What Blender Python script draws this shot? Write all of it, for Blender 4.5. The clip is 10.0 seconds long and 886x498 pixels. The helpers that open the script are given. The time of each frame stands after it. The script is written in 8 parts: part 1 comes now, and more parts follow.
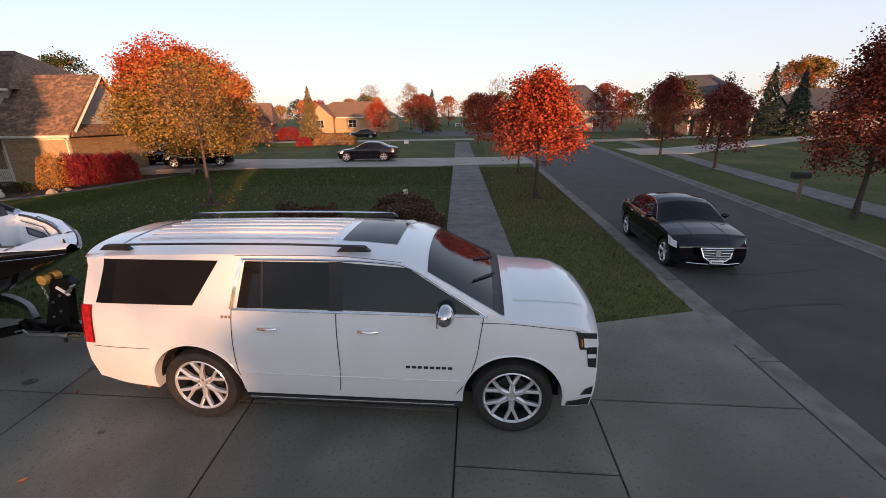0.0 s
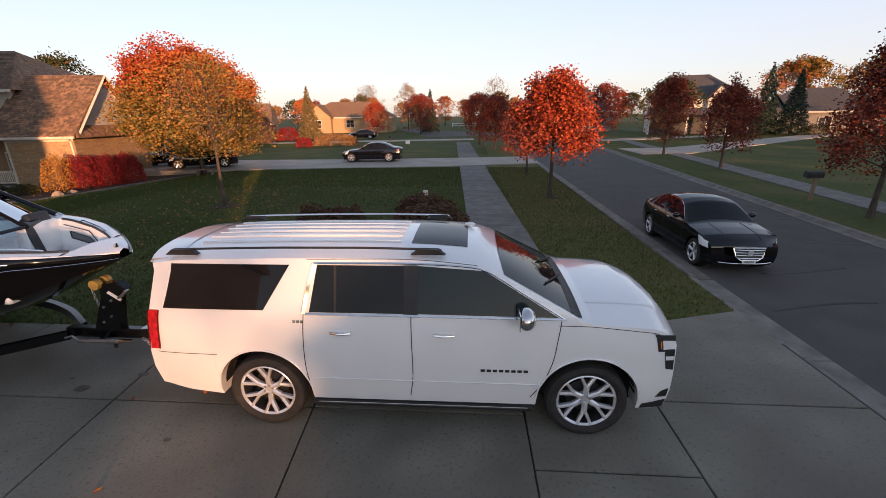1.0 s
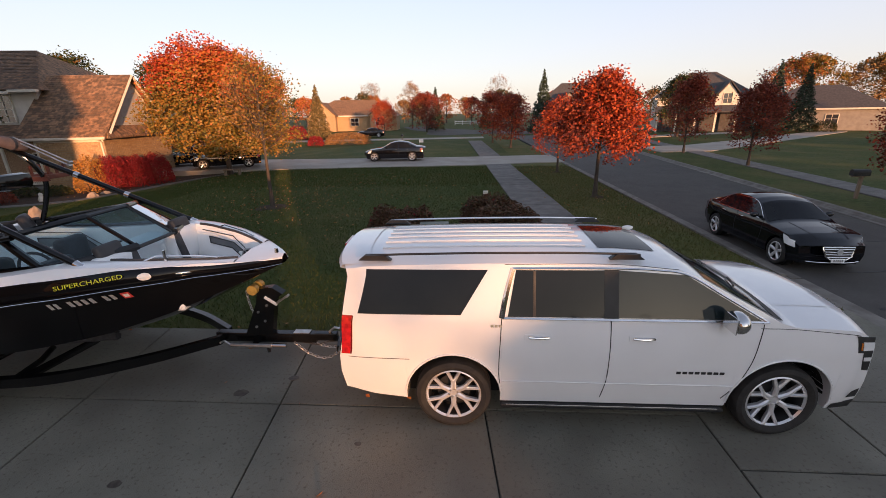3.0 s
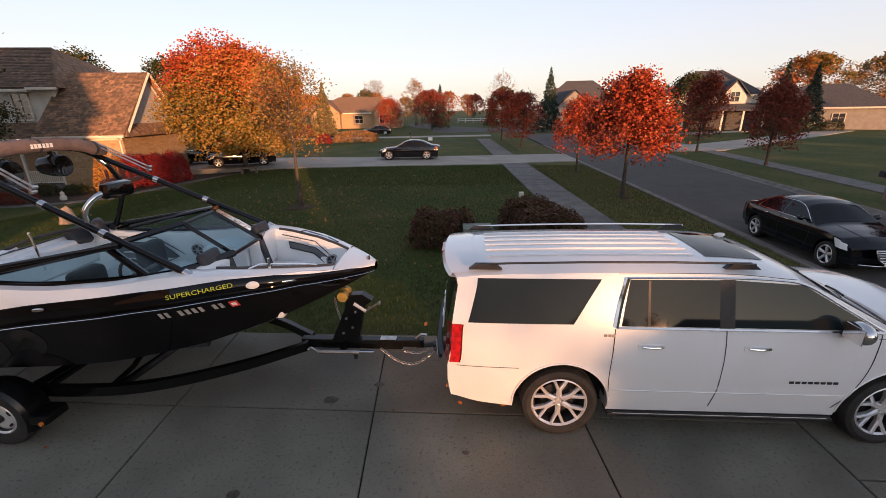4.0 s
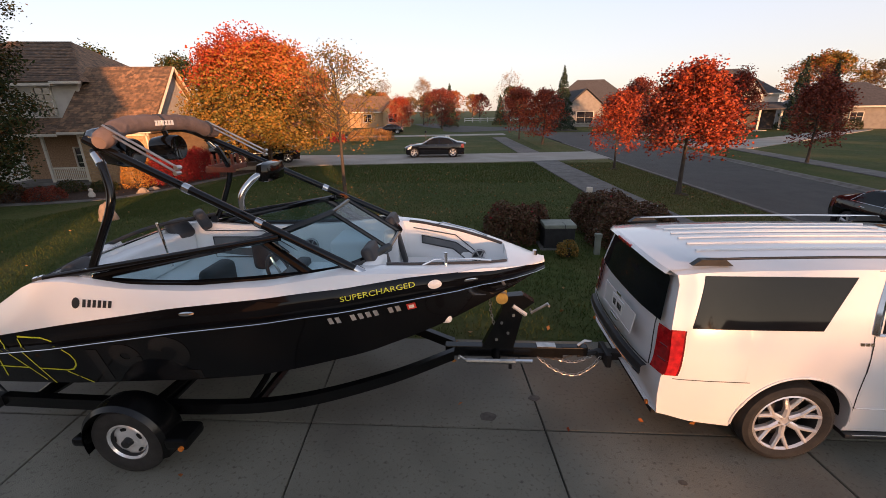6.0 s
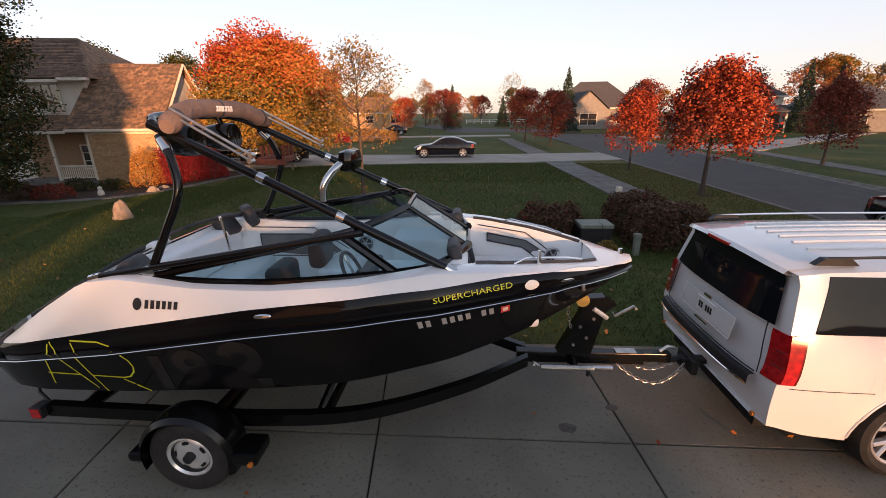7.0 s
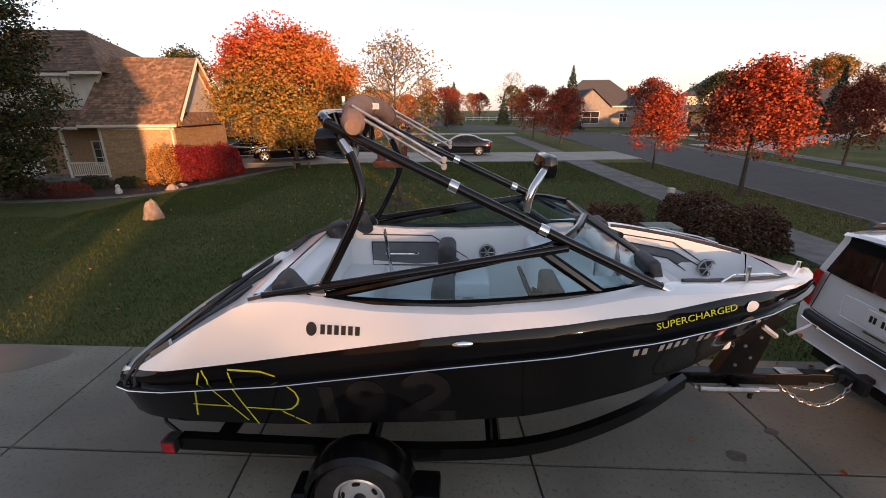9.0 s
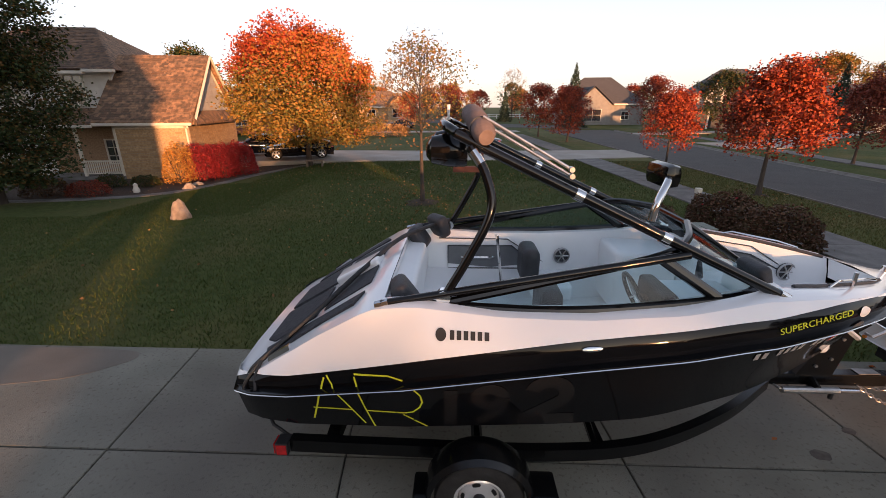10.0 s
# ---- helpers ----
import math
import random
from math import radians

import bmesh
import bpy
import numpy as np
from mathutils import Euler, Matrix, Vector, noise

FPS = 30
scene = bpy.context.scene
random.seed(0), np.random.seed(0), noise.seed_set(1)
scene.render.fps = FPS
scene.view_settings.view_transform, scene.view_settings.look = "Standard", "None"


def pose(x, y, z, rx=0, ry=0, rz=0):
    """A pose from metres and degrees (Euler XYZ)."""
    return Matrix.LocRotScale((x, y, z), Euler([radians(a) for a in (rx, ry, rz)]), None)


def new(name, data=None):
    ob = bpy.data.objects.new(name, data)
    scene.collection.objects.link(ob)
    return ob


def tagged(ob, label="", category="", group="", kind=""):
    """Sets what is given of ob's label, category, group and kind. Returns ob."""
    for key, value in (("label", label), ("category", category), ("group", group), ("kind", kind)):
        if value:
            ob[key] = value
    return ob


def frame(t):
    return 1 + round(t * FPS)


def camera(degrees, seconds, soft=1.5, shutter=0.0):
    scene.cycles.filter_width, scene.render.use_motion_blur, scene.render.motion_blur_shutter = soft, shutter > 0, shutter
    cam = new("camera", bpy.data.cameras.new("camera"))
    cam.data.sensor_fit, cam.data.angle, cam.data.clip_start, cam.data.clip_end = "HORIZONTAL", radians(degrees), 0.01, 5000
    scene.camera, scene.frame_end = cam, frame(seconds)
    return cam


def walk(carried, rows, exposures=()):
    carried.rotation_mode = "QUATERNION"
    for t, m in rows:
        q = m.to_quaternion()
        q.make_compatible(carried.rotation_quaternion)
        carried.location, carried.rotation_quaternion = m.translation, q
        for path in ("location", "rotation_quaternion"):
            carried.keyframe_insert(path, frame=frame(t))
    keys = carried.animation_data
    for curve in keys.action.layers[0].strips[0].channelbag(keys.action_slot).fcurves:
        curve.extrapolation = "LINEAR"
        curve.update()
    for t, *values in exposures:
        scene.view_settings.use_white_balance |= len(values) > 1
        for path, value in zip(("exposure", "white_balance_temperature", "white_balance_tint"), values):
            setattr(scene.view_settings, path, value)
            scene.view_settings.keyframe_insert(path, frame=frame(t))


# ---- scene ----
# camera and its way: seconds, eye, yaw, pitch, roll
cam = camera(94.1, 10.0, soft=0.7)
ROWS = [
    (0, 2.922, -3.600, 3.161, 5.12, -17.87, -0.75),
    (0.5, 2.550, -3.606, 3.174, 4.73, -17.87, -0.79),
    (1, 2.133, -3.625, 3.189, 4.41, -17.88, -0.86),
    (1.5, 1.696, -3.652, 3.207, 4.14, -17.90, -0.93),
    (2, 1.199, -3.698, 3.228, 4.04, -17.92, -1.03),
    (2.5, 0.691, -3.751, 3.241, 3.95, -17.98, -1.11),
    (4, -1.034, -3.797, 3.430, 3.70, -18.57, -0.86),
    (4.5, -1.530, -3.714, 3.386, 3.73, -18.57, -0.88),
    (5, -2.035, -3.598, 3.322, 3.80, -18.57, -0.90),
    (5.5, -2.523, -3.444, 3.247, 3.76, -18.58, -0.91),
    (7, -3.787, -3.052, 3.046, 3.44, -18.26, -0.50),
    (7.5, -4.166, -2.945, 2.991, 3.22, -18.34, -0.40),
    (8, -4.544, -2.845, 2.975, 2.97, -18.43, -0.30),
    (8.5, -4.936, -2.758, 3.009, 2.73, -18.50, -0.20),
    (9, -5.348, -2.731, 3.069, 2.50, -18.62, -0.11),
    (9.5, -5.790, -2.754, 3.120, 2.31, -18.80, -0.05),
    (10, -6.256, -2.808, 3.160, 2.09, -19.01, -0.00),
]
EXPOSURE, KELVIN, TINT = 0.84, 6130, 13
walk(cam, [(t, pose(x, y, z, 90 + pitch, 0, yaw) @ pose(0, 0, 0, 0, 0, roll)) for t, x, y, z, yaw, pitch, roll in ROWS],
     [(0.0, EXPOSURE, KELVIN, TINT), (2.5, EXPOSURE - 0.06, KELVIN + 200, TINT + 1.5), (5.5, EXPOSURE, KELVIN + 400, TINT + 2), (10.0, EXPOSURE + 0.2, KELVIN + 400, TINT + 2)])

# ---- light: a low evening sun behind the camera, clear sky ----
SUN_ELEV, SUN_AZ = 4.0, -25.0          # degrees; azimuth of the light's way, from +y towards -x is negative
world = bpy.data.worlds.new("evening_sky")
scene.world = world
world.use_nodes = True
wn, wl = world.node_tree.nodes, world.node_tree.links
sky = wn.new("ShaderNodeTexSky")
sky.sky_type = 'NISHITA'
sky.sun_disc = False
sky.sun_elevation = radians(9.5)
sky.sun_rotation = radians(180 + SUN_AZ)
sky.air_density, sky.dust_density, sky.ozone_density = 1.0, 1.0, 2.3
wn["Background"].inputs["Strength"].default_value = 0.128
soft_sky = wn.new("ShaderNodeHueSaturation")
soft_sky.inputs["Saturation"].default_value = 0.85
warm_sky = wn.new("ShaderNodeMix")
warm_sky.data_type, warm_sky.blend_type = 'RGBA', 'MULTIPLY'
warm_sky.inputs["Factor"].default_value = 1.0
warm_sky.inputs["B"].default_value = (0.99, 1.0, 1.02, 1)
wl.new(sky.outputs[0], soft_sky.inputs["Color"])
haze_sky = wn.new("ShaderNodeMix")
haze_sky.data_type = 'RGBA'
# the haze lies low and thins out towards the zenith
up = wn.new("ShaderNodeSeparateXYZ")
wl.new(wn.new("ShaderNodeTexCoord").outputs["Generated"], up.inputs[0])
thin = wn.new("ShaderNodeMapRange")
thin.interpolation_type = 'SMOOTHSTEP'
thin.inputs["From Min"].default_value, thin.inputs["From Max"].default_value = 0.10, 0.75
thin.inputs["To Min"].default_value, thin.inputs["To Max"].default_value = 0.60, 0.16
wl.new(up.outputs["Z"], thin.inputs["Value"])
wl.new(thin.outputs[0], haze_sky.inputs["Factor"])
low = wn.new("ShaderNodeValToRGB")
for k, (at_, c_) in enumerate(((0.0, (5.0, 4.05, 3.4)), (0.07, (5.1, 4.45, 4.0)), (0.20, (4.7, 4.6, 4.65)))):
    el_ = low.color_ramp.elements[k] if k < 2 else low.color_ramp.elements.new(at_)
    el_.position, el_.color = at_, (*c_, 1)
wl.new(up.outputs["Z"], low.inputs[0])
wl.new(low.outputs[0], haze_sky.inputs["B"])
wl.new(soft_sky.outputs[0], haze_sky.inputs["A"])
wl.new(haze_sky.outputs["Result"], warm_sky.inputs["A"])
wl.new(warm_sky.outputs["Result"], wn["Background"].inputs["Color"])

sun_data = bpy.data.lights.new("sun", 'SUN')
sun_data.energy, sun_data.angle, sun_data.color = 5.0, radians(0.9), (1.0, 0.49, 0.22)
sun = new("sun", sun_data)
az = radians(SUN_AZ)
way = Vector((math.sin(az) * math.cos(radians(SUN_ELEV)), math.cos(az) * math.cos(radians(SUN_ELEV)), -math.sin(radians(SUN_ELEV))))
sun.matrix_world = Matrix.Translation((0, -30, 20)) @ way.to_track_quat("-Z", "Y").to_matrix().to_4x4()


# ---- materials ----
def mat(name, color, rough=0.6, metal=0.0, color2=None, scale=8.0, bump=0.0, bump_scale=60.0, coat=0.0, island=None,
        objrand=0.0, stretch=None, big=None, spec=0.5, trans=0.0, ior=1.45, contrast=(0.35, 0.65), emit=None, alpha=1.0, speck=None):
    """A surface with two scales of colour variation, fine relief and, if asked, a coat or a spread over islands."""
    m = bpy.data.materials.new(name)
    m.use_nodes = True
    n, l = m.node_tree.nodes, m.node_tree.links
    b = n["Principled BSDF"]
    b.inputs["Roughness"].default_value, b.inputs["Metallic"].default_value = rough, metal
    b.inputs["Specular IOR Level"].default_value, b.inputs["Coat Weight"].default_value = spec, coat
    b.inputs["Coat Roughness"].default_value, b.inputs["IOR"].default_value = 0.04, ior
    b.inputs["Transmission Weight"].default_value, b.inputs["Alpha"].default_value = trans, alpha
    tc = n.new("ShaderNodeTexCoord")
    mp = n.new("ShaderNodeMapping")
    l.new(tc.outputs["Object"], mp.inputs[0])
    if stretch:
        mp.inputs["Scale"].default_value = stretch

    def noise_mix(a, bcol, sc, lo, hi, detail=6.0):
        t = n.new("ShaderNodeTexNoise")
        t.inputs["Scale"].default_value, t.inputs["Detail"].default_value = sc, detail
        l.new(mp.outputs[0], t.inputs["Vector"])
        r = n.new("ShaderNodeMapRange")
        r.inputs["From Min"].default_value, r.inputs["From Max"].default_value = lo, hi
        l.new(t.outputs["Fac"], r.inputs["Value"])
        x = n.new("ShaderNodeMix")
        x.data_type = 'RGBA'
        l.new(r.outputs[0], x.inputs["Factor"])
        for socket, v in ((x.inputs["A"], a), (x.inputs["B"], bcol)):
            if isinstance(v, bpy.types.NodeSocket):
                l.new(v, socket)
            else:
                socket.default_value = (*v, 1)
        return x.outputs["Result"]

    out = color
    if island:
        g = n.new("ShaderNodeNewGeometry")
        ramp = n.new("ShaderNodeValToRGB")
        els = ramp.color_ramp.elements
        for i, c in enumerate(island):
            e = els[i] if i < 2 else els.new(1.0)
            e.position = i / max(1, len(island) - 1)
            e.color = (*c, 1)
        l.new(g.outputs["Random Per Island"], ramp.inputs[0])
        out = ramp.outputs[0]
    if color2:
        out = noise_mix(out, color2, scale, *contrast)
    if big:
        out = noise_mix(out, big[0], big[1], 0.45, 0.75, 3.0)
    if speck:
        out = noise_mix(out, speck[0], speck[1], 0.56, 0.74, 4.0)
    if objrand:
        o = n.new("ShaderNodeObjectInfo")
        h = n.new("ShaderNodeHueSaturation")
        r = n.new("ShaderNodeMapRange")
        r.inputs["To Min"].default_value, r.inputs["To Max"].default_value = 1 - objrand, 1 + objrand
        l.new(o.outputs["Random"], r.inputs["Value"])
        l.new(r.outputs[0], h.inputs["Value"])
        if isinstance(out, bpy.types.NodeSocket):
            l.new(out, h.inputs["Color"])
        else:
            h.inputs["Color"].default_value = (*out, 1)
        out = h.outputs[0]
    if isinstance(out, bpy.types.NodeSocket):
        l.new(out, b.inputs["Base Color"])
    else:
        b.inputs["Base Color"].default_value = (*out, 1)
    if bump:
        t = n.new("ShaderNodeTexNoise")
        t.inputs["Scale"].default_value, t.inputs["Detail"].default_value = bump_scale, 8.0
        l.new(mp.outputs[0], t.inputs["Vector"])
        u = n.new("ShaderNodeBump")
        u.inputs["Strength"].default_value, u.inputs["Distance"].default_value = bump, 0.02
        l.new(t.outputs["Fac"], u.inputs["Height"])
        l.new(u.outputs[0], b.inputs["Normal"])
    if emit:
        b.inputs["Emission Color"].default_value, b.inputs["Emission Strength"].default_value = (*emit[0], 1), emit[1]
    return m


M = dict(
    concrete=mat("concrete", (0.226, 0.215, 0.169), 0.8, color2=(0.146, 0.139, 0.107), scale=1.1, bump=0.35, bump_scale=110, big=((0.120, 0.105, 0.087), 0.28), contrast=(0.3, 0.72), objrand=0.06, speck=((0.098, 0.083, 0.066), 26)),
    joint=mat("joint_dark", (0.035, 0.032, 0.028), 0.9, color2=(0.06, 0.055, 0.05), scale=9),
    walk=mat("sidewalk_concrete", (0.190, 0.178, 0.163), 0.85, color2=(0.117, 0.111, 0.102), scale=2.2, bump=0.25, bump_scale=80, objrand=0.09, speck=((0.111, 0.098, 0.085), 22)),
    drive=mat("drive_concrete", (0.40, 0.36, 0.31), 0.85, color2=(0.31, 0.275, 0.235), scale=0.6, bump=0.2, bump_scale=80, big=((0.34, 0.305, 0.26), 0.2)),
    curb=mat("curb_concrete", (0.211, 0.195, 0.168), 0.85, color2=(0.133, 0.117, 0.101), scale=3, bump=0.2, objrand=0.05),
    asphalt=mat("asphalt", (0.082, 0.074, 0.066), 0.85, color2=(0.062, 0.056, 0.050), scale=1.2, bump=0.5, bump_scale=120, big=((0.082, 0.075, 0.066), 0.25), speck=((0.104, 0.098, 0.090), 45)),
    tar=mat("tar_seal", (0.012, 0.012, 0.013), 0.5),
    grass=mat("lawn", (0.074, 0.092, 0.024), 0.9, color2=(0.045, 0.063, 0.014), scale=5.0, bump=0.9, bump_scale=55, big=((0.112, 0.100, 0.036), 0.36), spec=0.2),
    blade=mat("grass_blade", (0.034, 0.061, 0.014), 0.8, island=[(0.034, 0.058, 0.012), (0.059, 0.085, 0.019), (0.104, 0.097, 0.033)], spec=0.2),
    # verge grass: dry yellow, lightened further to stand in for sunlight
    verge=mat("verge_turf_dry_lit", (0.112, 0.112, 0.034), 0.9, color2=(0.072, 0.082, 0.022), scale=4.0, bump=0.9, bump_scale=55, big=((0.15, 0.118, 0.05), 0.5), spec=0.2),
    blade_dry_lit=mat("grass_blade_dry_lit", (0.09, 0.10, 0.03), 0.8, island=[(0.056, 0.072, 0.017), (0.098, 0.105, 0.028), (0.15, 0.122, 0.05)], spec=0.2),
    mulch=mat("mulch", (0.035, 0.022, 0.015), 0.95, color2=(0.07, 0.045, 0.028), scale=18, bump=1.0, bump_scale=40),
    bark=mat("bark", (0.085, 0.065, 0.05), 0.9, color2=(0.045, 0.035, 0.028), scale=14, bump=0.8, bump_scale=30, stretch=(1, 1, 0.25)),
    leaf_orange=mat("leaf_orange", (0.4, 0.12, 0.02), 0.6, island=[(0.24, 0.12, 0.025), (0.38, 0.15, 0.03), (0.44, 0.12, 0.035), (0.40, 0.085, 0.04)], spec=0.3),
    leaf_gold=mat("leaf_gold", (0.4, 0.2, 0.02), 0.6, island=[(0.085, 0.09, 0.020), (0.20, 0.135, 0.026), (0.34, 0.165, 0.034), (0.12, 0.10, 0.022)], spec=0.3),
    leaf_amber=mat("leaf_amber", (0.4, 0.18, 0.03), 0.6, island=[(0.28, 0.15, 0.03), (0.46, 0.23, 0.045), (0.40, 0.15, 0.03), (0.20, 0.13, 0.03)], spec=0.3),
    leaf_red=mat("leaf_red", (0.3, 0.03, 0.02), 0.6, island=[(0.11, 0.016, 0.010), (0.30, 0.036, 0.015), (0.47, 0.095, 0.024), (0.25, 0.036, 0.018)], spec=0.3),
    leaf_maroon=mat("leaf_maroon", (0.14, 0.03, 0.02), 0.6, island=[(0.085, 0.020, 0.014), (0.18, 0.032, 0.02), (0.28, 0.055, 0.025), (0.14, 0.042, 0.02)], spec=0.3),
    leaf_scarlet=mat("leaf_scarlet", (0.4, 0.08, 0.04), 0.6, island=[(0.24, 0.03, 0.016), (0.36, 0.055, 0.022), (0.44, 0.10, 0.026), (0.30, 0.035, 0.02)], spec=0.3),
    leaf_dark=mat("leaf_dark_green", (0.03, 0.05, 0.015), 0.7, island=[(0.018, 0.032, 0.010), (0.03, 0.05, 0.014), (0.055, 0.06, 0.016), (0.13, 0.06, 0.015)], spec=0.3),
    leaf_hedge=mat("leaf_hedge", (0.064, 0.024, 0.016), 0.6, island=[(0.060, 0.038, 0.019), (0.096, 0.040, 0.024), (0.128, 0.064, 0.034), (0.060, 0.056, 0.022)], spec=0.3),
    leaf_burn=mat("leaf_burning_red", (0.2, 0.01, 0.02), 0.6, island=[(0.10, 0.008, 0.012), (0.20, 0.013, 0.018), (0.30, 0.025, 0.022)], spec=0.3),
    leaf_brown=mat("leaf_brown", (0.2, 0.1, 0.04), 0.7, island=[(0.16, 0.08, 0.03), (0.28, 0.14, 0.05), (0.32, 0.2, 0.08)], spec=0.3),
    needle=mat("needle", (0.03, 0.05, 0.03), 0.7, island=[(0.02, 0.035, 0.024), (0.035, 0.055, 0.035), (0.05, 0.075, 0.045)], spec=0.3),
    # copy of the needle colour with gold evening sunlight put into it
    needle_lit=mat("needle_sunlit_gold", (0.12, 0.1, 0.04), 0.7, island=[(0.10, 0.085, 0.035), (0.16, 0.12, 0.05), (0.20, 0.15, 0.06)], spec=0.3),
    brick=mat("brick_tan", (0.43, 0.275, 0.165), 0.85, color2=(0.30, 0.175, 0.10), scale=14, bump=0.3, bump_scale=70, objrand=0.18),
    brick_red=mat("brick_red", (0.26, 0.10, 0.065), 0.85, color2=(0.18, 0.07, 0.045), scale=12, bump=0.3),
    mortar=mat("mortar", (0.33, 0.28, 0.22), 0.95, color2=(0.25, 0.2, 0.155), scale=10, bump=0.3),
    shingle=mat("shingle", (0.17, 0.115, 0.075), 0.9, color2=(0.10, 0.068, 0.045), scale=5, bump=0.4, bump_scale=50, objrand=0.22, island=[(0.12, 0.070, 0.044), (0.25, 0.14, 0.08), (0.36, 0.20, 0.11), (0.18, 0.11, 0.07)]),
    shingle_grey=mat("shingle_grey", (0.09, 0.085, 0.085), 0.9, color2=(0.06, 0.055, 0.055), scale=6, bump=0.4),
    siding=mat("siding_white", (0.62, 0.58, 0.52), 0.6, color2=(0.54, 0.5, 0.45), scale=3),
    siding_grey=mat("siding_greige", (0.26, 0.24, 0.215), 0.7, color2=(0.21, 0.19, 0.17), scale=2.5),
    trim=mat("trim_cream", (0.68, 0.62, 0.52), 0.5, color2=(0.6, 0.54, 0.45), scale=4),
    stone=mat("boulder", (0.33, 0.26, 0.2), 0.9, color2=(0.22, 0.17, 0.13), scale=6, bump=0.8, bump_scale=14),
    white_paint=mat("car_paint_white", (0.80, 0.80, 0.80), 0.22, coat=1.0, color2=(0.77, 0.77, 0.77), scale=1.5),
    black_paint=mat("car_paint_black", (0.003, 0.0035, 0.006), 0.06, spec=0.6, color2=(0.005, 0.006, 0.009), scale=2),
    glass=mat("tinted_glass", (0.006, 0.007, 0.009), 0.03, spec=0.25, color2=(0.014, 0.016, 0.018), scale=1.0),
    glass_front=mat("windscreen_glass", (0.008, 0.015, 0.017), 0.03, spec=0.34, color2=(0.016, 0.024, 0.025), scale=0.8),
    chrome=mat("chrome", (0.78, 0.77, 0.76), 0.1, 1.0, color2=(0.65, 0.64, 0.63), scale=6),
    polished=mat("polished_alloy", (0.80, 0.79, 0.78), 0.2, 0.5, color2=(0.7, 0.69, 0.68), scale=9),
    rubber=mat("tyre_rubber", (0.018, 0.017, 0.016), 0.8, color2=(0.03, 0.028, 0.026), scale=12, bump=0.2),
    plastic=mat("black_plastic", (0.015, 0.015, 0.016), 0.5, color2=(0.025, 0.025, 0.026), scale=10),
    dark=mat("dark_cavity", (0.006, 0.006, 0.006), 0.9),
    seam=mat("panel_gap", (0.03, 0.03, 0.03), 0.8),
    red_lens=mat("red_lens", (0.58, 0.014, 0.016), 0.12, coat=1.0, color2=(0.28, 0.008, 0.01), scale=20),
    dark_red=mat("dark_red_lens", (0.12, 0.004, 0.006), 0.15, coat=1.0),
    amber=mat("amber_lens", (0.65, 0.18, 0.02), 0.2, coat=1.0),
    lamp_clear=mat("clear_lens", (0.78, 0.78, 0.78), 0.1, coat=1.0),
    steel=mat("galvanised_steel", (0.55, 0.54, 0.52), 0.35, 0.9, color2=(0.38, 0.37, 0.36), scale=14),
    wheel_grey=mat("wheel_paint_grey", (0.45, 0.44, 0.43), 0.4, 0.4, color2=(0.34, 0.33, 0.32), scale=14),
    frame_black=mat("trailer_black", (0.003, 0.003, 0.0035), 0.22, spec=0.4, color2=(0.006, 0.006, 0.006), scale=5),
    gel_white=mat("gelcoat_white", (0.82, 0.82, 0.82), 0.25, coat=0.8, color2=(0.80, 0.80, 0.80), scale=1.2),
    gel_black=mat("gelcoat_black", (0.003, 0.003, 0.004), 0.06, spec=0.3, color2=(0.006, 0.006, 0.007), scale=1.5),
    gel_smoke=mat("decal_charcoal", (0.020, 0.017, 0.016), 0.12, color2=(0.010, 0.009, 0.009), scale=3, contrast=(0.3, 0.7)),
    vinyl=mat("vinyl_light", (0.86, 0.87, 0.87), 0.5, color2=(0.82, 0.83, 0.83), scale=3),
    vinyl_grey=mat("vinyl_grey", (0.17, 0.175, 0.18), 0.55, color2=(0.13, 0.135, 0.14), scale=5),
    vinyl_dark=mat("vinyl_charcoal", (0.045, 0.045, 0.05), 0.55, color2=(0.03, 0.03, 0.033), scale=6, bump=0.2),
    mat_grey=mat("traction_mat", (0.055, 0.055, 0.06), 0.85, color2=(0.035, 0.035, 0.04), scale=30, bump=0.4),
    tube=mat("tower_tube_black", (0.003, 0.003, 0.0035), 0.10, spec=0.5, color2=(0.005, 0.005, 0.005), scale=5),
    canvas=mat("canvas_brown", (0.185, 0.132, 0.118), 0.9, color2=(0.13, 0.094, 0.084), scale=7, bump=0.6, bump_scale=25),
    yellow=mat("lime_vinyl", (0.62, 0.62, 0.03), 0.4),
    silver=mat("silver_vinyl", (0.5, 0.5, 0.5), 0.35, 0.3),
    label_red=mat("sticker_red", (0.6, 0.06, 0.05), 0.4),
    label_white=mat("sticker_white", (0.78, 0.78, 0.76), 0.4),
    brass=mat("roller_amber", (0.42, 0.30, 0.08), 0.4, color2=(0.3, 0.2, 0.05), scale=20),
    wood=mat("post_wood", (0.26, 0.19, 0.13), 0.8, color2=(0.18, 0.13, 0.09), scale=20, stretch=(1, 1, 0.1), bump=0.3),
    green_box=mat("utility_green", (0.22, 0.235, 0.19), 0.6, color2=(0.16, 0.175, 0.14), scale=5),
    fence=mat("white_fence", (0.62, 0.6, 0.57), 0.6),
    pane=mat("house_pane", (0.03, 0.03, 0.035), 0.05, spec=0.9, coat=1.0),
    clay=mat("rust_red_bracket", (0.17, 0.05, 0.028), 0.6, color2=(0.11, 0.03, 0.018), scale=9),
)


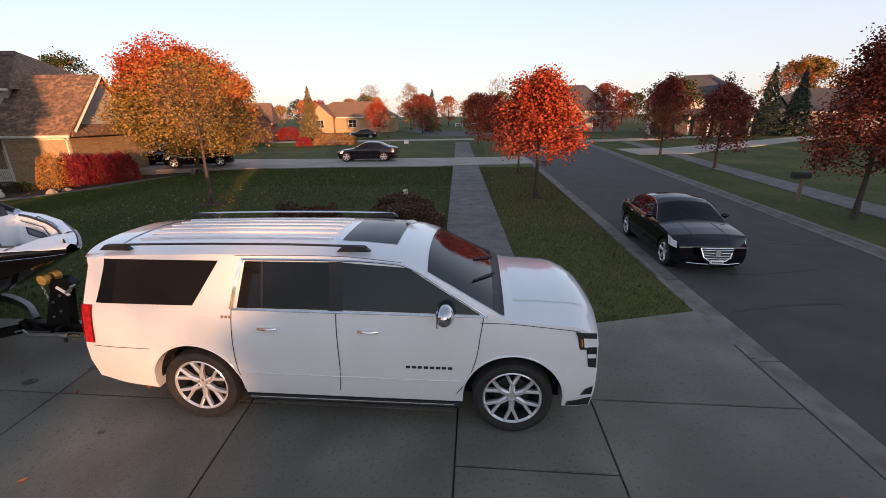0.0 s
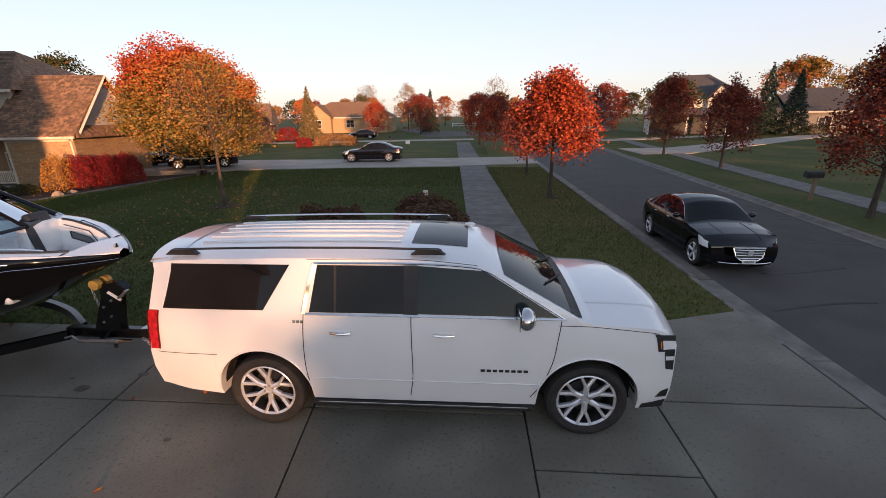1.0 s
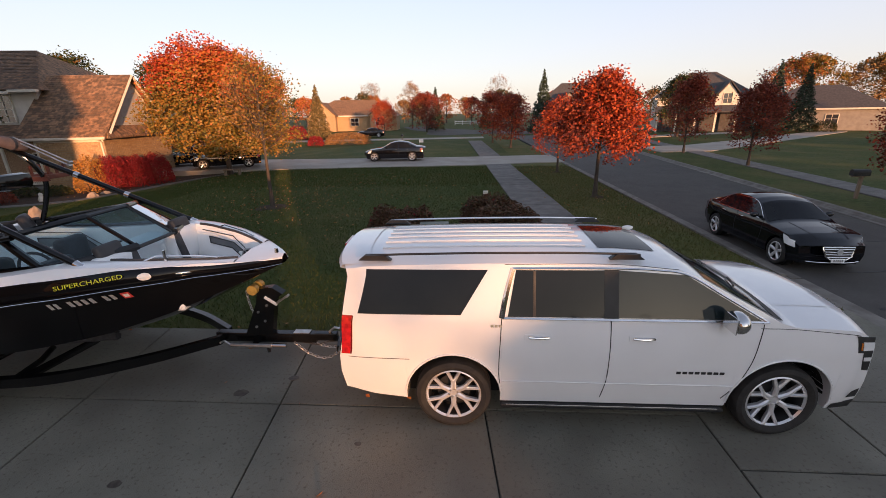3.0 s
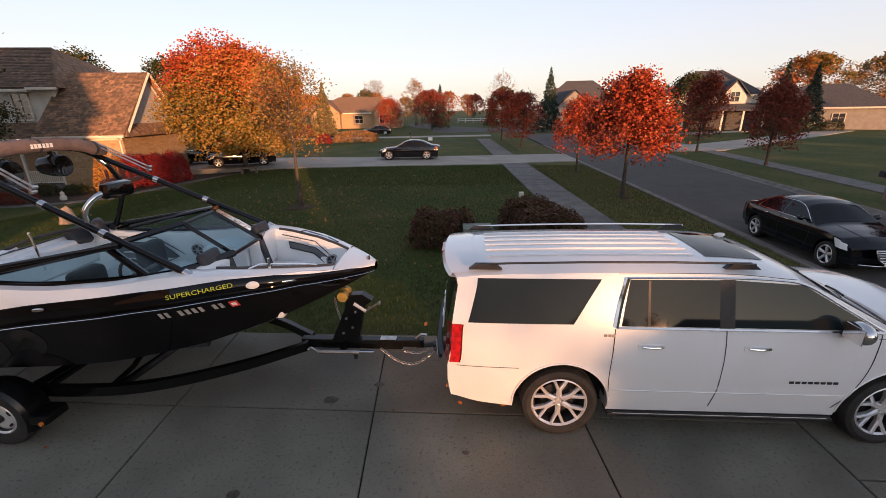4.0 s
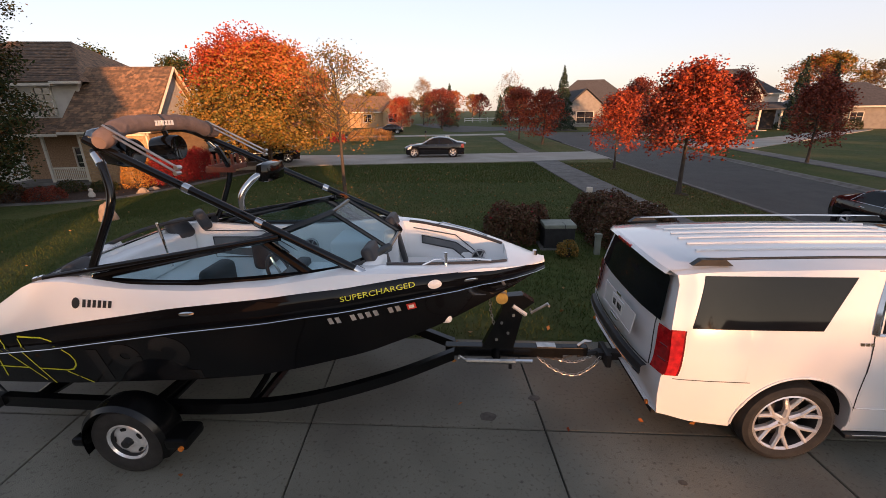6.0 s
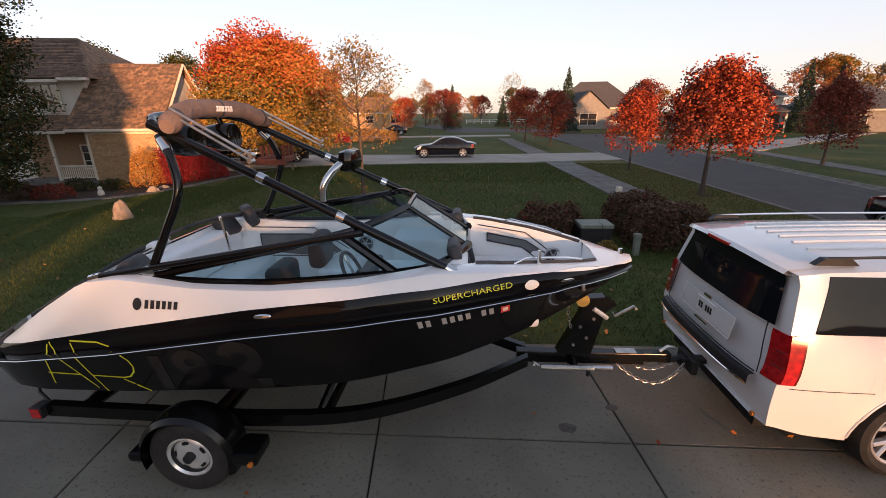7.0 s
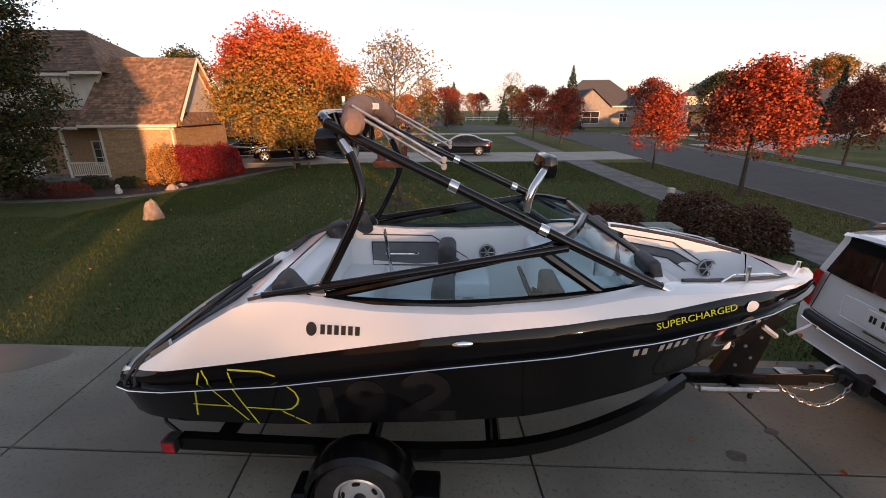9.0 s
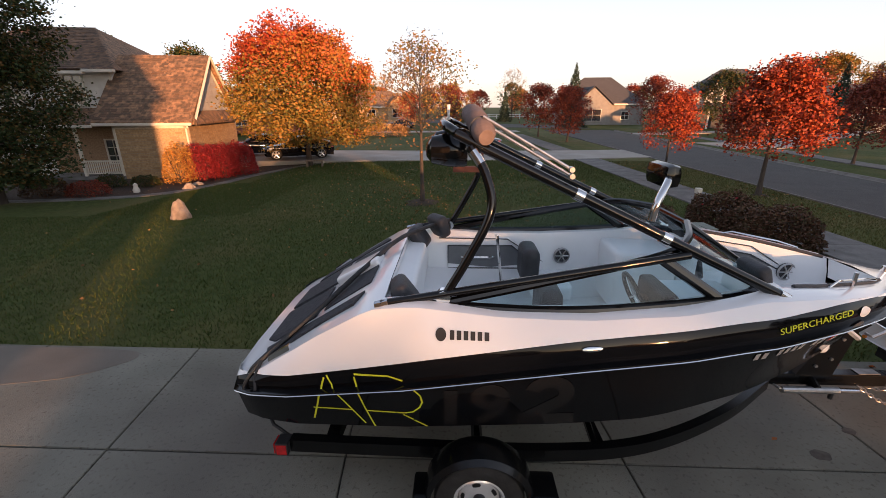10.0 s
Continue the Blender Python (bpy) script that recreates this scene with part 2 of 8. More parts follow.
def clear_glass(name, tint):
    """Thin tinted sheet: lets light through, with a mirror gloss that grows at a slant."""
    m = bpy.data.materials.new(name)
    m.use_nodes = True
    n, l = m.node_tree.nodes, m.node_tree.links
    n.remove(n["Principled BSDF"])
    tr, gl, fr, mx = n.new("ShaderNodeBsdfTransparent"), n.new("ShaderNodeBsdfGlossy"), n.new("ShaderNodeFresnel"), n.new("ShaderNodeMixShader")
    tr.inputs["Color"].default_value = (*tint, 1)
    gl.inputs["Roughness"].default_value = 0.02
    fr.inputs["IOR"].default_value = 1.45
    l.new(fr.outputs[0], mx.inputs[0])
    l.new(tr.outputs[0], mx.inputs[1])
    l.new(gl.outputs[0], mx.inputs[2])
    l.new(mx.outputs[0], n["Material Output"].inputs["Surface"])
    return m


M["boat_glass"] = clear_glass("boat_glass", (0.60, 0.78, 0.82))


# ---- mesh helpers ----
def link(name, verts, faces, material, parent=None, smooth=False, label=""):
    me = bpy.data.meshes.new(name)
    me.from_pydata([tuple(v) for v in verts], [], faces)
    me.materials.append(M[material])
    if smooth:
        me.polygons.foreach_set("use_smooth", [True] * len(me.polygons))
        me.set_sharp_from_angle(angle=radians(40))
    ob = new(name, me)
    ob.parent = parent
    if label:
        ob["label"] = label
    return ob


def part(name, bm, material, parent=None, label="", smooth=False, bevel=0.0):
    if bevel:
        bmesh.ops.bevel(bm, geom=[e for e in bm.edges if e.is_manifold and e.calc_face_angle(0) > 0.5], offset=bevel, segments=2, affect='EDGES', profile=0.6)
    me = bpy.data.meshes.new(name)
    bm.to_mesh(me)
    bm.free()
    me.materials.append(M[material])
    if smooth:
        me.polygons.foreach_set("use_smooth", [True] * len(me.polygons))
        me.set_sharp_from_angle(angle=radians(38))
    ob = new(name, me)
    ob.parent = parent
    if label:
        ob["label"] = label
    return ob


def box_bm(lo, hi, m=None, bm=None):
    bm = bm or bmesh.new()
    r = bmesh.ops.create_cube(bm, size=1.0)
    lo, hi = Vector(lo), Vector(hi)
    t = Matrix.Translation((lo + hi) / 2) @ Matrix.Diagonal((*(hi - lo), 1))
    bmesh.ops.transform(bm, matrix=(m @ t) if m else t, verts=r["verts"])
    return bm


def box(name, lo, hi, material, parent=None, label="", bevel=0.0, m=None):
    return part(name, box_bm(lo, hi, m), material, parent, label, bevel=bevel)


def cyl_bm(a, b, r1, r2=None, seg=12, bm=None, caps=True):
    bm = bm or bmesh.new()
    a, b = Vector(a), Vector(b)
    d = b - a
    r = bmesh.ops.create_cone(bm, cap_ends=caps, segments=seg, radius1=r1, radius2=r1 if r2 is None else r2, depth=d.length)
    t = Matrix.Translation((a + b) / 2) @ d.to_track_quat("Z", "Y").to_matrix().to_4x4()
    bmesh.ops.transform(bm, matrix=t, verts=r["verts"])
    return bm


def tube_data(points, r, seg=10, closed=False, radii=None):
    """Verts and faces of a tube along points."""
    pts = [Vector(p) for p in points]
    verts, faces, up = [], [], Vector((0, 0, 1))
    n = len(pts)
    for i, p in enumerate(pts):
        t = (pts[min(i + 1, n - 1)] - pts[max(i - 1, 0)]).normalized()
        side = t.cross(up)
        side = side.normalized() if side.length > 0.05 else Vector((1, 0, 0))
        nor = side.cross(t)
        rr = radii[i] if radii else r
        for k in range(seg):
            a = 2 * math.pi * k / seg
            verts.append(p + rr * (math.cos(a) * side + math.sin(a) * nor))
    for i in range(n - 1):
        for k in range(seg):
            k2 = (k + 1) % seg
            faces.append((i * seg + k, i * seg + k2, (i + 1) * seg + k2, (i + 1) * seg + k))
    faces.append(tuple(range(seg))[::-1])
    faces.append(tuple((n - 1) * seg + k for k in range(seg)))
    return verts, faces


def tube(name, points, r, material, parent=None, label="", seg=10, radii=None):
    v, f = tube_data(points, r, seg, radii=radii)
    return link(name, v, f, material, parent, True, label)


def spline(points, n=8):
    """Catmull-Rom through points."""
    p = [Vector(q) for q in points]
    p = [2 * p[0] - p[1]] + p + [2 * p[-1] - p[-2]]
    out = []
    for i in range(1, len(p) - 2):
        for k in range(n):
            t = k / n
            a, b, c, d = p[i - 1], p[i], p[i + 1], p[i + 2]
            out.append(0.5 * (2 * b + (c - a) * t + (2 * a - 5 * b + 4 * c - d) * t * t + (3 * b - a - 3 * c + d) * t ** 3))
    out.append(p[-2])
    return out


def lathe(name, profile, material, parent=None, axis='y', seg=36, label="", centre=(0, 0, 0), smooth=True):
    """A turned part: profile of (offset along the axis, radius)."""
    verts, faces, n = [], [], len(profile)
    for o, r in profile:
        for k in range(seg):
            a = 2 * math.pi * k / seg
            c, s = r * math.cos(a), r * math.sin(a)
            v = {'y': (c, o, s), 'x': (o, c, s), 'z': (c, s, o)}[axis]
            verts.append(Vector(v) + Vector(centre))
    for i in range(n - 1):
        for k in range(seg):
            k2 = (k + 1) % seg
            faces.append((i * seg + k, i * seg + k2, (i + 1) * seg + k2, (i + 1) * seg + k))
    return link(name, verts, faces, material, parent, smooth, label)


def lerp_list(pairs, x):
    """Piecewise smooth value from (x, value) pairs in rising x."""
    if x <= pairs[0][0]:
        return pairs[0][1]
    for (a, u), (b, v) in zip(pairs, pairs[1:]):
        if x <= b:
            return u + (v - u) * (x - a) / (b - a)
    return pairs[-1][1]


def thing(name, label, category, group="", at=(0, 0, 0), rz=0.0):
    e = new(name)
    e.empty_display_size = 0.2
    e.matrix_basis = pose(*at, 0, 0, rz)
    return tagged(e, label, category, group)


def slab(name, outline, z0, z1, material, parent=None, label="", bevel=0.0):
    """A flat piece with a given outline in plan."""
    n = len(outline)
    verts = [(x, y, z0) for x, y in outline] + [(x, y, z1) for x, y in outline]
    faces = [tuple(range(n))[::-1], tuple(range(n, 2 * n))] + [(i, (i + 1) % n, n + (i + 1) % n, n + i) for i in range(n)]
    bm = bmesh.new()
    vs = [bm.verts.new(v) for v in verts]
    for f in faces:
        bm.faces.new([vs[i] for i in f])
    bmesh.ops.recalc_face_normals(bm, faces=bm.faces)
    if bevel:
        bmesh.ops.bevel(bm, geom=[e for e in bm.edges if all(v.co.z > z1 - 1e-4 for v in e.verts)], offset=bevel, segments=2, affect='EDGES')
    return part(name, bm, material, parent, label)


def words(name, text, size, m, material, parent=None, extrude=0.002, label="", wide=1.0):
    """Lettering as a mesh, set in the xy plane of m."""
    c = bpy.data.curves.new(name, 'FONT')
    c.body, c.size, c.extrude, c.resolution_u = text, size, extrude, 3
    c.align_x, c.align_y = 'CENTER', 'CENTER'
    tmp = bpy.data.objects.new(name, c)
    me = bpy.data.meshes.new_from_object(tmp)
    bpy.data.objects.remove(tmp)
    bpy.data.curves.remove(c)
    me.name = name
    me.transform(m @ Matrix.Diagonal((wide, 1, 1, 1)))
    me.materials.clear()
    me.materials.append(M[material])
    ob = new(name, me)
    ob.parent = parent
    if label:
        ob["label"] = label
    return ob


# ---- ground, road, kerbs, pavements ----
def street_x(base, y):
    """x of a line that runs with the street, which leans towards -x."""
    return base - 0.05 * (y - 4.0)


def drive_edge(x):
    """Far edge of the near driveway."""
    return 2.02 + max(0.0, x) * 0.05 + max(0.0, x - 4.0) * 0.25


def ground_z(x, y):
    """Gentle fall of the ground towards the neighbour's house, flat near the drive."""
    s = max(0.0, min(1.0, (-x - 11.0) / 9.0)) * max(0.0, min(1.0, (y - 5.0) / 9.0))
    s = s * s * (3 - 2 * s)
    bump_ = 0.02 * noise.noise(Vector((x * 0.25, y * 0.25, 0))) if y > 4 and x < 1 else 0.0
    return -0.30 * s + bump_ - 0.035


NEAR, FAR = 6.62, 12.95


def near_x(y):
    """x of the near kerb."""
    return NEAR - 0.008 * (y - 4.0)


def far_x(y):
    return FAR + 0.07 * (y - 12.0)


def make_ground():
    """One sheet whose columns run with the street; under the road it dips."""
    left = [-900, -300, -120, -66] + [-47 + 0.8 * i for i in range(59)] + [-0.02]
    mid = [0.02, 0.1, 0.5, 0.9, 0.98]
    right = [0.02] + [0.8 * i for i in range(1, 36)] + [40, 80, 200, 900]
    ys = [-600, -200, -60, -25] + [-14 + 0.8 * i for i in range(95)] + [62.5, 70, 100, 160, 300, 900, 2500]
    verts = []
    for y in ys:
        yc = max(-60.0, min(62.0, y))
        n_, f_ = near_x(yc), far_x(yc)
        row = [(n_ + d, 0) for d in left] + [(n_ + (f_ - n_) * t, 1) for t in mid] + [(f_ + d, 0) for d in right]
        for x, in_road in row:
            flat = -41 < x < 42 and -20 < y < 50
            z = (-0.35 if -61 < y < 62.2 else -0.035) if in_road else (ground_z(x, y) if flat else -0.035)
            verts.append((x, y, z))
    w = len(left) + len(mid) + len(right)
    faces = [(j * w + i, j * w + i + 1, (j + 1) * w + i + 1, (j + 1) * w + i) for j in range(len(ys) - 1) for i in range(w - 1)]
    g = link("ground", verts, faces, "grass", None, True)
    # the strip between sidewalk and kerb is drier, with sunlight put into its colour
    g.data.materials.append(M["verge"])
    for k, p in enumerate(g.data.polygons):
        j, i = divmod(k, w - 1)
        if -3.1 < left[min(i, len(left) - 1)] < -0.1 and i < len(left) - 1 and 2.0 < ys[j] < 62.0:
            p.material_index = 1
    return tagged(g, "mown green lawn, thinning and straw-coloured in places", "lawn", kind="structure")


make_ground()

# the street between its kerbs
def strip(y0, y1, step):
    n = max(1, round((y1 - y0) / step))
    return [y0 + (y1 - y0) * i / n for i in range(n + 1)]


ys = strip(-60, 62, 2.0)
road = slab("road", [(near_x(y) + 0.42, y) for y in ys] + [(far_x(y) - 0.38, y) for y in reversed(ys)], -0.45, -0.085, "asphalt")
tagged(road, "grey worn asphalt street with dark sealed cracks", "road", kind="structure")
bend = [(-4.3, 64.3), (2.6, 68.5), (10.5, 64.6), (14.3, 64.7), (12.7, 76.9), (2.4, 82.8), (-5.2, 95.0), (-11.6, 113.3), (-18.1, 113.1), (-13.0, 90.7), (-7.9, 78.5), (-7.3, 68.3)]
tagged(slab("road", bend, -0.3, -0.02, "asphalt"), "far bend of the grey asphalt street", "road", kind="structure")
cross_ = [(-52.5, 48.1), (-16.1, 52.9), (2.1, 55.5), (2.0, 59.1), (-16.2, 56.5), (-52.5, 51.1)]
tagged(slab("road", cross_, -0.3, -0.015, "drive"), "pale concrete drive far down the street", "road", kind="structure")
for pts, wd in (([(8.2, 5.0), (8.9, 5.05), (10.2, 5.4)], 0.03), ([(9.6, 9.6), (11.3, 9.9), (12.9, 9.7)], 0.02), ([(7.3, 3.2), (8.4, 3.5), (9.3, 3.6)], 0.03), ([(10.4, 7.3), (11.6, 7.2), (12.9, 7.35)], 0.02)):
    pts = spline([(x, y, 0) for x, y in pts], 6)
    out = [(p.x, p.y + wd * (1 + 0.5 * noise.noise(p * 3))) for p in pts] + [(p.x, p.y - wd) for p in reversed(pts)]
    tagged(slab("tar_seal", out, -0.086, -0.081, "tar"), "wavy black tar seal over a crack", "tar seal", kind="structure")

# kerbs in lengths, each with a gutter pan
kerb_near = tagged(new("curb"), "pale concrete kerb and gutter with joints", "curb", kind="structure")
kerb_far = tagged(new("curb"), "pale concrete kerb across the street", "curb", kind="structure")


def kerb(parent, line, side, y0, y1, high):
    for a, b in zip(strip(y0, y1, 3.0), strip(y0, y1, 3.0)[1:]):
        b -= 0.015
        prof = [(0.0, -0.3), (0.0, high), (0.13, high - 0.01), (0.17, high - 0.055), (0.24, -0.078), (0.46, -0.072), (0.46, -0.3)]
        verts = [(line(y) + side * o, y, z) for y in (a, b) for o, z in prof]
        n = len(prof)
        faces = [tuple(range(n)), tuple(range(n, 2 * n))[::-1]] + [(i, i + 1, n + i + 1, n + i) for i in range(n - 1)]
        bm = bmesh.new()
        vs = [bm.verts.new(v) for v in verts]
        for f in faces:
            bm.faces.new([vs[i] for i in f])
        bmesh.ops.recalc_face_normals(bm, faces=bm.faces)
        part("curb_length", bm, "curb", parent)


kerb(kerb_near, lambda y: near_x(y) - 0.06, 1, 4.6, 40, 0.02)
kerb(kerb_near, lambda y: near_x(y) - 0.06, 1, -16, 4.58, -0.028)
kerb(kerb_far, lambda y: far_x(y) + 0.06, -1, -4, 60, 0.02)

# concrete slabs of the near drive, split by their joints
driveway = tagged(new("driveway"), "broad stained concrete driveway in jointed slabs", "driveway", kind="structure")
slab_base = link("joint_bed", [(-40, -40, -0.03), (near_x(-40), -40, -0.03), (near_x(2.2), 1.98, -0.03), (-40, 1.98, -0.03)], [(0, 1, 2, 3)], "joint", driveway)
COLS = [-27, -22.6, -18.2, -14.2, -11.8, -9.65, -7.3, -4.66, -2.16, 0.30, 2.72, 4.25, 6.6]
LINES = [-30, -24, -18, -12.4, -7.9, -4.2]


def row_mid(x):
    return 0.24 if x < 2.7 else (-0.60 + 0.12 * (x - 2.72) if x < 4.2 else 0.42 + 0.12 * (x - 4.25))


def lean(x, y):
    """The cross joints run a little askew."""
    return x - (0.09 if x < 1.5 else 0.01) * (y - 0.24)


def right(x, y):
    return near_x(y) - 0.07 if x > 6.5 else lean(x, y)


g = 0.008
for i in range(len(COLS) - 1):
    a, b = COLS[i] + g, COLS[i + 1] - g
    for j in range(len(LINES)):
        y0 = LINES[j] + g
        top = j == len(LINES) - 1
        y1a, y1b = (row_mid((a + b) / 2) - g,) * 2 if top else (LINES[j + 1] - g,) * 2
        slab("slab", [(lean(a, y0), y0), (right(b, y0), y0), (right(b, y1b), y1b), (lean(a, y1a), y1a)], -0.12, 0.0, "concrete", driveway, bevel=0.006)
    y0 = row_mid((a + b) / 2) + g
    e0, e1 = drive_edge(a), drive_edge(b)
    slab("slab", [(lean(a, y0), y0), (right(b, y0), y0), (right(b, e1), e1), (lean(a, e0), e0)], -0.12, 0.0, "concrete", driveway, bevel=0.006)

# the pavement beside the street, in flags
pavement = tagged(new("pavement"), "weathered grey concrete sidewalk in square flags", "pavement", kind="structure")
for a in [2.45 + 1.52 * i for i in range(31)]:
    b = a + 1.505
    slab("flag", [(street_x(2.2, a), a), (street_x(3.85, a), a), (street_x(3.85, b), b), (street_x(2.2, b), b)], -0.1, 0.012 + 0.006 * random.random(), "walk", pavement, bevel=0.005)


def walk_off(y):
    """Width of the verge across the street."""
    return 2.5 + 0.045 * max(0.0, y - 10.0)


pavement_far = tagged(new("pavement"), "pale concrete sidewalk across the street", "pavement", kind="structure")
for a in [4.0 + 1.6 * i for i in range(29)]:
    b = a + 1.585
    slab("flag", [(far_x(a) + walk_off(a), a), (far_x(a) + walk_off(a) + 1.35, a), (far_x(b) + walk_off(b) + 1.35, b), (far_x(b) + walk_off(b), b)], -0.1, 0.012, "walk", pavement_far)
# the neighbour's drive and the drives across the street
drive2 = [(-34, 21.5), (-15, 22.6), (-9.2, 23.2), (0.5, 24.2), (6.6, 25.6), (6.5, 30.5), (0.3, 29.6), (-5.8, 29.2), (-15, 29.2), (-34, 29.0)]
tagged(slab("driveway", drive2, -0.32, 0.018, "drive"), "pale concrete drive of the neighbouring house", "driveway", kind="structure")
drive3 = [(15.8, 31.8), (20.0, 32.3), (32.7, 42.6), (51.7, 58.2), (48.6, 59.7), (28.5, 44.1), (20.5, 38.2), (15.8, 37.7)]
tagged(slab("driveway", drive3, -0.3, 0.016, "drive"), "pale concrete drive across the street", "driveway", kind="structure")
drive4 = [(15.5, 49.4), (19.1, 49.9), (38.4, 59.0), (38.4, 61.6), (19.1, 53.5), (15.3, 52.9)]
tagged(slab("driveway", drive4, -0.3, 0.02, "drive"), "narrow pale concrete drive across the street", "driveway", kind="structure")

# oil spots and a damp, darker corner on the concrete
M["stain"] = mat("oil_stain", (0.06, 0.05, 0.04), 0.6, color2=(0.11, 0.092, 0.072), scale=14)
M["damp"] = mat("damp_concrete", (0.125, 0.102, 0.076), 0.5, color2=(0.16, 0.132, 0.10), scale=2.0, bump=0.3, bump_scale=90)
for x, y, r in ((-2.75, 0.42, 0.07), (-3.25, -0.95, 0.05), (-2.2, 0.75, 0.05), (-1.05, -0.35, 0.03), (4.9, -1.2, 0.03), (-5.0, -1.3, 0.025), (0.9, -1.5, 0.025), (2.2, -2.2, 0.035)):
    out = [(x + r * (1 + 0.35 * noise.noise(Vector((math.cos(a) * 2, math.sin(a) * 2, x * 7)))) * math.cos(a) * 1.3, y + r * (1 + 0.35 * noise.noise(Vector((math.cos(a) * 2, math.sin(a) * 2, y * 9)))) * math.sin(a)) for a in np.linspace(0, 2 * math.pi, 17)[:-1]]
    tagged(slab("oil_stain", out, 0.0, 0.003, "stain"), "small dark oil spot on the concrete", "stain", kind="structure")
damp = spline([(-14.4, 1.97, 0), (-12.0, 1.97, 0), (-10.75, 1.93, 0), (-10.5, 1.8, 0), (-10.65, 1.6, 0), (-10.95, 1.35, 0), (-11.5, 1.2, 0), (-12.5, 1.05, 0), (-14.4, 0.8, 0)], 4)
tagged(slab("damp_patch", [(p.x + 0.04 * noise.noise(p * 4), p.y) for p in damp], 0.0, 0.003, "damp"), "darker damp patch on the concrete beside the lawn", "stain", kind="structure")


# ---- trees and shrubs ----
def leaf_mesh(name, points, size, material, parent, rng, label="", spread=0.5):
    """Many small folded leaves, each an island of its own, in one mesh."""
    n = len(points)
    p = np.array(points, dtype=float)
    r = rng.normal(size=(n, 3))
    r /= np.linalg.norm(r, axis=1)[:, None]
    r[:, 2] = r[:, 2] * 0.6 - 0.15
    q = np.cross(r, rng.normal(size=(n, 3)))
    q /= np.linalg.norm(q, axis=1)[:, None] + 1e-9
    nor = np.cross(r, q)
    s = size * (1 - spread / 2 + spread * rng.random(n))[:, None]
    base, tip = p - r * s * 0.5, p + r * s * 0.5
    mid = p + nor * s * 0.10
    v = np.stack([base, mid + q * s * 0.34, tip, mid - q * s * 0.34], 1).reshape(-1, 3)
    i = np.arange(n) * 4
    f = np.stack([i, i + 1, i + 2, i, i + 2, i + 3], 1).reshape(-1, 3)
    me = bpy.data.meshes.new(name)
    me.vertices.add(len(v))
    me.vertices.foreach_set("co", v.ravel())
    me.loops.add(len(f) * 3)
    me.polygons.add(len(f))
    me.loops.foreach_set("vertex_index", f.ravel())
    me.polygons.foreach_set("loop_start", np.arange(len(f)) * 3)
    me.update()
    me.validate()
    me.materials.append(M[material])
    ob = new(name, me)
    ob.parent = parent
    if label:
        ob["label"] = label
    return ob


def limbs(rng, height, fork, spread, trunk_r, n_limb, crown):
    """A tapered trunk with limbs and twigs: verts, faces and the points that carry leaves."""
    verts, faces, tips = [], [], []

    def add(pts, radii, seg):
        v, f = tube_data(pts, 0, seg, radii=radii)
        k = len(verts)
        verts.extend(v)
        faces.extend(tuple(i + k for i in g) for g in f)

    lean_ = Vector((rng.normal() * 0.02, rng.normal() * 0.02, 1))
    trunk = [lean_ * (height * 0.86 * t) + Vector((rng.normal(), rng.normal(), 0)) * 0.02 * t * height / 5 for t in np.linspace(0, 1, 9)]
    add(trunk, [trunk_r * (1.35 if i == 0 else 1.0) * (1 - 0.88 * i / 8) + 0.006 for i in range(9)], 9)
    for k in range(n_limb):
        t = fork / height / 0.86 + (1 - fork / height / 0.86) * (k / n_limb) ** 0.9
        o = lean_ * (height * 0.86 * t)
        a = k * 2.4 + rng.normal() * 0.3
        reach = crown(t * 0.86)
        ln = reach * (0.75 + 0.25 * rng.random())
        d = Vector((math.cos(a), math.sin(a), 0.55 + 0.5 * t))
        end = o + Vector((d.x * ln, d.y * ln, ln * d.z * 0.8))
        while ln > 0.1 and (end.z > height * 0.96 or math.hypot(end.x, end.y) > crown(end.z / height) * 0.92):
            ln *= 0.88
            end = o + Vector((d.x * ln, d.y * ln, ln * d.z * 0.8))
        mid = o.lerp(end, 0.5) + Vector((0, 0, -0.06 * ln))
        r0 = trunk_r * (0.42 - 0.25 * t)
        add([o, mid, end], [max(r0, 0.012), max(r0 * 0.6, 0.008), 0.006], 6)
        for j in range(5):
            s = 0.35 + 0.65 * j / 4
            b = o.lerp(end, s)
            e2 = b + Vector((rng.normal(), rng.normal(), 0.5 + 0.5 * abs(rng.normal()))) * 0.28 * reach
            while (e2 - b).length > 0.06 and (e2.z > height * 0.97 or math.hypot(e2.x, e2.y) > crown(e2.z / height) * 0.95):
                e2 = b.lerp(e2, 0.75)
            add([b, e2], [max(r0 * 0.35, 0.006), 0.004], 4)
            tips += [q for q in (b.lerp(e2, 0.5), e2) if math.hypot(q.x, q.y) < crown(q.z / height) * 1.02 and q.z < height * 0.95]
    return verts, faces, tips


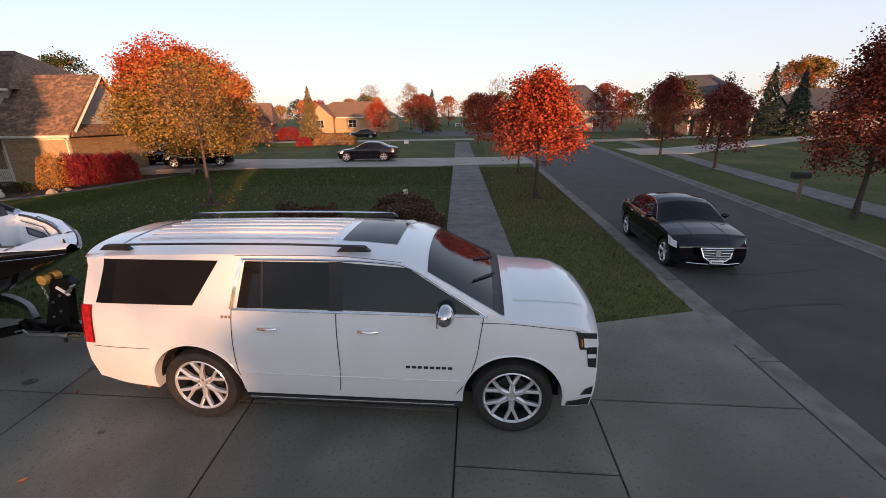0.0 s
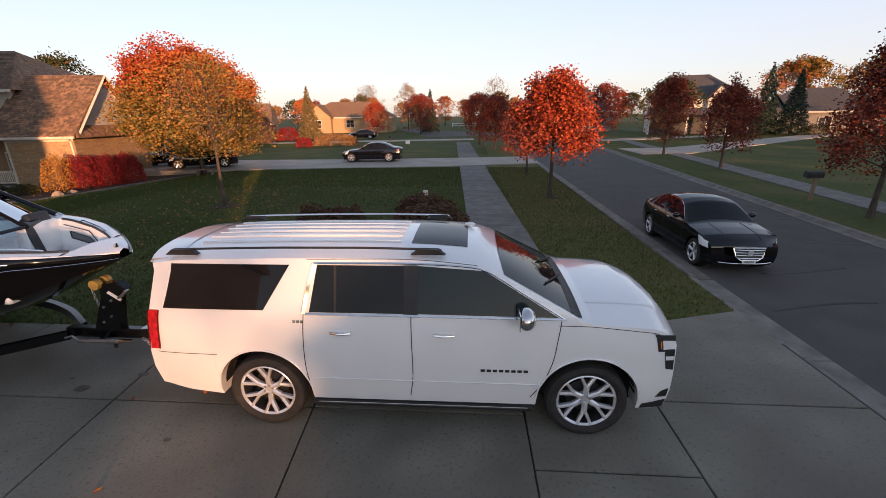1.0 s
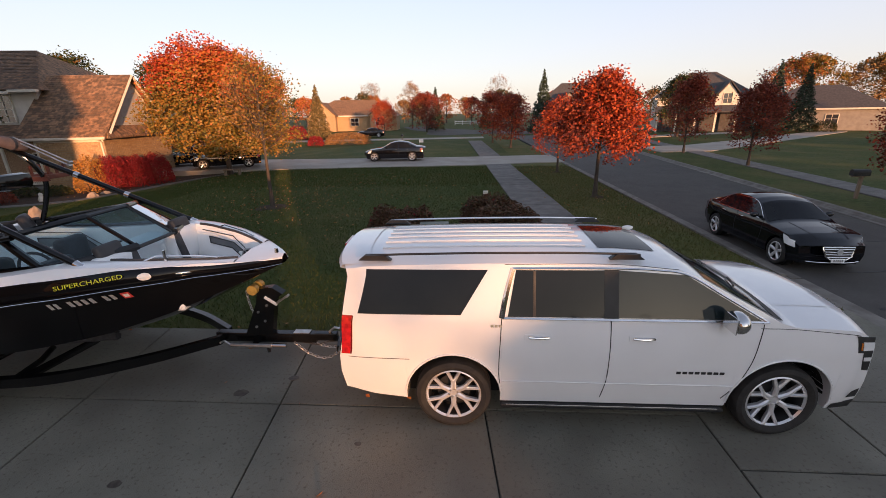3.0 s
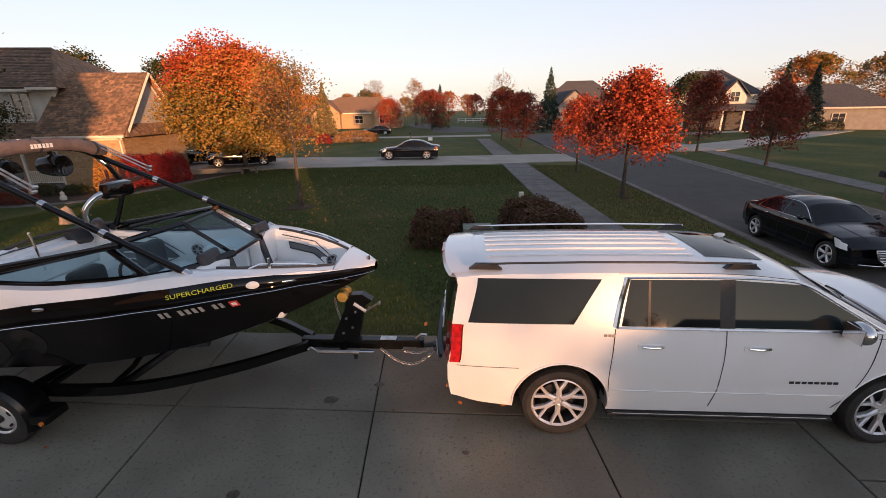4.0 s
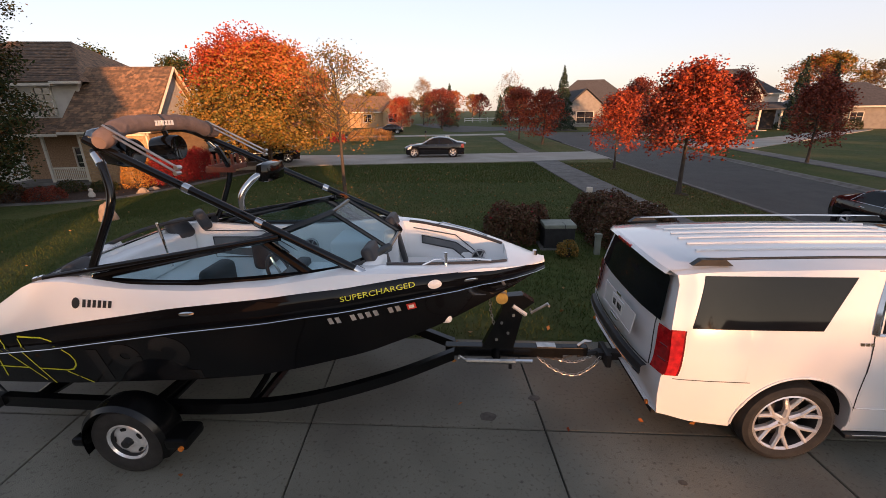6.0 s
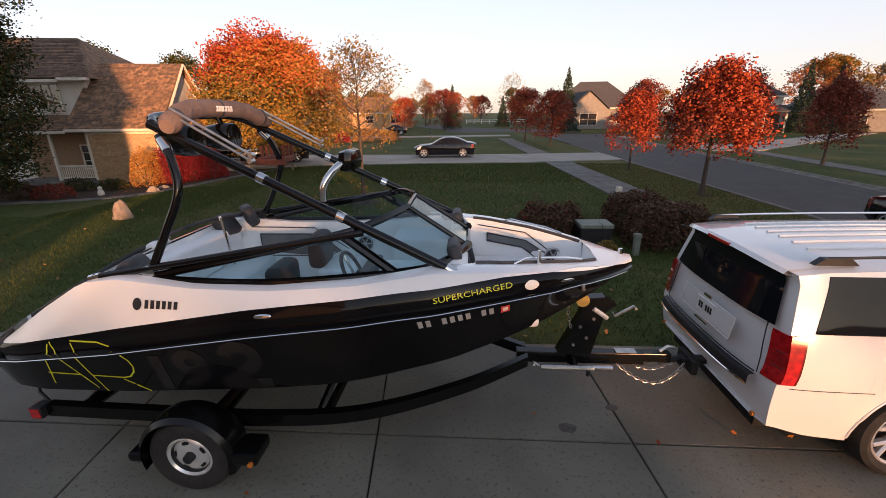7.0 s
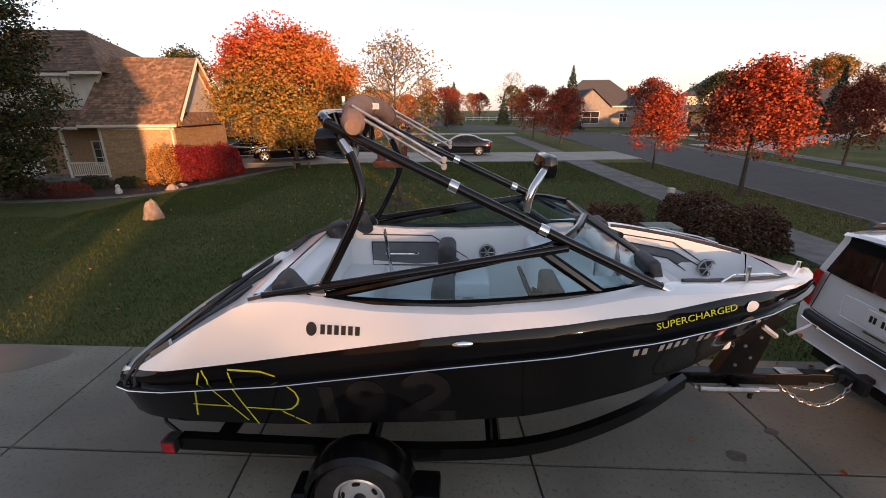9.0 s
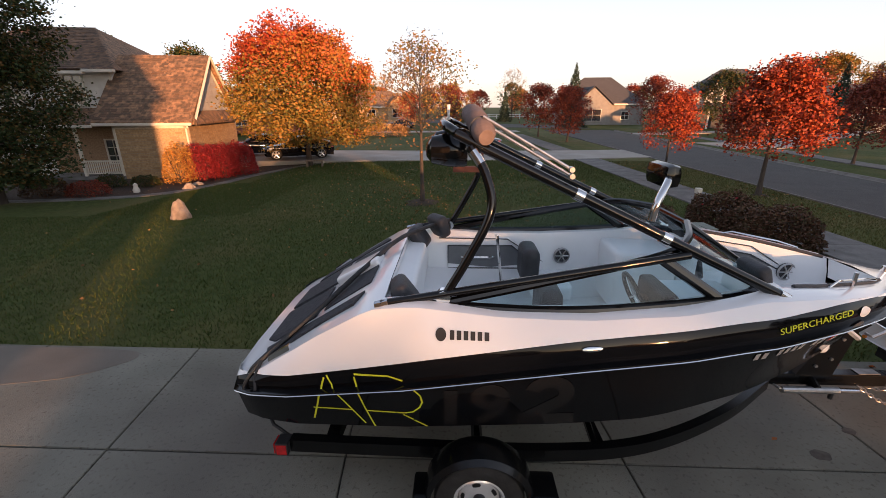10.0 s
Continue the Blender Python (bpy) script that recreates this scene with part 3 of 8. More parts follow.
def tree(name, x, y, height, width, leaf, n_leaf, size, seed, label, fork=None, trunk_r=0.09, shape="oval", sparse=0.0, z=None, group="", leaf2=None, twigs=0, second=0.35, by_height=False, leaf3=None, gap=-0.22, sprouts=0, lobes=0):
    rng = np.random.default_rng(seed)
    z = ground_z(x, y) if z is None else z
    height *= 0.93
    fork = fork or height * 0.25
    e = thing(name, label, "tree", group, (x, y, z))

    def crown(t):
        """Half width of the crown at a share t of the height."""
        u = (t * height - fork * 0.85) / (height - fork * 0.85)
        if u <= 0 or u >= 1.02:
            return 0.05
        if shape == "cone":
            return max(0.05, width / 2 * (1 - u) ** 0.85)
        if shape == "maple":
            return width / 2 * lerp_list([(0, 0.32), (0.09, 0.78), (0.28, 1.0), (0.48, 0.88), (0.68, 0.62), (0.84, 0.34), (1.0, 0.05)], u)
        if shape == "broad":
            return width / 2 * lerp_list([(0, 0.45), (0.1, 0.82), (0.28, 1.0), (0.5, 0.96), (0.7, 0.78), (0.86, 0.5), (1.02, 0.1)], u)
        if shape == "pear":
            return max(0.05, width / 2 * math.sin(math.pi * min(1, u ** 0.62)) ** 0.7)
        return max(0.05, width / 2 * math.sin(math.pi * min(1, (u * 0.97 + 0.03) ** 0.75)) ** 0.6)

    v, f, tips = limbs(rng, height, fork, width, trunk_r, 26 if height > 4 else 16, crown)
    link("trunk", v, f, "bark", e, True)
    # leaves gather in clumps inside an uneven outline
    clumps = []
    want = max(60, n_leaf // (150 if shape in ("maple", "broad") else 70))
    while len(clumps) < want:
        h = fork * 0.9 + (height - fork * 0.9) * rng.random() ** 0.9
        rad = crown(h / height)
        a, rr = rng.random() * 2 * math.pi, rng.random() ** 0.4
        lump = 1 + 0.62 * noise.noise(Vector((math.cos(a) * 1.5 + seed, math.sin(a) * 1.5, h * 0.9)))
        rr *= rad * lump
        if rr > rad * 0.35 and noise.noise(Vector((math.cos(a) * rr, math.sin(a) * rr, h)) * (3.4 / width ** 0.6) + Vector((seed * 1.7, 0, 0))) < gap:
            continue
        clumps.append((math.cos(a) * rr, math.sin(a) * rr, h + rng.normal() * 0.08))
    if lobes:
        # upright tufts of foliage at the limbs' ends break up the outline
        clumps = [c for c in clumps if math.hypot(c[0], c[1]) < 0.80 * crown(c[2] / height)]
        for k in range(lobes):
            h = fork + (height - fork) * (0.06 + 0.80 * (k + 0.5) / lobes)
            a = k * 2.39996 + rng.normal() * 0.25
            rad = crown(h / height)
            wide, tall = width * (0.085 + 0.05 * rng.random()), width * (0.13 + 0.10 * rng.random())
            rad = max(0.0, rad * (0.93 + 0.13 * rng.random()) - wide * 0.75)
            for j in range(max(6, want // lobes)):
                d = Vector(rng.normal(size=3)).normalized() * rng.random() ** 0.4
                taper = 1 - 0.55 * max(0.0, d.z)
                clumps.append((math.cos(a) * rad + d.x * wide * taper, math.sin(a) * rad + d.y * wide * taper, h + d.z * tall))
    for k in range(sprouts):
        a, q = rng.random() * 6.283, rng.random()
        h = height * (0.62 + 0.33 * rng.random())
        rad = crown(h / height) * 0.92
        rise = height * (0.05 + 0.06 * rng.random())
        for j in range(7):
            clumps.append((math.cos(a) * (rad + 0.25 * rise * j / 6), math.sin(a) * (rad + 0.25 * rise * j / 6), h + rise * j / 6 * 1.1))
    clumps = np.array(clumps + ([tuple(t) for t in tips] if not sparse else [tuple(t) for t in tips[::2]]))
    pick = rng.integers(0, len(clumps), n_leaf)
    spread = np.array((1, 1, 0.8)) * (0.07 * width ** 0.6 + 0.03)
    pts = clumps[pick] + rng.normal(size=(n_leaf, 3)) * spread
    keep = pts[:, 2] > fork * 0.78
    pts = pts[keep]
    if leaf2:
        key = pts[:, 2] * 1.3 + 0.35 * pts[:, 0] if by_height else pts[:, 0] + 0.5 * pts[:, 2]
        m2 = (key + rng.normal(size=len(pts)) * width * 0.12) < np.quantile(key, second)
        if leaf3:
            k3 = pts[:, 2] * 1.2 - 0.55 * pts[:, 0] + rng.normal(size=len(pts)) * width * 0.09
            m3 = k3 > np.quantile(k3, 0.80)
            leaf_mesh("crown", pts[m3], size, leaf3, e, rng)
            pts, m2 = pts[~m3], m2[~m3]
        leaf_mesh("crown", pts[~m2], size, leaf, e, rng)
        leaf_mesh("crown", pts[m2], size, leaf2, e, rng)
    else:
        leaf_mesh("crown", pts, size, leaf, e, rng)
    if twigs:
        tv, tf = [], []
        for k in range(twigs):
            a, rr = rng.random() * 6.28, rng.random() * width * 0.32
            o = Vector((math.cos(a) * rr, math.sin(a) * rr, height * (0.80 - 0.25 * rr / width)))
            v2, f2 = tube_data([o, o + Vector((rng.normal() * 0.12, rng.normal() * 0.12, height * (0.12 + 0.07 * rng.random())))], 0, 4, radii=[0.010, 0.004])
            tf += [tuple(i + len(tv) for i in q) for q in f2]
            tv += v2
        link("top_twig", tv, tf, "bark", e)["kind"] = "stuff"
    return e


def evergreen(name, x, y, height, width, seed, label, leaf="needle", n=5000, size=0.22):
    rng = np.random.default_rng(seed)
    e = thing(name, label, "tree", "", (x, y, -0.05))
    tube("trunk", [(0, 0, 0), (0, 0, height * 0.9)], 0.1, "bark", e, radii=[0.12, 0.02])
    u = 1 - np.sqrt(rng.random(n))
    a = rng.random(n) * 2 * math.pi
    tier = 0.78 + 0.22 * np.sin(u * 46 + 2 * np.sin(a * 3 + seed))
    rr = (1 - u) * width / 2 * tier * (0.55 + 0.45 * rng.random(n) ** 0.5)
    pts = np.stack([np.cos(a) * rr, np.sin(a) * rr, height * (0.05 + 0.95 * u) - rr * 0.18], 1) + rng.normal(size=(n, 3)) * 0.05
    leaf_mesh("crown", pts, size, leaf, e, rng)
    return e


def shrub(name, x, y, sx, sy, h, leaf, n, size, seed, label, z=None, berries=None, rz=0.0, boxy=0.5, group=""):
    """A rounded clump of stems with leaves on and within its surface."""
    rng = np.random.default_rng(seed)
    e = thing(name, label, "shrub", group, (x, y, ground_z(x, y) if z is None else z), rz)
    d = rng.normal(size=(n, 3))
    d /= np.linalg.norm(d, axis=1)[:, None]
    d[:, 2] = np.abs(d[:, 2])
    d = np.sign(d) * np.abs(d) ** (1 - boxy * 0.5)
    lump = np.array([1 + 0.16 * noise.noise(Vector(v) * 2.6 + Vector((seed, 0, 0))) for v in d])
    rr = (0.62 + 0.38 * rng.random(n) ** 0.45) * lump
    pts = d * rr[:, None] * np.array((sx / 2, sy / 2, h * 0.93)) + np.array((0, 0, 0.06))
    sv, sf = [], []
    for k in range(14):
        a, r2 = k * 2.4, 0.12 * sx * rng.random()
        o = Vector((math.cos(a) * r2, math.sin(a) * r2, 0))
        v2, f2 = tube_data([o, Vector((math.cos(a) * sx * 0.32, math.sin(a) * sy * 0.32, h * 0.7))], 0, 4, radii=[0.016, 0.006])
        sf += [tuple(i + len(sv) for i in q) for q in f2]
        sv += v2
    link("woody_base", sv, sf, "bark", e)
    leaf_mesh("foliage", pts, size, leaf, e, rng)
    if berries:
        top = pts[(pts[:, 2] > h * 0.6)][:: max(1, len(pts) // 900)]
        leaf_mesh("red_leaves", top[rng.random(len(top)) < berries] + np.array((0, 0, 0.03)), size * 1.3, "leaf_burn", e, rng)
    return e


def mulch_ring(x, y, r, seed):
    rng = np.random.default_rng(seed)
    out = [(x + math.cos(a) * r * (1 + 0.1 * rng.normal()), y + math.sin(a) * r * (1 + 0.1 * rng.normal())) for a in np.linspace(0, 2 * math.pi, 25)[:-1]]
    z = ground_z(x, y)
    bm = bmesh.new()
    c = bm.verts.new((x, y, z + 0.07))
    vs = [bm.verts.new((a, b, z - 0.01)) for a, b in out]
    for i in range(len(vs)):
        bm.faces.new((vs[i], vs[(i + 1) % len(vs)], c))
    tagged(part("mulch_bed", bm, "mulch", smooth=True), "ring of dark brown bark mulch round a trunk", "mulch", kind="structure")


# verge and lawn trees
tree("maple_tree", 5.2, 13.2, 5.05, 3.6, "leaf_red", 21000, 0.115, 11, "young maple in bright red autumn leaf with bare top twigs", fork=1.65, trunk_r=0.085, twigs=9, shape="maple", leaf2="leaf_maroon", second=0.12, sprouts=10, gap=-0.04, lobes=34)
tree("maple_tree", 5.15, 20.6, 4.4, 3.2, "leaf_red", 8500, 0.12, 12, "small maple in bright red autumn leaf", fork=1.15, trunk_r=0.06, twigs=6, sprouts=8, shape="maple", lobes=22)
tree("maple_tree", 4.15, 38.5, 5.4, 4.6, "leaf_maroon", 7000, 0.17, 13, "maple in dull red leaf far down the verge", fork=1.0, trunk_r=0.09, twigs=4, leaf2="leaf_red", second=0.4)
tree("maple_tree", 2.75, 46, 6, 5.2, "leaf_maroon", 7000, 0.18, 14, "maple in dull red leaf far down the verge", fork=1.0, trunk_r=0.09, twigs=4, leaf2="leaf_red", second=0.35)
tree("maple_tree", 16.9, 22.6, 5.25, 3.3, "leaf_maroon", 9000, 0.13, 15, "dark red maple beside the far sidewalk", fork=1.2, trunk_r=0.075, twigs=7, shape="maple", sprouts=8, lobes=22)
tree("maple_tree", 17.2, 31.2, 6.2, 4.3, "leaf_maroon", 8000, 0.15, 16, "dark red maple beside the far sidewalk", fork=1.15, trunk_r=0.08, twigs=5, shape="maple", sprouts=8)
tree("maple_tree", 14.5, 9.9, 5.7, 3.7, "leaf_maroon", 24000, 0.10, 17, "deep maroon maple with bare top twigs near the kerb", fork=1.35, trunk_r=0.08, twigs=16, shape="maple", sprouts=14, lobes=30)
tree("maple_tree", 19.3, 55.6, 7.6, 5.9, "leaf_maroon", 6000, 0.2, 18, "dark maroon maple far across the street", fork=1.2, trunk_r=0.1, twigs=3)
tree("pear_tree", -15.1, 21.8, 7.75, 8.2, "leaf_orange", 56000, 0.165, 19, "broad ornamental pear turning from green-gold to orange and red", fork=1.45, trunk_r=0.15, leaf2="leaf_gold", second=0.5, by_height=True, leaf3="leaf_scarlet", sprouts=30, gap=-0.08, shape="broad", lobes=60)
tree("honey_locust", -7.5, 11.5, 5.8, 3.6, "leaf_gold", 3000, 0.09, 20, "thin half-bare tree with sparse yellow-brown leaves", fork=2.1, trunk_r=0.07, sparse=1.0, twigs=22, leaf2="leaf_brown", second=0.4)
mulch_ring(-7.5, 11.5, 0.68, 1)
mulch_ring(5.3, 13.2, 0.34, 2)
mulch_ring(5.15, 20.6, 0.3, 3)
tree("pear_tree", -23.35, 11.8, 12.2, 5.7, "leaf_dark", 90000, 0.13, 21, "dense dark green tree with a few rust leaves", fork=0.7, trunk_r=0.12, leaf2="leaf_dark", second=0.4)
# distance
tree("maple_tree", -8.2, 79.1, 7.7, 8.2, "leaf_maroon", 6000, 0.26, 22, "round dark maroon tree on a far lawn", fork=0.8, trunk_r=0.14)
tree("maple_tree", -14.2, 67.6, 6.1, 5.1, "leaf_red", 4500, 0.2, 23, "small bright red tree on a far lawn", fork=0.9, trunk_r=0.09)
tree("birch_tree", -13.9, 100.4, 11.7, 7.7, "leaf_brown", 2500, 0.24, 24, "bare-looking tree with few brown leaves far off", fork=2.0, trunk_r=0.12, sparse=1.0, twigs=25)
tree("birch_tree", -24.7, 106.1, 12.2, 10.2, "leaf_brown", 1600, 0.24, 25, "nearly leafless tree behind a far house", fork=2.0, trunk_r=0.12, sparse=1.0, twigs=40)
tree("birch_tree", 7.7, 111.6, 13.7, 10.2, "leaf_brown", 1300, 0.24, 26, "nearly leafless tree at the far bend", fork=2.0, trunk_r=0.12, sparse=1.0, twigs=40)
evergreen("spruce_tree", -22.2, 58.6, 7.7, 4.4, 31, "spruce with the evening sun's gold put into its needle colour", "needle_lit", 5000, 0.25)
evergreen("spruce_tree", -7.0, 86.3, 8.7, 4.4, 32, "dark green spruce on a far lawn", n=3500, size=0.3)
evergreen("spruce_tree", 11.7, 66.7, 9.7, 5.4, 33, "dark green spruce beside the far bend", n=4500, size=0.3)
evergreen("spruce_tree", 4.0, 95.2, 6.6, 3.8, 34, "small dark conifer at the far bend", n=2500, size=0.3)
evergreen("spruce_tree", 42.6, 60.2, 9.6, 4.9, 35, "tall dark green spruce beside a house", n=5000, size=0.27)
evergreen("spruce_tree", 45.8, 59.2, 9.0, 4.9, 36, "tall dark green spruce beside a house", n=5000, size=0.27)
tree("oak_tree", 60.0, 80.0, 13.0, 14.1, "leaf_gold", 11000, 0.36, 37, "large golden tree behind the houses", fork=2.5, trunk_r=0.2, leaf2="leaf_orange", second=0.3)
tree("oak_tree", 71.9, 78.2, 12.5, 14.1, "leaf_gold", 11000, 0.36, 38, "large golden-green tree behind the houses", fork=2.5, trunk_r=0.2, leaf2="leaf_brown", second=0.4)
tree("oak_tree", 26.6, 52.7, 8.0, 7.7, "leaf_dark", 7000, 0.25, 39, "green tree across the street", fork=1.5, trunk_r=0.15)
tree("oak_tree", 55.3, 42.3, 10.8, 9.4, "leaf_dark", 9000, 0.26, 40, "tall dark tree behind the far lawns", fork=2.5, trunk_r=0.2, twigs=8, sprouts=10)
tree("oak_tree", 57.6, 34.4, 9.4, 8.7, "leaf_brown", 5000, 0.26, 41, "half-bare brown tree behind the far lawns", fork=2.5, trunk_r=0.2, twigs=12, sparse=1.0)
tree("oak_tree", -44.8, 43.9, 11.8, 9.0, "leaf_dark", 6000, 0.28, 42, "dark green tree behind the neighbour's roof", fork=2.0, trunk_r=0.2)
tree("oak_tree", -36.4, 46.2, 10.8, 8.3, "leaf_dark", 6000, 0.28, 43, "dark green tree behind the neighbour's roof", fork=2.0, trunk_r=0.2)
for i in range(26):
    xx = -70 + 5.6 * i + 2 * math.sin(i * 2.3)
    tree("far_tree", xx, 150 + 20 * math.sin(i * 1.7), 8.0 + 3.0 * abs(math.sin(i * 1.9)), 9.0, ("leaf_brown", "leaf_maroon", "leaf_dark", "leaf_orange")[i % 4], 1500, 0.55, 60 + i, "hazy autumn tree on the skyline", fork=1.5, trunk_r=0.2, group="trees on the skyline", z=0.0)

# hedges and shrubs near the drive
shrub("hedge", 1.0, 6.75, 2.2, 1.6, 1.05, "leaf_hedge", 10000, 0.07, 51, "clipped barberry hedge in dull purple-brown leaf")
shrub("hedge", 0.75, 8.0, 1.9, 1.3, 1.12, "leaf_hedge", 8000, 0.07, 52, "clipped barberry hedge in dull purple-brown leaf", berries=0.03)
shrub("hedge", -1.95, 6.75, 1.35, 1.1, 1.05, "leaf_hedge", 7000, 0.07, 53, "rounded dark shrub with a few scarlet leaves on top", berries=0.10)
shrub("hedge", -1.35, 7.3, 1.0, 0.9, 0.92, "leaf_hedge", 4500, 0.07, 54, "rounded dark shrub with a few scarlet leaves on top", berries=0.16)
shrub("shrub", -0.72, 5.75, 0.5, 0.45, 0.34, "leaf_gold", 900, 0.06, 55, "small green-yellow perennial clump beside the utility box")
# planting along the neighbour's wall
shrub("shrub", -19.5, 16.5, 1.35, 1.3, 1.95, "leaf_amber", 4200, 0.075, 56, "golden orange shrub against the brick wall")
shrub("burning_bush", -18.9, 17.3, 1.6, 1.4, 1.85, "leaf_burn", 8000, 0.07, 57, "crimson burning bush in a mulch bed")
shrub("burning_bush", -18.4, 18.2, 1.6, 1.4, 1.8, "leaf_burn", 8000, 0.07, 58, "crimson burning bush in a mulch bed")
shrub("burning_bush", -17.9, 19.1, 1.7, 1.4, 1.8, "leaf_burn", 8000, 0.07, 59, "crimson burning bush in a mulch bed")
shrub("shrub", -20.6, 15.6, 1.2, 1.0, 0.54, "leaf_dark", 1500, 0.07, 60, "low dark green shrub by the porch")
shrub("shrub", -21.9, 15.2, 1.2, 1.0, 0.64, "leaf_dark", 1500, 0.07, 61, "low dark green shrub by the porch")
shrub("shrub", -21.4, 13.4, 1.5, 1.2, 0.64, "leaf_maroon", 2600, 0.06, 62, "low dull red shrub under the dark tree")
shrub("shrub", -23.0, 13.2, 1.7, 1.3, 0.77, "leaf_hedge", 2600, 0.07, 63, "low dull red shrub under the dark tree")
shrub("shrub", -14.6, 47.1, 5.8, 1.8, 1.54, "leaf_brown", 3000, 0.16, 65, "tawny ornamental grass and shrubs on a far lawn")
shrub("shrub", -19.0, 48.0, 2.0, 1.5, 1.28, "leaf_burn", 1800, 0.14, 66, "bright red shrub on a far lawn")
shrub("shrub", -25.9, 59.0, 3.8, 1.9, 2.30, "leaf_burn", 2500, 0.18, 67, "red hedge beside a far brick house")
shrub("shrub", 34.2, 26.2, 1.8, 1.6, 1.35, "leaf_burn", 1800, 0.14, 68, "round red shrub before a white gable")
shrub("shrub", 48.2, 57.7, 3.3, 1.5, 1.51, "leaf_dark", 2000, 0.14, 69, "dark green foundation shrubs across the street")


# ---- the neighbour's house, across the lawn ----
def prism(name, a, b, ridge_h, z, material, parent, over=0.25, label=""):
    """A gabled roof over the plan rectangle from a to b, with its ridge along x; thick slopes."""
    (x0, y0), (x1, y1) = a, b
    ym = (y0 + y1) / 2
    x0, x1, ya, yb = x0 - over, x1 + over, y0 - over, y1 + over
    t = 0.1
    sec = [(ya, z - 0.12), (ym, z + ridge_h), (yb, z - 0.12), (yb, z - 0.12 + t), (ym, z + ridge_h + t), (ya, z - 0.12 + t)]
    verts = [(x, y, zz) for x in (x0, x1) for y, zz in sec]
    faces = [(0, 1, 4, 5), (1, 2, 3, 4), (6, 11, 10, 7), (7, 10, 9, 8), (5, 4, 10, 11), (4, 3, 9, 10), (0, 6, 7, 1), (1, 7, 8, 2), (0, 5, 11, 6), (2, 8, 9, 3)]
    return link(name, verts, faces, material, parent, False, label)


def window(parent, w, h, m, cols=2, rows=3, label="", frame_m="trim"):
    """A framed window with bars and a dark pane, in the xz plane of m, facing -y."""
    e = new("window")
    e.parent = parent
    e.matrix_local = m
    if label:
        e["label"] = label
    bm = box_bm((-w / 2, -0.05, 0), (-w / 2 + 0.07, 0.05, h))
    for lo, hi in (((w / 2 - 0.07, -0.05, 0), (w / 2, 0.05, h)), ((-w / 2 + 0.07, -0.05, h - 0.07), (w / 2 - 0.07, 0.05, h)), ((-w / 2 + 0.07, -0.06, 0), (w / 2 - 0.07, 0.06, 0.07))):
        box_bm(lo, hi, bm=bm)
    part("frame", bm, frame_m, e)
    bm = bmesh.new()
    for i in range(1, cols):
        x = -w / 2 + w * i / cols
        box_bm((x - 0.018, -0.03, 0.07), (x + 0.018, 0.01, h - 0.07), bm=bm)
    for j in range(1, rows):
        z = h * j / rows
        box_bm((-w / 2 + 0.07, -0.028, z - 0.016), (w / 2 - 0.07, 0.008, z + 0.016), bm=bm)
    part("bars", bm, frame_m, e)
    box("pane", (-w / 2 + 0.06, 0.012, 0.06), (w / 2 - 0.06, 0.03, h - 0.06), "pane", e)
    return e


HX, HY, HR = -21.58, 17.8, 9.0           # the wall's corner and the house's turn
house = thing("house", "two-storey tan brick house with a brown shingle roof", "house", at=(HX, HY, -0.42), rz=HR)
EAVE = 2.90


def brick_wall(parent, x0, x1, z0, z1, y, holes=()):
    """A wall with a mortar bed and separate bricks in running bond."""
    wall = new("wall")
    wall.parent = parent
    wall["label"] = "tan brick wall"
    bed = link("mortar_bed", [(x0, y, z0), (x1, y, z0), (x1, y, z1), (x0, y, z1), (x0, y + 0.2, z0), (x1, y + 0.2, z0), (x1, y + 0.2, z1), (x0, y + 0.2, z1)],
               [(0, 1, 2, 3), (5, 4, 7, 6), (3, 2, 6, 7), (0, 4, 5, 1), (1, 5, 6, 2), (4, 0, 3, 7)], "mortar", wall)
    bl, bh = 0.305, 0.115
    verts, faces = [], []
    rows = int((z1 - z0) / bh)
    for j in range(rows):
        x = x0 - (bl / 2 if j % 2 else 0)
        while x < x1 - 0.02:
            a, b = max(x, x0) + 0.006, min(x + bl, x1) - 0.006
            c, d = z0 + j * bh + 0.006, z0 + (j + 1) * bh - 0.006
            x += bl
            if b - a < 0.04 or any(h[0] < (a + b) / 2 < h[1] and h[2] < (c + d) / 2 < h[3] for h in holes):
                continue
            o = 0.012 + 0.006 * random.random()
            k = len(verts)
            verts += [(a, y, c), (b, y, c), (b, y, d), (a, y, d), (a, y - o, c), (b, y - o, c), (b, y - o, d), (a, y - o, d)]
            faces += [tuple(k + i for i in q) for q in ((4, 5, 6, 7), (4, 0, 1, 5), (5, 1, 2, 6), (6, 2, 3, 7), (7, 3, 0, 4))]
    bricks = link("bricks", verts, faces, "brick_var", wall)
    bricks["kind"] = "stuff"
    return wall


M["brick_var"] = mat("brick_varied", (0.36, 0.23, 0.14), 0.85, bump=0.3, bump_scale=70, color2=(0.33, 0.21, 0.115), scale=10,
                     island=[(0.30, 0.18, 0.09), (0.44, 0.29, 0.15), (0.52, 0.36, 0.20), (0.38, 0.25, 0.135)])
# front range, towards the lawn: porch, brick wall, corner
brick_wall(house, -1.5, 1.9, 0.0, EAVE - 0.14, 0.0)
box("wall", (-1.5, 0.2, 0), (1.7, 0.4, EAVE), "mortar", house)
side_wall = brick_wall(house, 0.0, 6.6, 0.0, EAVE - 0.14, 0.0)
side_wall.matrix_local = pose(1.9, 0.02, 0, 0, 0, 90)
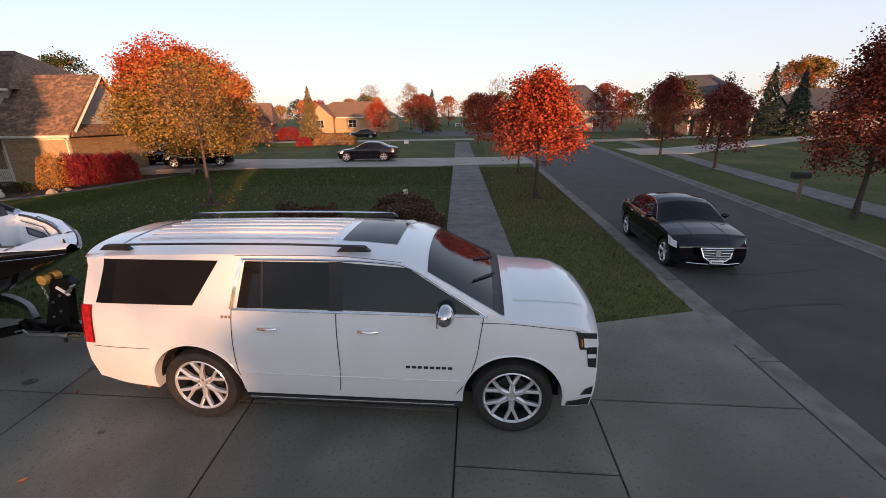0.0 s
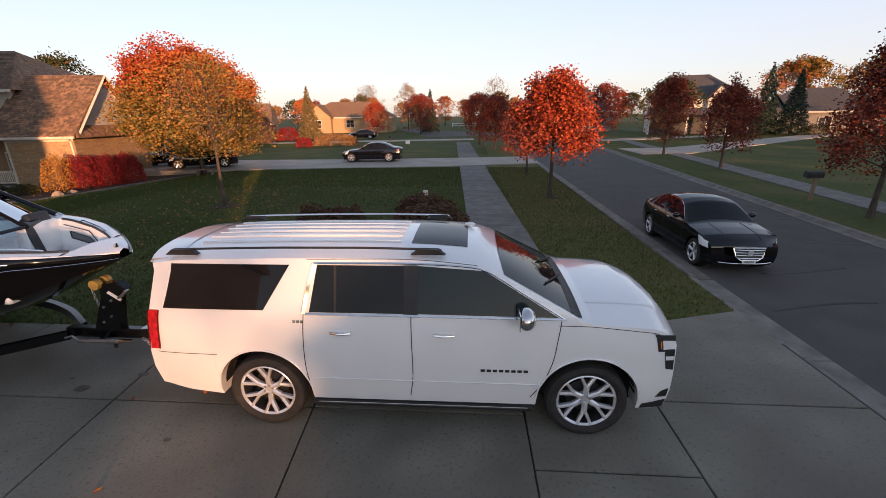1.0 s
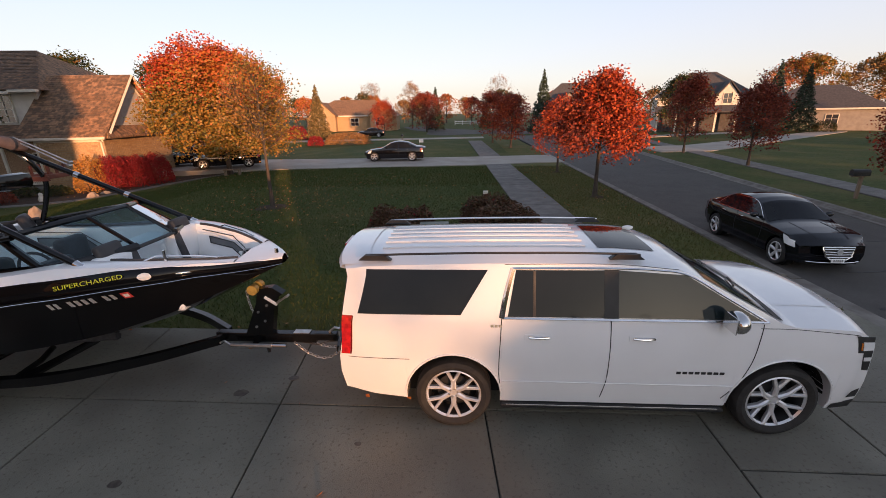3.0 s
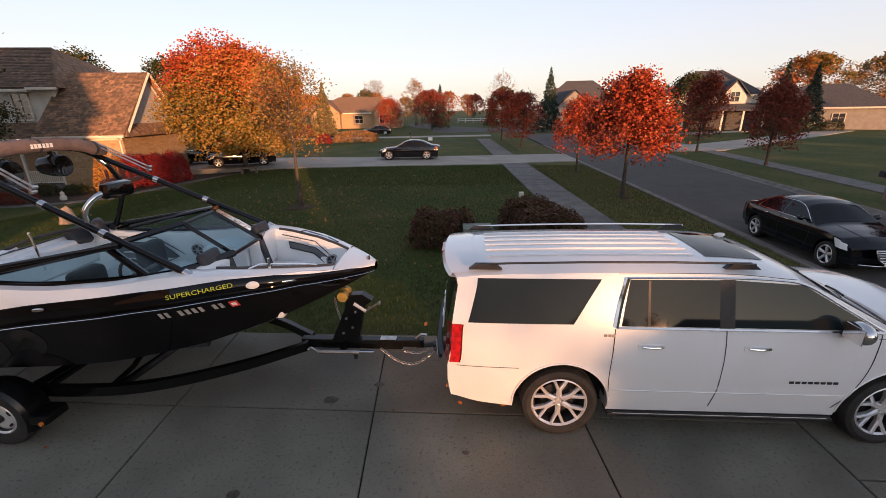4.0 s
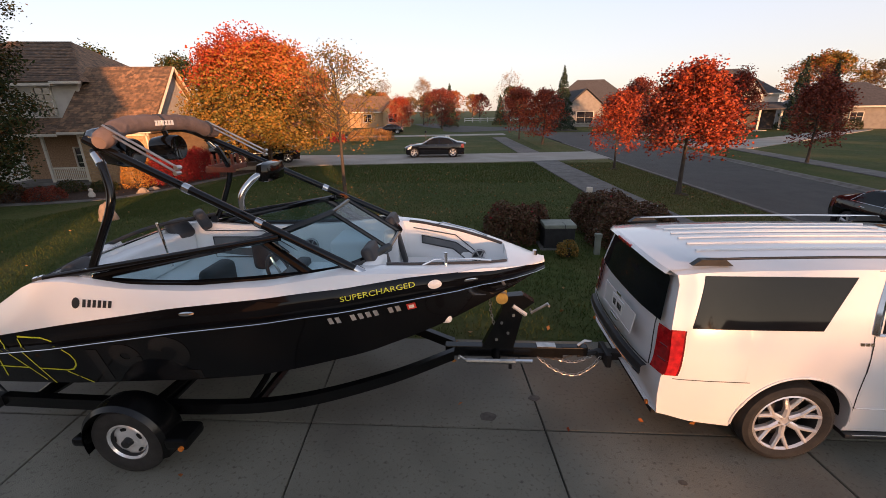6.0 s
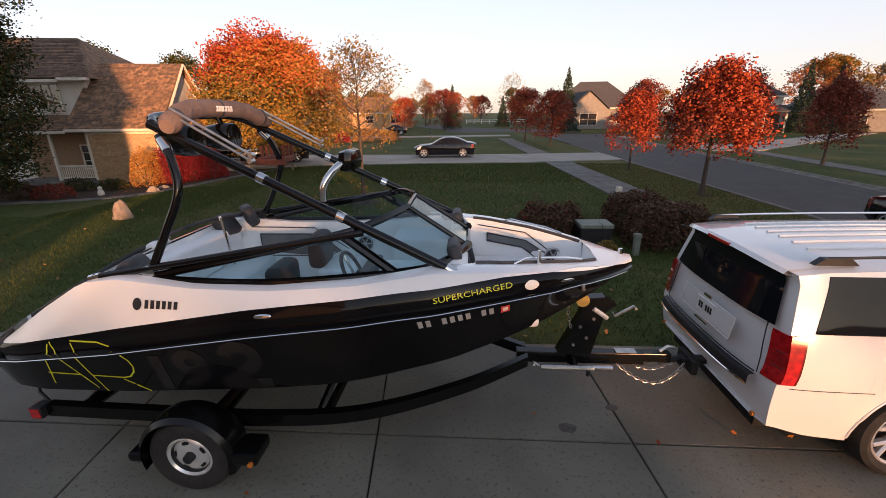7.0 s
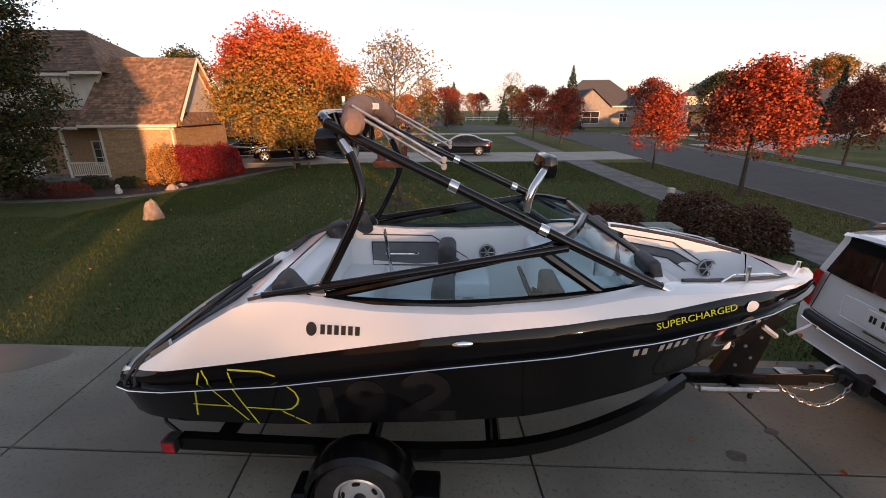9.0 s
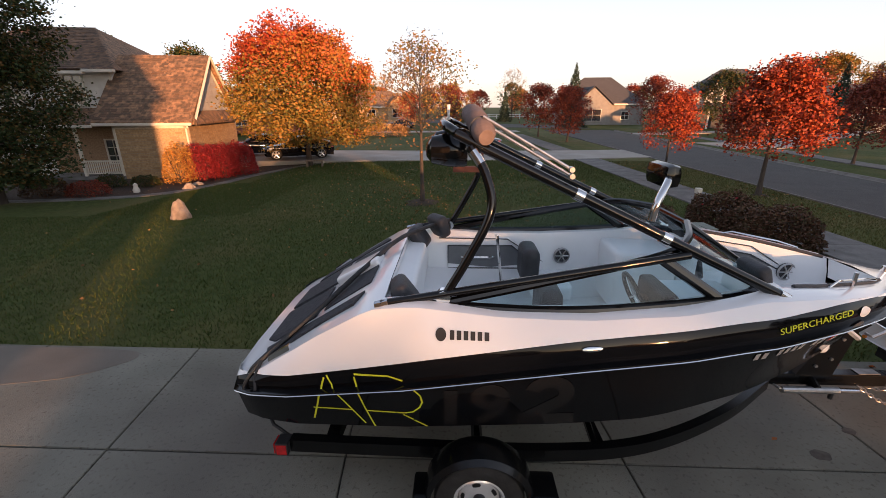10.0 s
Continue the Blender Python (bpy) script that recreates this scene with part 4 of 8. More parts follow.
# recessed porch at the near end
box("porch_wall", (-5.6, 1.5, 0.0), (-1.5, 1.7, EAVE), "brick", house)
box("porch_floor", (-5.6, -0.05, -0.1), (-1.5, 1.5, 0.28), "walk", house)
box("porch_ceiling", (-5.6, -0.05, EAVE - 0.22), (-1.5, 1.5, EAVE - 0.1), "trim", house)
for x in (-3.35, -1.57):
    box("porch_post", (x - 0.06, 0.0, 0.28), (x + 0.06, 0.12, EAVE - 0.22), "trim", house, bevel=0.008)
rail_e = new("porch_rail")
rail_e.parent = house
box("top_rail", (-3.29, 0.03, 0.98), (-1.63, 0.1, 1.05), "trim", rail_e)
box("bottom_rail", (-3.29, 0.03, 0.38), (-1.63, 0.1, 0.44), "trim", rail_e)
for i in range(17):
    x = -3.22 + i * 0.096
    box("baluster", (x - 0.018, 0.045, 0.44), (x + 0.018, 0.085, 0.98), "trim", rail_e)
window(house, 0.8, 1.3, pose(-2.6, 1.46, 0.7), 2, 3)
# main body behind, two storeys
UP = 5.35
box("upper_wall", (-11.0, 1.9, 0.0), (-2.15, 13.0, UP), "siding", house)
for k in range(24):
    box("siding_board", (-9.5, 1.875, 2.2 + k * 0.128), (-2.13, 1.90, 2.2 + k * 0.128 + 0.118), "siding", house)
box("corner_board", (-2.27, 1.84, 2.3), (-2.15, 1.9, UP), "trim", house)
window(house, 0.95, 1.5, pose(-4.0, 1.84, 3.62), 2, 4, "white framed upper window")
window(house, 0.95, 1.5, pose(-6.8, 1.84, 3.62), 2, 4, "white framed upper window")


def shingles(parent, name, origin, along, up, length, run, material, tile=0.30, course=0.17):
    """Overlapping shingles in courses on a slope given by its origin and two directions."""
    origin, along, up = Vector(origin), Vector(along).normalized(), Vector(up).normalized()
    nor = along.cross(up).normalized()
    verts, faces = [], []
    n = int(run / course) + 1
    for j in range(n):
        s = -0.02
        s -= tile * random.random()
        while s < length:
            w = tile * (0.7 + 0.6 * random.random())
            a, b = max(s, 0), min(s + w - 0.008, length)
            s += w
            if b - a < 0.03:
                continue
            v0, v1 = j * course, min(run, (j + 1) * course + 0.06)
            lift = 0.016 + 0.012 * random.random()
            k = len(verts)
            p = [origin + along * a + up * v0, origin + along * b + up * v0, origin + along * b + up * v1, origin + along * a + up * v1]
            verts += [p[0] + nor * lift, p[1] + nor * lift, p[2] + nor * 0.004, p[3] + nor * 0.004, p[0], p[1]]
            faces += [(k, k + 1, k + 2, k + 3), (k + 4, k + 5, k + 1, k)]
    ob = link(name, verts, faces, material, parent)
    ob["kind"] = "stuff"
    return ob


# garage wing: gable roof with its ridge along the front range
RH = 3.22
roof = prism("roof", (-2.1, 0.0), (1.95, 6.6), RH, EAVE, "shingle", house)
slope_up = Vector((0, 3.55, RH + 0.12))
shingles(house, "shingles", (-2.35, -0.25, EAVE - 0.02), (1, 0, 0), slope_up, 4.55, 4.85, "shingle")
# main hip roof behind, higher
RISE = 2.75
hv = [(-11.5, 1.45, UP), (-1.75, 1.45, UP), (-1.75, 13.4, UP), (-11.5, 13.4, UP), (-9.2, 7.4, UP + RISE), (-5.6, 7.4, UP + RISE)]
link("roof", hv, [(0, 1, 5, 4), (1, 2, 5), (2, 3, 4, 5), (3, 0, 4), (0, 3, 2, 1)], "shingle", house)
hip = []
for j in range(26):
    t0 = j / 26
    x0_, x1_ = -11.5 + 2.3 * t0, -1.75 - 3.85 * t0
    x = x0_
    while x < x1_ - 0.1:
        w = 0.3 + 0.25 * random.random()
        hip.append((x, min(x + w - 0.01, x1_), t0))
        x += w
hv, hf = [], []
for a_, b_, t0 in hip:
    t1 = min(1.0, t0 + 0.048)
    k = len(hv)
    lift = 0.03 + 0.015 * random.random()
    hv += [(a_, 1.45 + 5.95 * t0, UP + RISE * t0 + lift), (b_, 1.45 + 5.95 * t0, UP + RISE * t0 + lift), (b_, 1.45 + 5.95 * t1, UP + RISE * t1 + 0.006), (a_, 1.45 + 5.95 * t1, UP + RISE * t1 + 0.006)]
    hf.append((k, k + 1, k + 2, k + 3))
link("shingles", hv, hf, "shingle", house)["kind"] = "stuff"
# lower roof over the porch
link("porch_roof", [(-5.9, -0.3, EAVE - 0.1), (-2.36, -0.3, EAVE - 0.1), (-2.36, 1.87, EAVE + 0.62), (-5.9, 1.87, EAVE + 0.62), (-5.9, -0.3, EAVE - 0.2), (-2.36, -0.3, EAVE - 0.2), (-2.36, 1.87, EAVE + 0.52), (-5.9, 1.87, EAVE + 0.52)],
     [(0, 1, 2, 3), (4, 7, 6, 5), (0, 4, 5, 1), (1, 5, 6, 2), (3, 2, 6, 7), (0, 3, 7, 4)], "shingle", house)
shingles(house, "shingles", (-5.9, -0.3, EAVE - 0.09), (1, 0, 0), Vector((0, 2.17, 0.72)), 3.54, 2.28, "shingle")
# gable end in white boards, rakes, a skirt roof below, gutters, downpipe
gz = EAVE - 0.1
for k in range(24):
    z0 = gz + 0.55 + k * 0.115
    half = 3.3 * (1 - (z0 - gz) / (RH + 0.1)) - 0.25
    if half > 0.1:
        box("siding_board", (1.93, 3.3 - half, z0), (1.965, 3.3 + half, z0 + 0.105), "siding", house)
link("gable_wall", [(1.9, 0.0, gz), (1.9, 6.6, gz), (1.9, 3.3, gz + RH), (1.8, 0.0, gz), (1.8, 6.6, gz), (1.8, 3.3, gz + RH)], [(0, 1, 2), (3, 5, 4), (0, 2, 5, 3), (1, 4, 5, 2), (0, 3, 4, 1)], "siding", house)
link("skirt_roof", [(2.40, -0.2, gz + 0.05), (2.40, 6.8, gz + 0.05), (1.97, 6.6, gz + 0.6), (1.97, 0.2, gz + 0.6), (2.40, -0.2, gz - 0.05), (2.40, 6.8, gz - 0.05), (1.97, 6.6, gz - 0.05), (1.97, 0.0, gz - 0.05)], [(0, 1, 2, 3), (4, 7, 6, 5), (0, 4, 5, 1), (0, 3, 7, 4), (1, 5, 6, 2)], "shingle", house)
for sgn in (-1, 1):
    a, b = Vector((2.24, 3.3 + sgn * 3.2, EAVE + 0.06)), Vector((2.24, 3.3, EAVE + RH + 0.04))
    tube("rake_board", [a, b], 0.075, "trim", house, seg=4)
    tube("inner_rake", [Vector((1.975, 3.3 + sgn * 2.55, gz + 0.6)), Vector((1.975, 3.3, gz + RH - 0.12))], 0.06, "trim", house, seg=4)
box("gutter", (-2.3, -0.36, EAVE - 0.19), (2.2, -0.24, EAVE - 0.06), "trim", house, bevel=0.02)
box("gutter", (-5.9, -0.42, EAVE - 0.27), (-2.3, -0.30, EAVE - 0.14), "trim", house, bevel=0.02)
box("gutter", (-3.1, 1.2, UP - 0.14), (-1.65, 1.45, UP + 0.0), "trim", house, bevel=0.02)
box("gutter", (-9.9, 1.3, UP - 0.22), (-3.1, 1.5, UP - 0.08), "trim", house, bevel=0.02)
box("frieze", (-1.5, -0.03, EAVE - 0.32), (1.9, 0.0, EAVE - 0.14), "trim", house)
tube("downpipe", [(1.8, -0.28, EAVE - 0.16), (1.8, -0.06, EAVE - 0.34), (1.8, -0.05, 0.1)], 0.05, "trim", house, seg=8)


# houses further off
def far_house(label, x, y, rz, w, d, eave, ridge, wall_m, roof_m, wins, gables=(), z=0.0, hip=True, s=1.0):
    e = thing("house", label, "house", at=(x, y, z), rz=rz)
    e.scale = (s, s, s)
    box("wall", (-w / 2, 0, 0), (w / 2, d, eave), wall_m, e)
    o, hipx = 0.35, (d / 2 if hip else 0.0)
    verts = [(-w / 2 - o, -o, eave), (w / 2 + o, -o, eave), (w / 2 + o, d + o, eave), (-w / 2 - o, d + o, eave), (-w / 2 + hipx * 0.9, d / 2, eave + ridge), (w / 2 - hipx * 0.9, d / 2, eave + ridge)]
    link("roof", verts, [(0, 1, 5, 4), (1, 2, 5), (2, 3, 4, 5), (3, 0, 4), (0, 3, 2, 1)], roof_m, e)
    box("fascia", (-w / 2 - o, -o - 0.03, eave - 0.16), (w / 2 + o, -o, eave + 0.02), "trim", e)
    for gx, gw, gh, dep in gables:
        box("gable_wall", (gx - gw / 2, -dep, 0), (gx + gw / 2, 0.0, eave), wall_m, e)
        t = [(gx - gw / 2, -dep - 0.001, eave), (gx + gw / 2, -dep - 0.001, eave), (gx, -dep - 0.001, eave + gh)]
        link("gable", t + [(p[0], -dep + 0.2, p[2]) for p in t], [(0, 1, 2), (3, 5, 4), (0, 3, 4, 1), (1, 4, 5, 2), (2, 5, 3, 0)], wall_m, e)
        q = [(gx - gw / 2 - 0.3, eave - 0.15), (gx, eave + gh + 0.12), (gx + gw / 2 + 0.3, eave - 0.15)]
        vs = [(a, b, c + dz) for b in (-dep - 0.3, d / 2) for dz in (0, 0.12) for a, c in q]
        link("gable_roof", vs, [(3, 4, 10, 9), (4, 5, 11, 10), (0, 6, 7, 1), (1, 7, 8, 2), (0, 1, 4, 3), (1, 2, 5, 4), (6, 9, 10, 7), (7, 10, 11, 8), (0, 3, 9, 6), (2, 8, 11, 5)], roof_m, e)
    for wx, wz, ww, wh, dep in wins:
        window(e, ww, wh, pose(wx, -dep - 0.03, wz), 2, 2)
    return e


far_house("low brick house with a broad brown roof", -25.2, 87.6, 6, 15, 9, 2.5, 2.6, "brick_var", "shingle", [(-4.5, 0.8, 1.2, 1.3, 1.5), (4.8, 0.8, 1.6, 1.4, 1.2), (0.5, 0.8, 1.4, 1.3, 0.0)], [(-4.5, 4.2, 1.9, 1.5), (5.0, 3.6, 1.6, 1.2)], s=1.28)
far_house("red brick house with a plain gabled roof beyond the drive", -30.8, 50.6, 20, 9, 7, 2.0, 2.1, "brick_red", "shingle", [(2.5, 0.7, 0.9, 1.0, 0.0), (-2.0, 0.7, 1.1, 1.0, 0.0)], [(3.3, 2.6, 1.6, 0.6)], hip=False, s=1.28)
far_house("grey-roofed house with a tall gabled bay across the street", 51.0, 62.5, -28, 11, 8, 2.4, 2.6, "siding_grey", "shingle_grey", [(-3.7, 0.5, 0.8, 1.5, 0.7), (1.0, 0.7, 1.2, 1.1, 0.0)], [(-3.7, 2.0, 1.5, 0.7)], s=1.28)
far_house("house with a white gable and stone front across the street", 39.9, 27.8, -48, 9, 8, 2.3, 2.6, "siding", "shingle_grey", [(0.2, 0.7, 1.2, 1.1, 0.6)], [(0.2, 4.5, 2.1, 0.6)], s=1.11)
white = far_house("two-storey white house with dormers, its porch shade put in as a dark sheet", 35.7, 65.1, -18, 10, 8, 3.9, 3.0, "siding", "shingle_grey", [(-2.2, 3.1, 1.0, 1.2, 0.5), (2.2, 3.1, 1.0, 1.2, 0.5), (0, 0.6, 1.2, 1.6, 0.0)], [(-2.2, 2.3, 1.5, 0.5), (2.2, 2.3, 1.5, 0.5)], s=1.28)
link("porch_roof", [(-5.4, -2.4, 2.3), (5.4, -2.4, 2.3), (5.2, -0.51, 2.95), (-5.2, -0.51, 2.95), (-5.4, -2.4, 2.15), (5.4, -2.4, 2.15), (5.2, -0.51, 2.15), (-5.2, -0.51, 2.15)], [(0, 1, 2, 3), (4, 7, 6, 5), (0, 4, 5, 1), (1, 5, 6, 2), (3, 7, 4, 0)], "shingle_grey", white)
for px_ in (-5.0, -3.0, -1.0, 1.0, 3.0, 5.0):
    box("porch_post", (px_ - 0.09, -2.2, 0.0), (px_ + 0.09, -2.0, 2.15), "trim", white)
# thin dark sheet on the white wall, standing in for the porch's shade
box("porch_wall", (-4.9, -0.56, 0.0), (4.9, -0.51, 2.15), "shingle_grey", white)
far_house("grey house with a dark hip roof and gabled bay", 19.8, 79.1, -8, 12, 9, 2.9, 3.8, "siding_grey", "shingle_grey", [(-1.0, 0.5, 2.4, 1.7, 0.8), (3.6, 0.7, 1.1, 1.2, 0.0)], [(-1.0, 5.0, 2.2, 0.8)], s=1.28)
# unseen houses added behind the camera, sized and spaced to cast the evening shade
BACK = [(-5, 0.8, 1.4, 1.4, 0.0), (3, 0.8, 1.4, 1.4, 0.0)]
far_house("unseen tall brick house beside the drive, added to cast shade", -18.1, -8.0, 180, 18, 9, 5.6, 4.3, "brick", "shingle", BACK, z=-0.05, hip=False)
far_house("unseen low flat-roofed garage behind the drive, added to cast shade", 6.25, -25.0, 180, 7.0, 3.0, 3.1, 0.25, "brick", "shingle", [(0, 0.9, 1.2, 1.1, 0.0)], z=-0.05)
far_house("unseen low brick house behind the drive, added to cast shade", 27.2, -25.0, 180, 22, 9, 3.6, 1.3, "brick", "shingle", BACK, z=-0.05, hip=False)
# unseen tall trees, added to keep the sun off the right-hand trees
for i, (tx, ty) in enumerate(((33.0, -27), (38.0, -24), (43.0, -28), (49.0, -25), (55.0, -27))):
    tree("oak_tree", tx, ty, 14.0, 8.5, "leaf_dark", 5000, 0.5, 90 + i, "unseen tall dark tree behind the houses, added to cast shade", fork=2.0, trunk_r=0.25, z=-0.05)
# unseen shrub, added to block low sun from part of the lawn
shrub("hedge", -5.1, -15.0, 1.5, 1.3, 2.35, "leaf_dark", 7000, 0.10, 80, "unseen tall green shrub, added to narrow the sun streak on the lawn", z=-0.05)
# unseen thin-leaved trees added further back, to soften the light that comes between the houses
for tx, ty, hh, wd, nl, sd in ((12.4, -44.0, 7.3, 5.0, 1700, 101), (16.9, -46.0, 7.6, 5.6, 2400, 102), (20.2, -44.0, 7.6, 4.2, 600, 103)):
    tree("honey_locust", tx, ty, hh, wd, "leaf_brown", nl, 0.30, sd, "unseen thin-leaved tree behind the houses, added to filter the sun", fork=1.0, trunk_r=0.14, sparse=1.0, z=-0.05, shape="broad")


# ---- cars ----
class Car:
    """A body lofted from a side profile and widths; panels, glass and trim follow the same surface."""

    def __init__(self, s):
        self.s = s

    def top(self, x):
        return lerp_list(self.s["top"], x)

    def crown(self, x):
        c = self.s["crown"]
        return lerp_list(c, x) if isinstance(c, list) else c

    def low(self, x):
        z = lerp_list(self.s["low"], x)
        for wx in self.s["axles"]:
            d = self.s["arch_r"] ** 2 - (x - wx) ** 2
            if d > 0:
                z = max(z, self.s["wheel_r"] + 0.01 + math.sqrt(d))
        return z

    def half(self, x, z):
        """Half width of the side at a station and height."""
        w = lerp_list(self.s["side"], z)
        return w * lerp_list(self.s["plan"], x)

    def shift(self, x, y, z):
        """Lean and round of the tail and nose."""
        x0, x1 = self.s["x0"], self.s["x1"]
        r, f = max(0.0, 1 - (x - x0) / 0.55), max(0.0, 1 - (x1 - x) / 0.6)
        r, f = r * r * (3 - 2 * r), f * f * (3 - 2 * f)
        rel = min(1.0, abs(y) / self.s["w"])
        return r * (lerp_list(self.s["tail"], z) + self.s["tail_round"] * rel ** 3) - f * (lerp_list(self.s["nose"], z) + self.s["nose_round"] * rel ** 2.4)

    def side(self, x, z, off=0.0, sgn=-1):
        """A point on the side skin."""
        y = sgn * (self.half(x, z) + off)
        return Vector((x + self.shift(x, y, z), y, z))

    def roof(self, x, v, off=0.0):
        """A point on the top skin; v from -1 to 1 across."""
        zt = self.top(x)
        zs = zt - self.crown(x)
        w = self.half(x, zs)
        y = v * w
        z = zt - self.crown(x) * abs(v) ** self.s.get("crown_pow", 3.0) + off
        return Vector((x + self.shift(x, y, z), y, z))

    def ring(self, x):
        zt, zb = self.top(x), self.low(x)
        zs = zt - self.crown(x)
        side = [(self.half(x, zb) * 0.86, zb)] + [(self.half(x, zb + (zs - zb) * t), zb + (zs - zb) * t) for t in (0.0, 0.06, 0.16, 0.3, 0.44, 0.57, 0.68, 0.78, 0.87, 0.94, 1.0)]
        w = self.half(x, zs)
        over = [(w * v, zt - self.crown(x) * v ** self.s.get("crown_pow", 3.0)) for v in (0.96, 0.88, 0.74, 0.5, 0.25, 0.0)]
        half = side + over
        full = [(-y, z) for y, z in half] + [(y, z) for y, z in reversed(half[:-1])]
        return [Vector((x + self.shift(x, y, z), y, z)) for y, z in full]

    def body(self, parent, paint, label=""):
        n = self.s.get("stations", 64)
        xs = {round(self.s["x0"] + (self.s["x1"] - self.s["x0"]) * i / n, 4) for i in range(n + 1)}
        for wx in self.s["axles"]:
            r = self.s["arch_r"]
            xs = {x for x in xs if abs(abs(x - wx) - r) > 0.02} | {round(wx + r * math.cos(math.pi * k / 24), 4) for k in range(25)} | {wx - r - 0.002, wx + r + 0.002}
        xs = sorted(xs)
        n = len(xs) - 1
        rings = [self.ring(x) for x in xs]
        k = len(rings[0])
        verts = [v for r in rings for v in r]
        faces = [(i * k + j, i * k + j + 1, (i + 1) * k + j + 1, (i + 1) * k + j) for i in range(n) for j in range(k - 1)]
        faces += [(i * k, (i + 1) * k, (i + 1) * k + k - 1, i * k + k - 1) for i in range(n)]
        for base, flip in ((0, False), (n * k, True)):
            for j in range(k // 2):
                q = (base + j, base + k - 1 - j, base + k - 2 - j, base + j + 1)
                q = q[:3] if j == k // 2 - 1 and q[2] == q[3] else q
                faces.append(tuple(reversed(q)) if flip else q)
        bm = bmesh.new()
        vs = [bm.verts.new(v) for v in verts]
        for f in faces:
            try:
                bm.faces.new([vs[i] for i in f])
            except ValueError:
                pass
        bmesh.ops.remove_doubles(bm, verts=bm.verts, dist=0.0005)
        bmesh.ops.recalc_face_normals(bm, faces=bm.faces)
        return part("body", bm, paint, parent, label, smooth=True)

    def panel(self, name, corners, material, parent, off=0.004, sgn=-1, nu=10, nv=6, label="", thick=0.006, smooth=True):
        """A patch on the side within four (x, z) corners: low rear, low front, high front, high rear."""
        (ax, az), (bx, bz), (cx, cz), (dx, dz) = corners
        verts = []
        for o in (off, off - thick):
            for j in range(nv + 1):
                v = j / nv
                for i in range(nu + 1):
                    u = i / nu
                    x = (ax * (1 - u) + bx * u) * (1 - v) + (dx * (1 - u) + cx * u) * v
                    z = (az * (1 - u) + bz * u) * (1 - v) + (dz * (1 - u) + cz * u) * v
                    verts.append(self.side(x, z, o, sgn))
        w, t = nu + 1, (nu + 1) * (nv + 1)
        faces = [(j * w + i, j * w + i + 1, (j + 1) * w + i + 1, (j + 1) * w + i) for j in range(nv) for i in range(nu)]
        edge = list(range(w)) + [j * w + nu for j in range(1, nv + 1)] + [nv * w + i for i in range(nu - 1, -1, -1)] + [j * w for j in range(nv - 1, 0, -1)]
        faces += [(edge[i], edge[(i + 1) % len(edge)], t + edge[(i + 1) % len(edge)], t + edge[i]) for i in range(len(edge))]
        if sgn > 0:
            faces = [tuple(reversed(f)) for f in faces]
        return link(name, verts, faces, material, parent, smooth, label)

    def line(self, name, pts, width, material, parent, off=0.003, sgn=-1, r=None, n=6):
        """A strip along (x, z) points on the side: a seam or a bright moulding."""
        p = spline([(x, z, 0) for x, z in pts], n) if len(pts) > 2 else [Vector((*pts[0], 0)).lerp(Vector((*pts[1], 0)), k / 12) for k in range(13)]
        return tube(name, [self.side(q.x, q.y, off, sgn) for q in p], width / 2, material, parent, seg=5)

    def roof_panel(self, name, x0, x1, v0, v1, material, parent, off=0.004, nu=8, nv=10, label="", xe=None):
        """A patch on the top skin, from x0 to x1 and v0 to v1 across; xe: the ends' x at the outer edges."""
        verts, faces = [], []
        for i in range(nu + 1):
            for j in range(nv + 1):
                v = v0 + (v1 - v0) * j / nv
                a, b = x0, x1
                if xe:
                    k = abs(v) ** 2
                    a, b = x0 + (xe[0] - x0) * k, x1 + (xe[1] - x1) * k
                verts.append(self.roof(a + (b - a) * i / nu, v, off))
        w = nv + 1
        faces = [(i * w + j, (i + 1) * w + j, (i + 1) * w + j + 1, i * w + j + 1) for i in range(nu) for j in range(nv)]
        return link(name, verts, faces, material, parent, True, label)


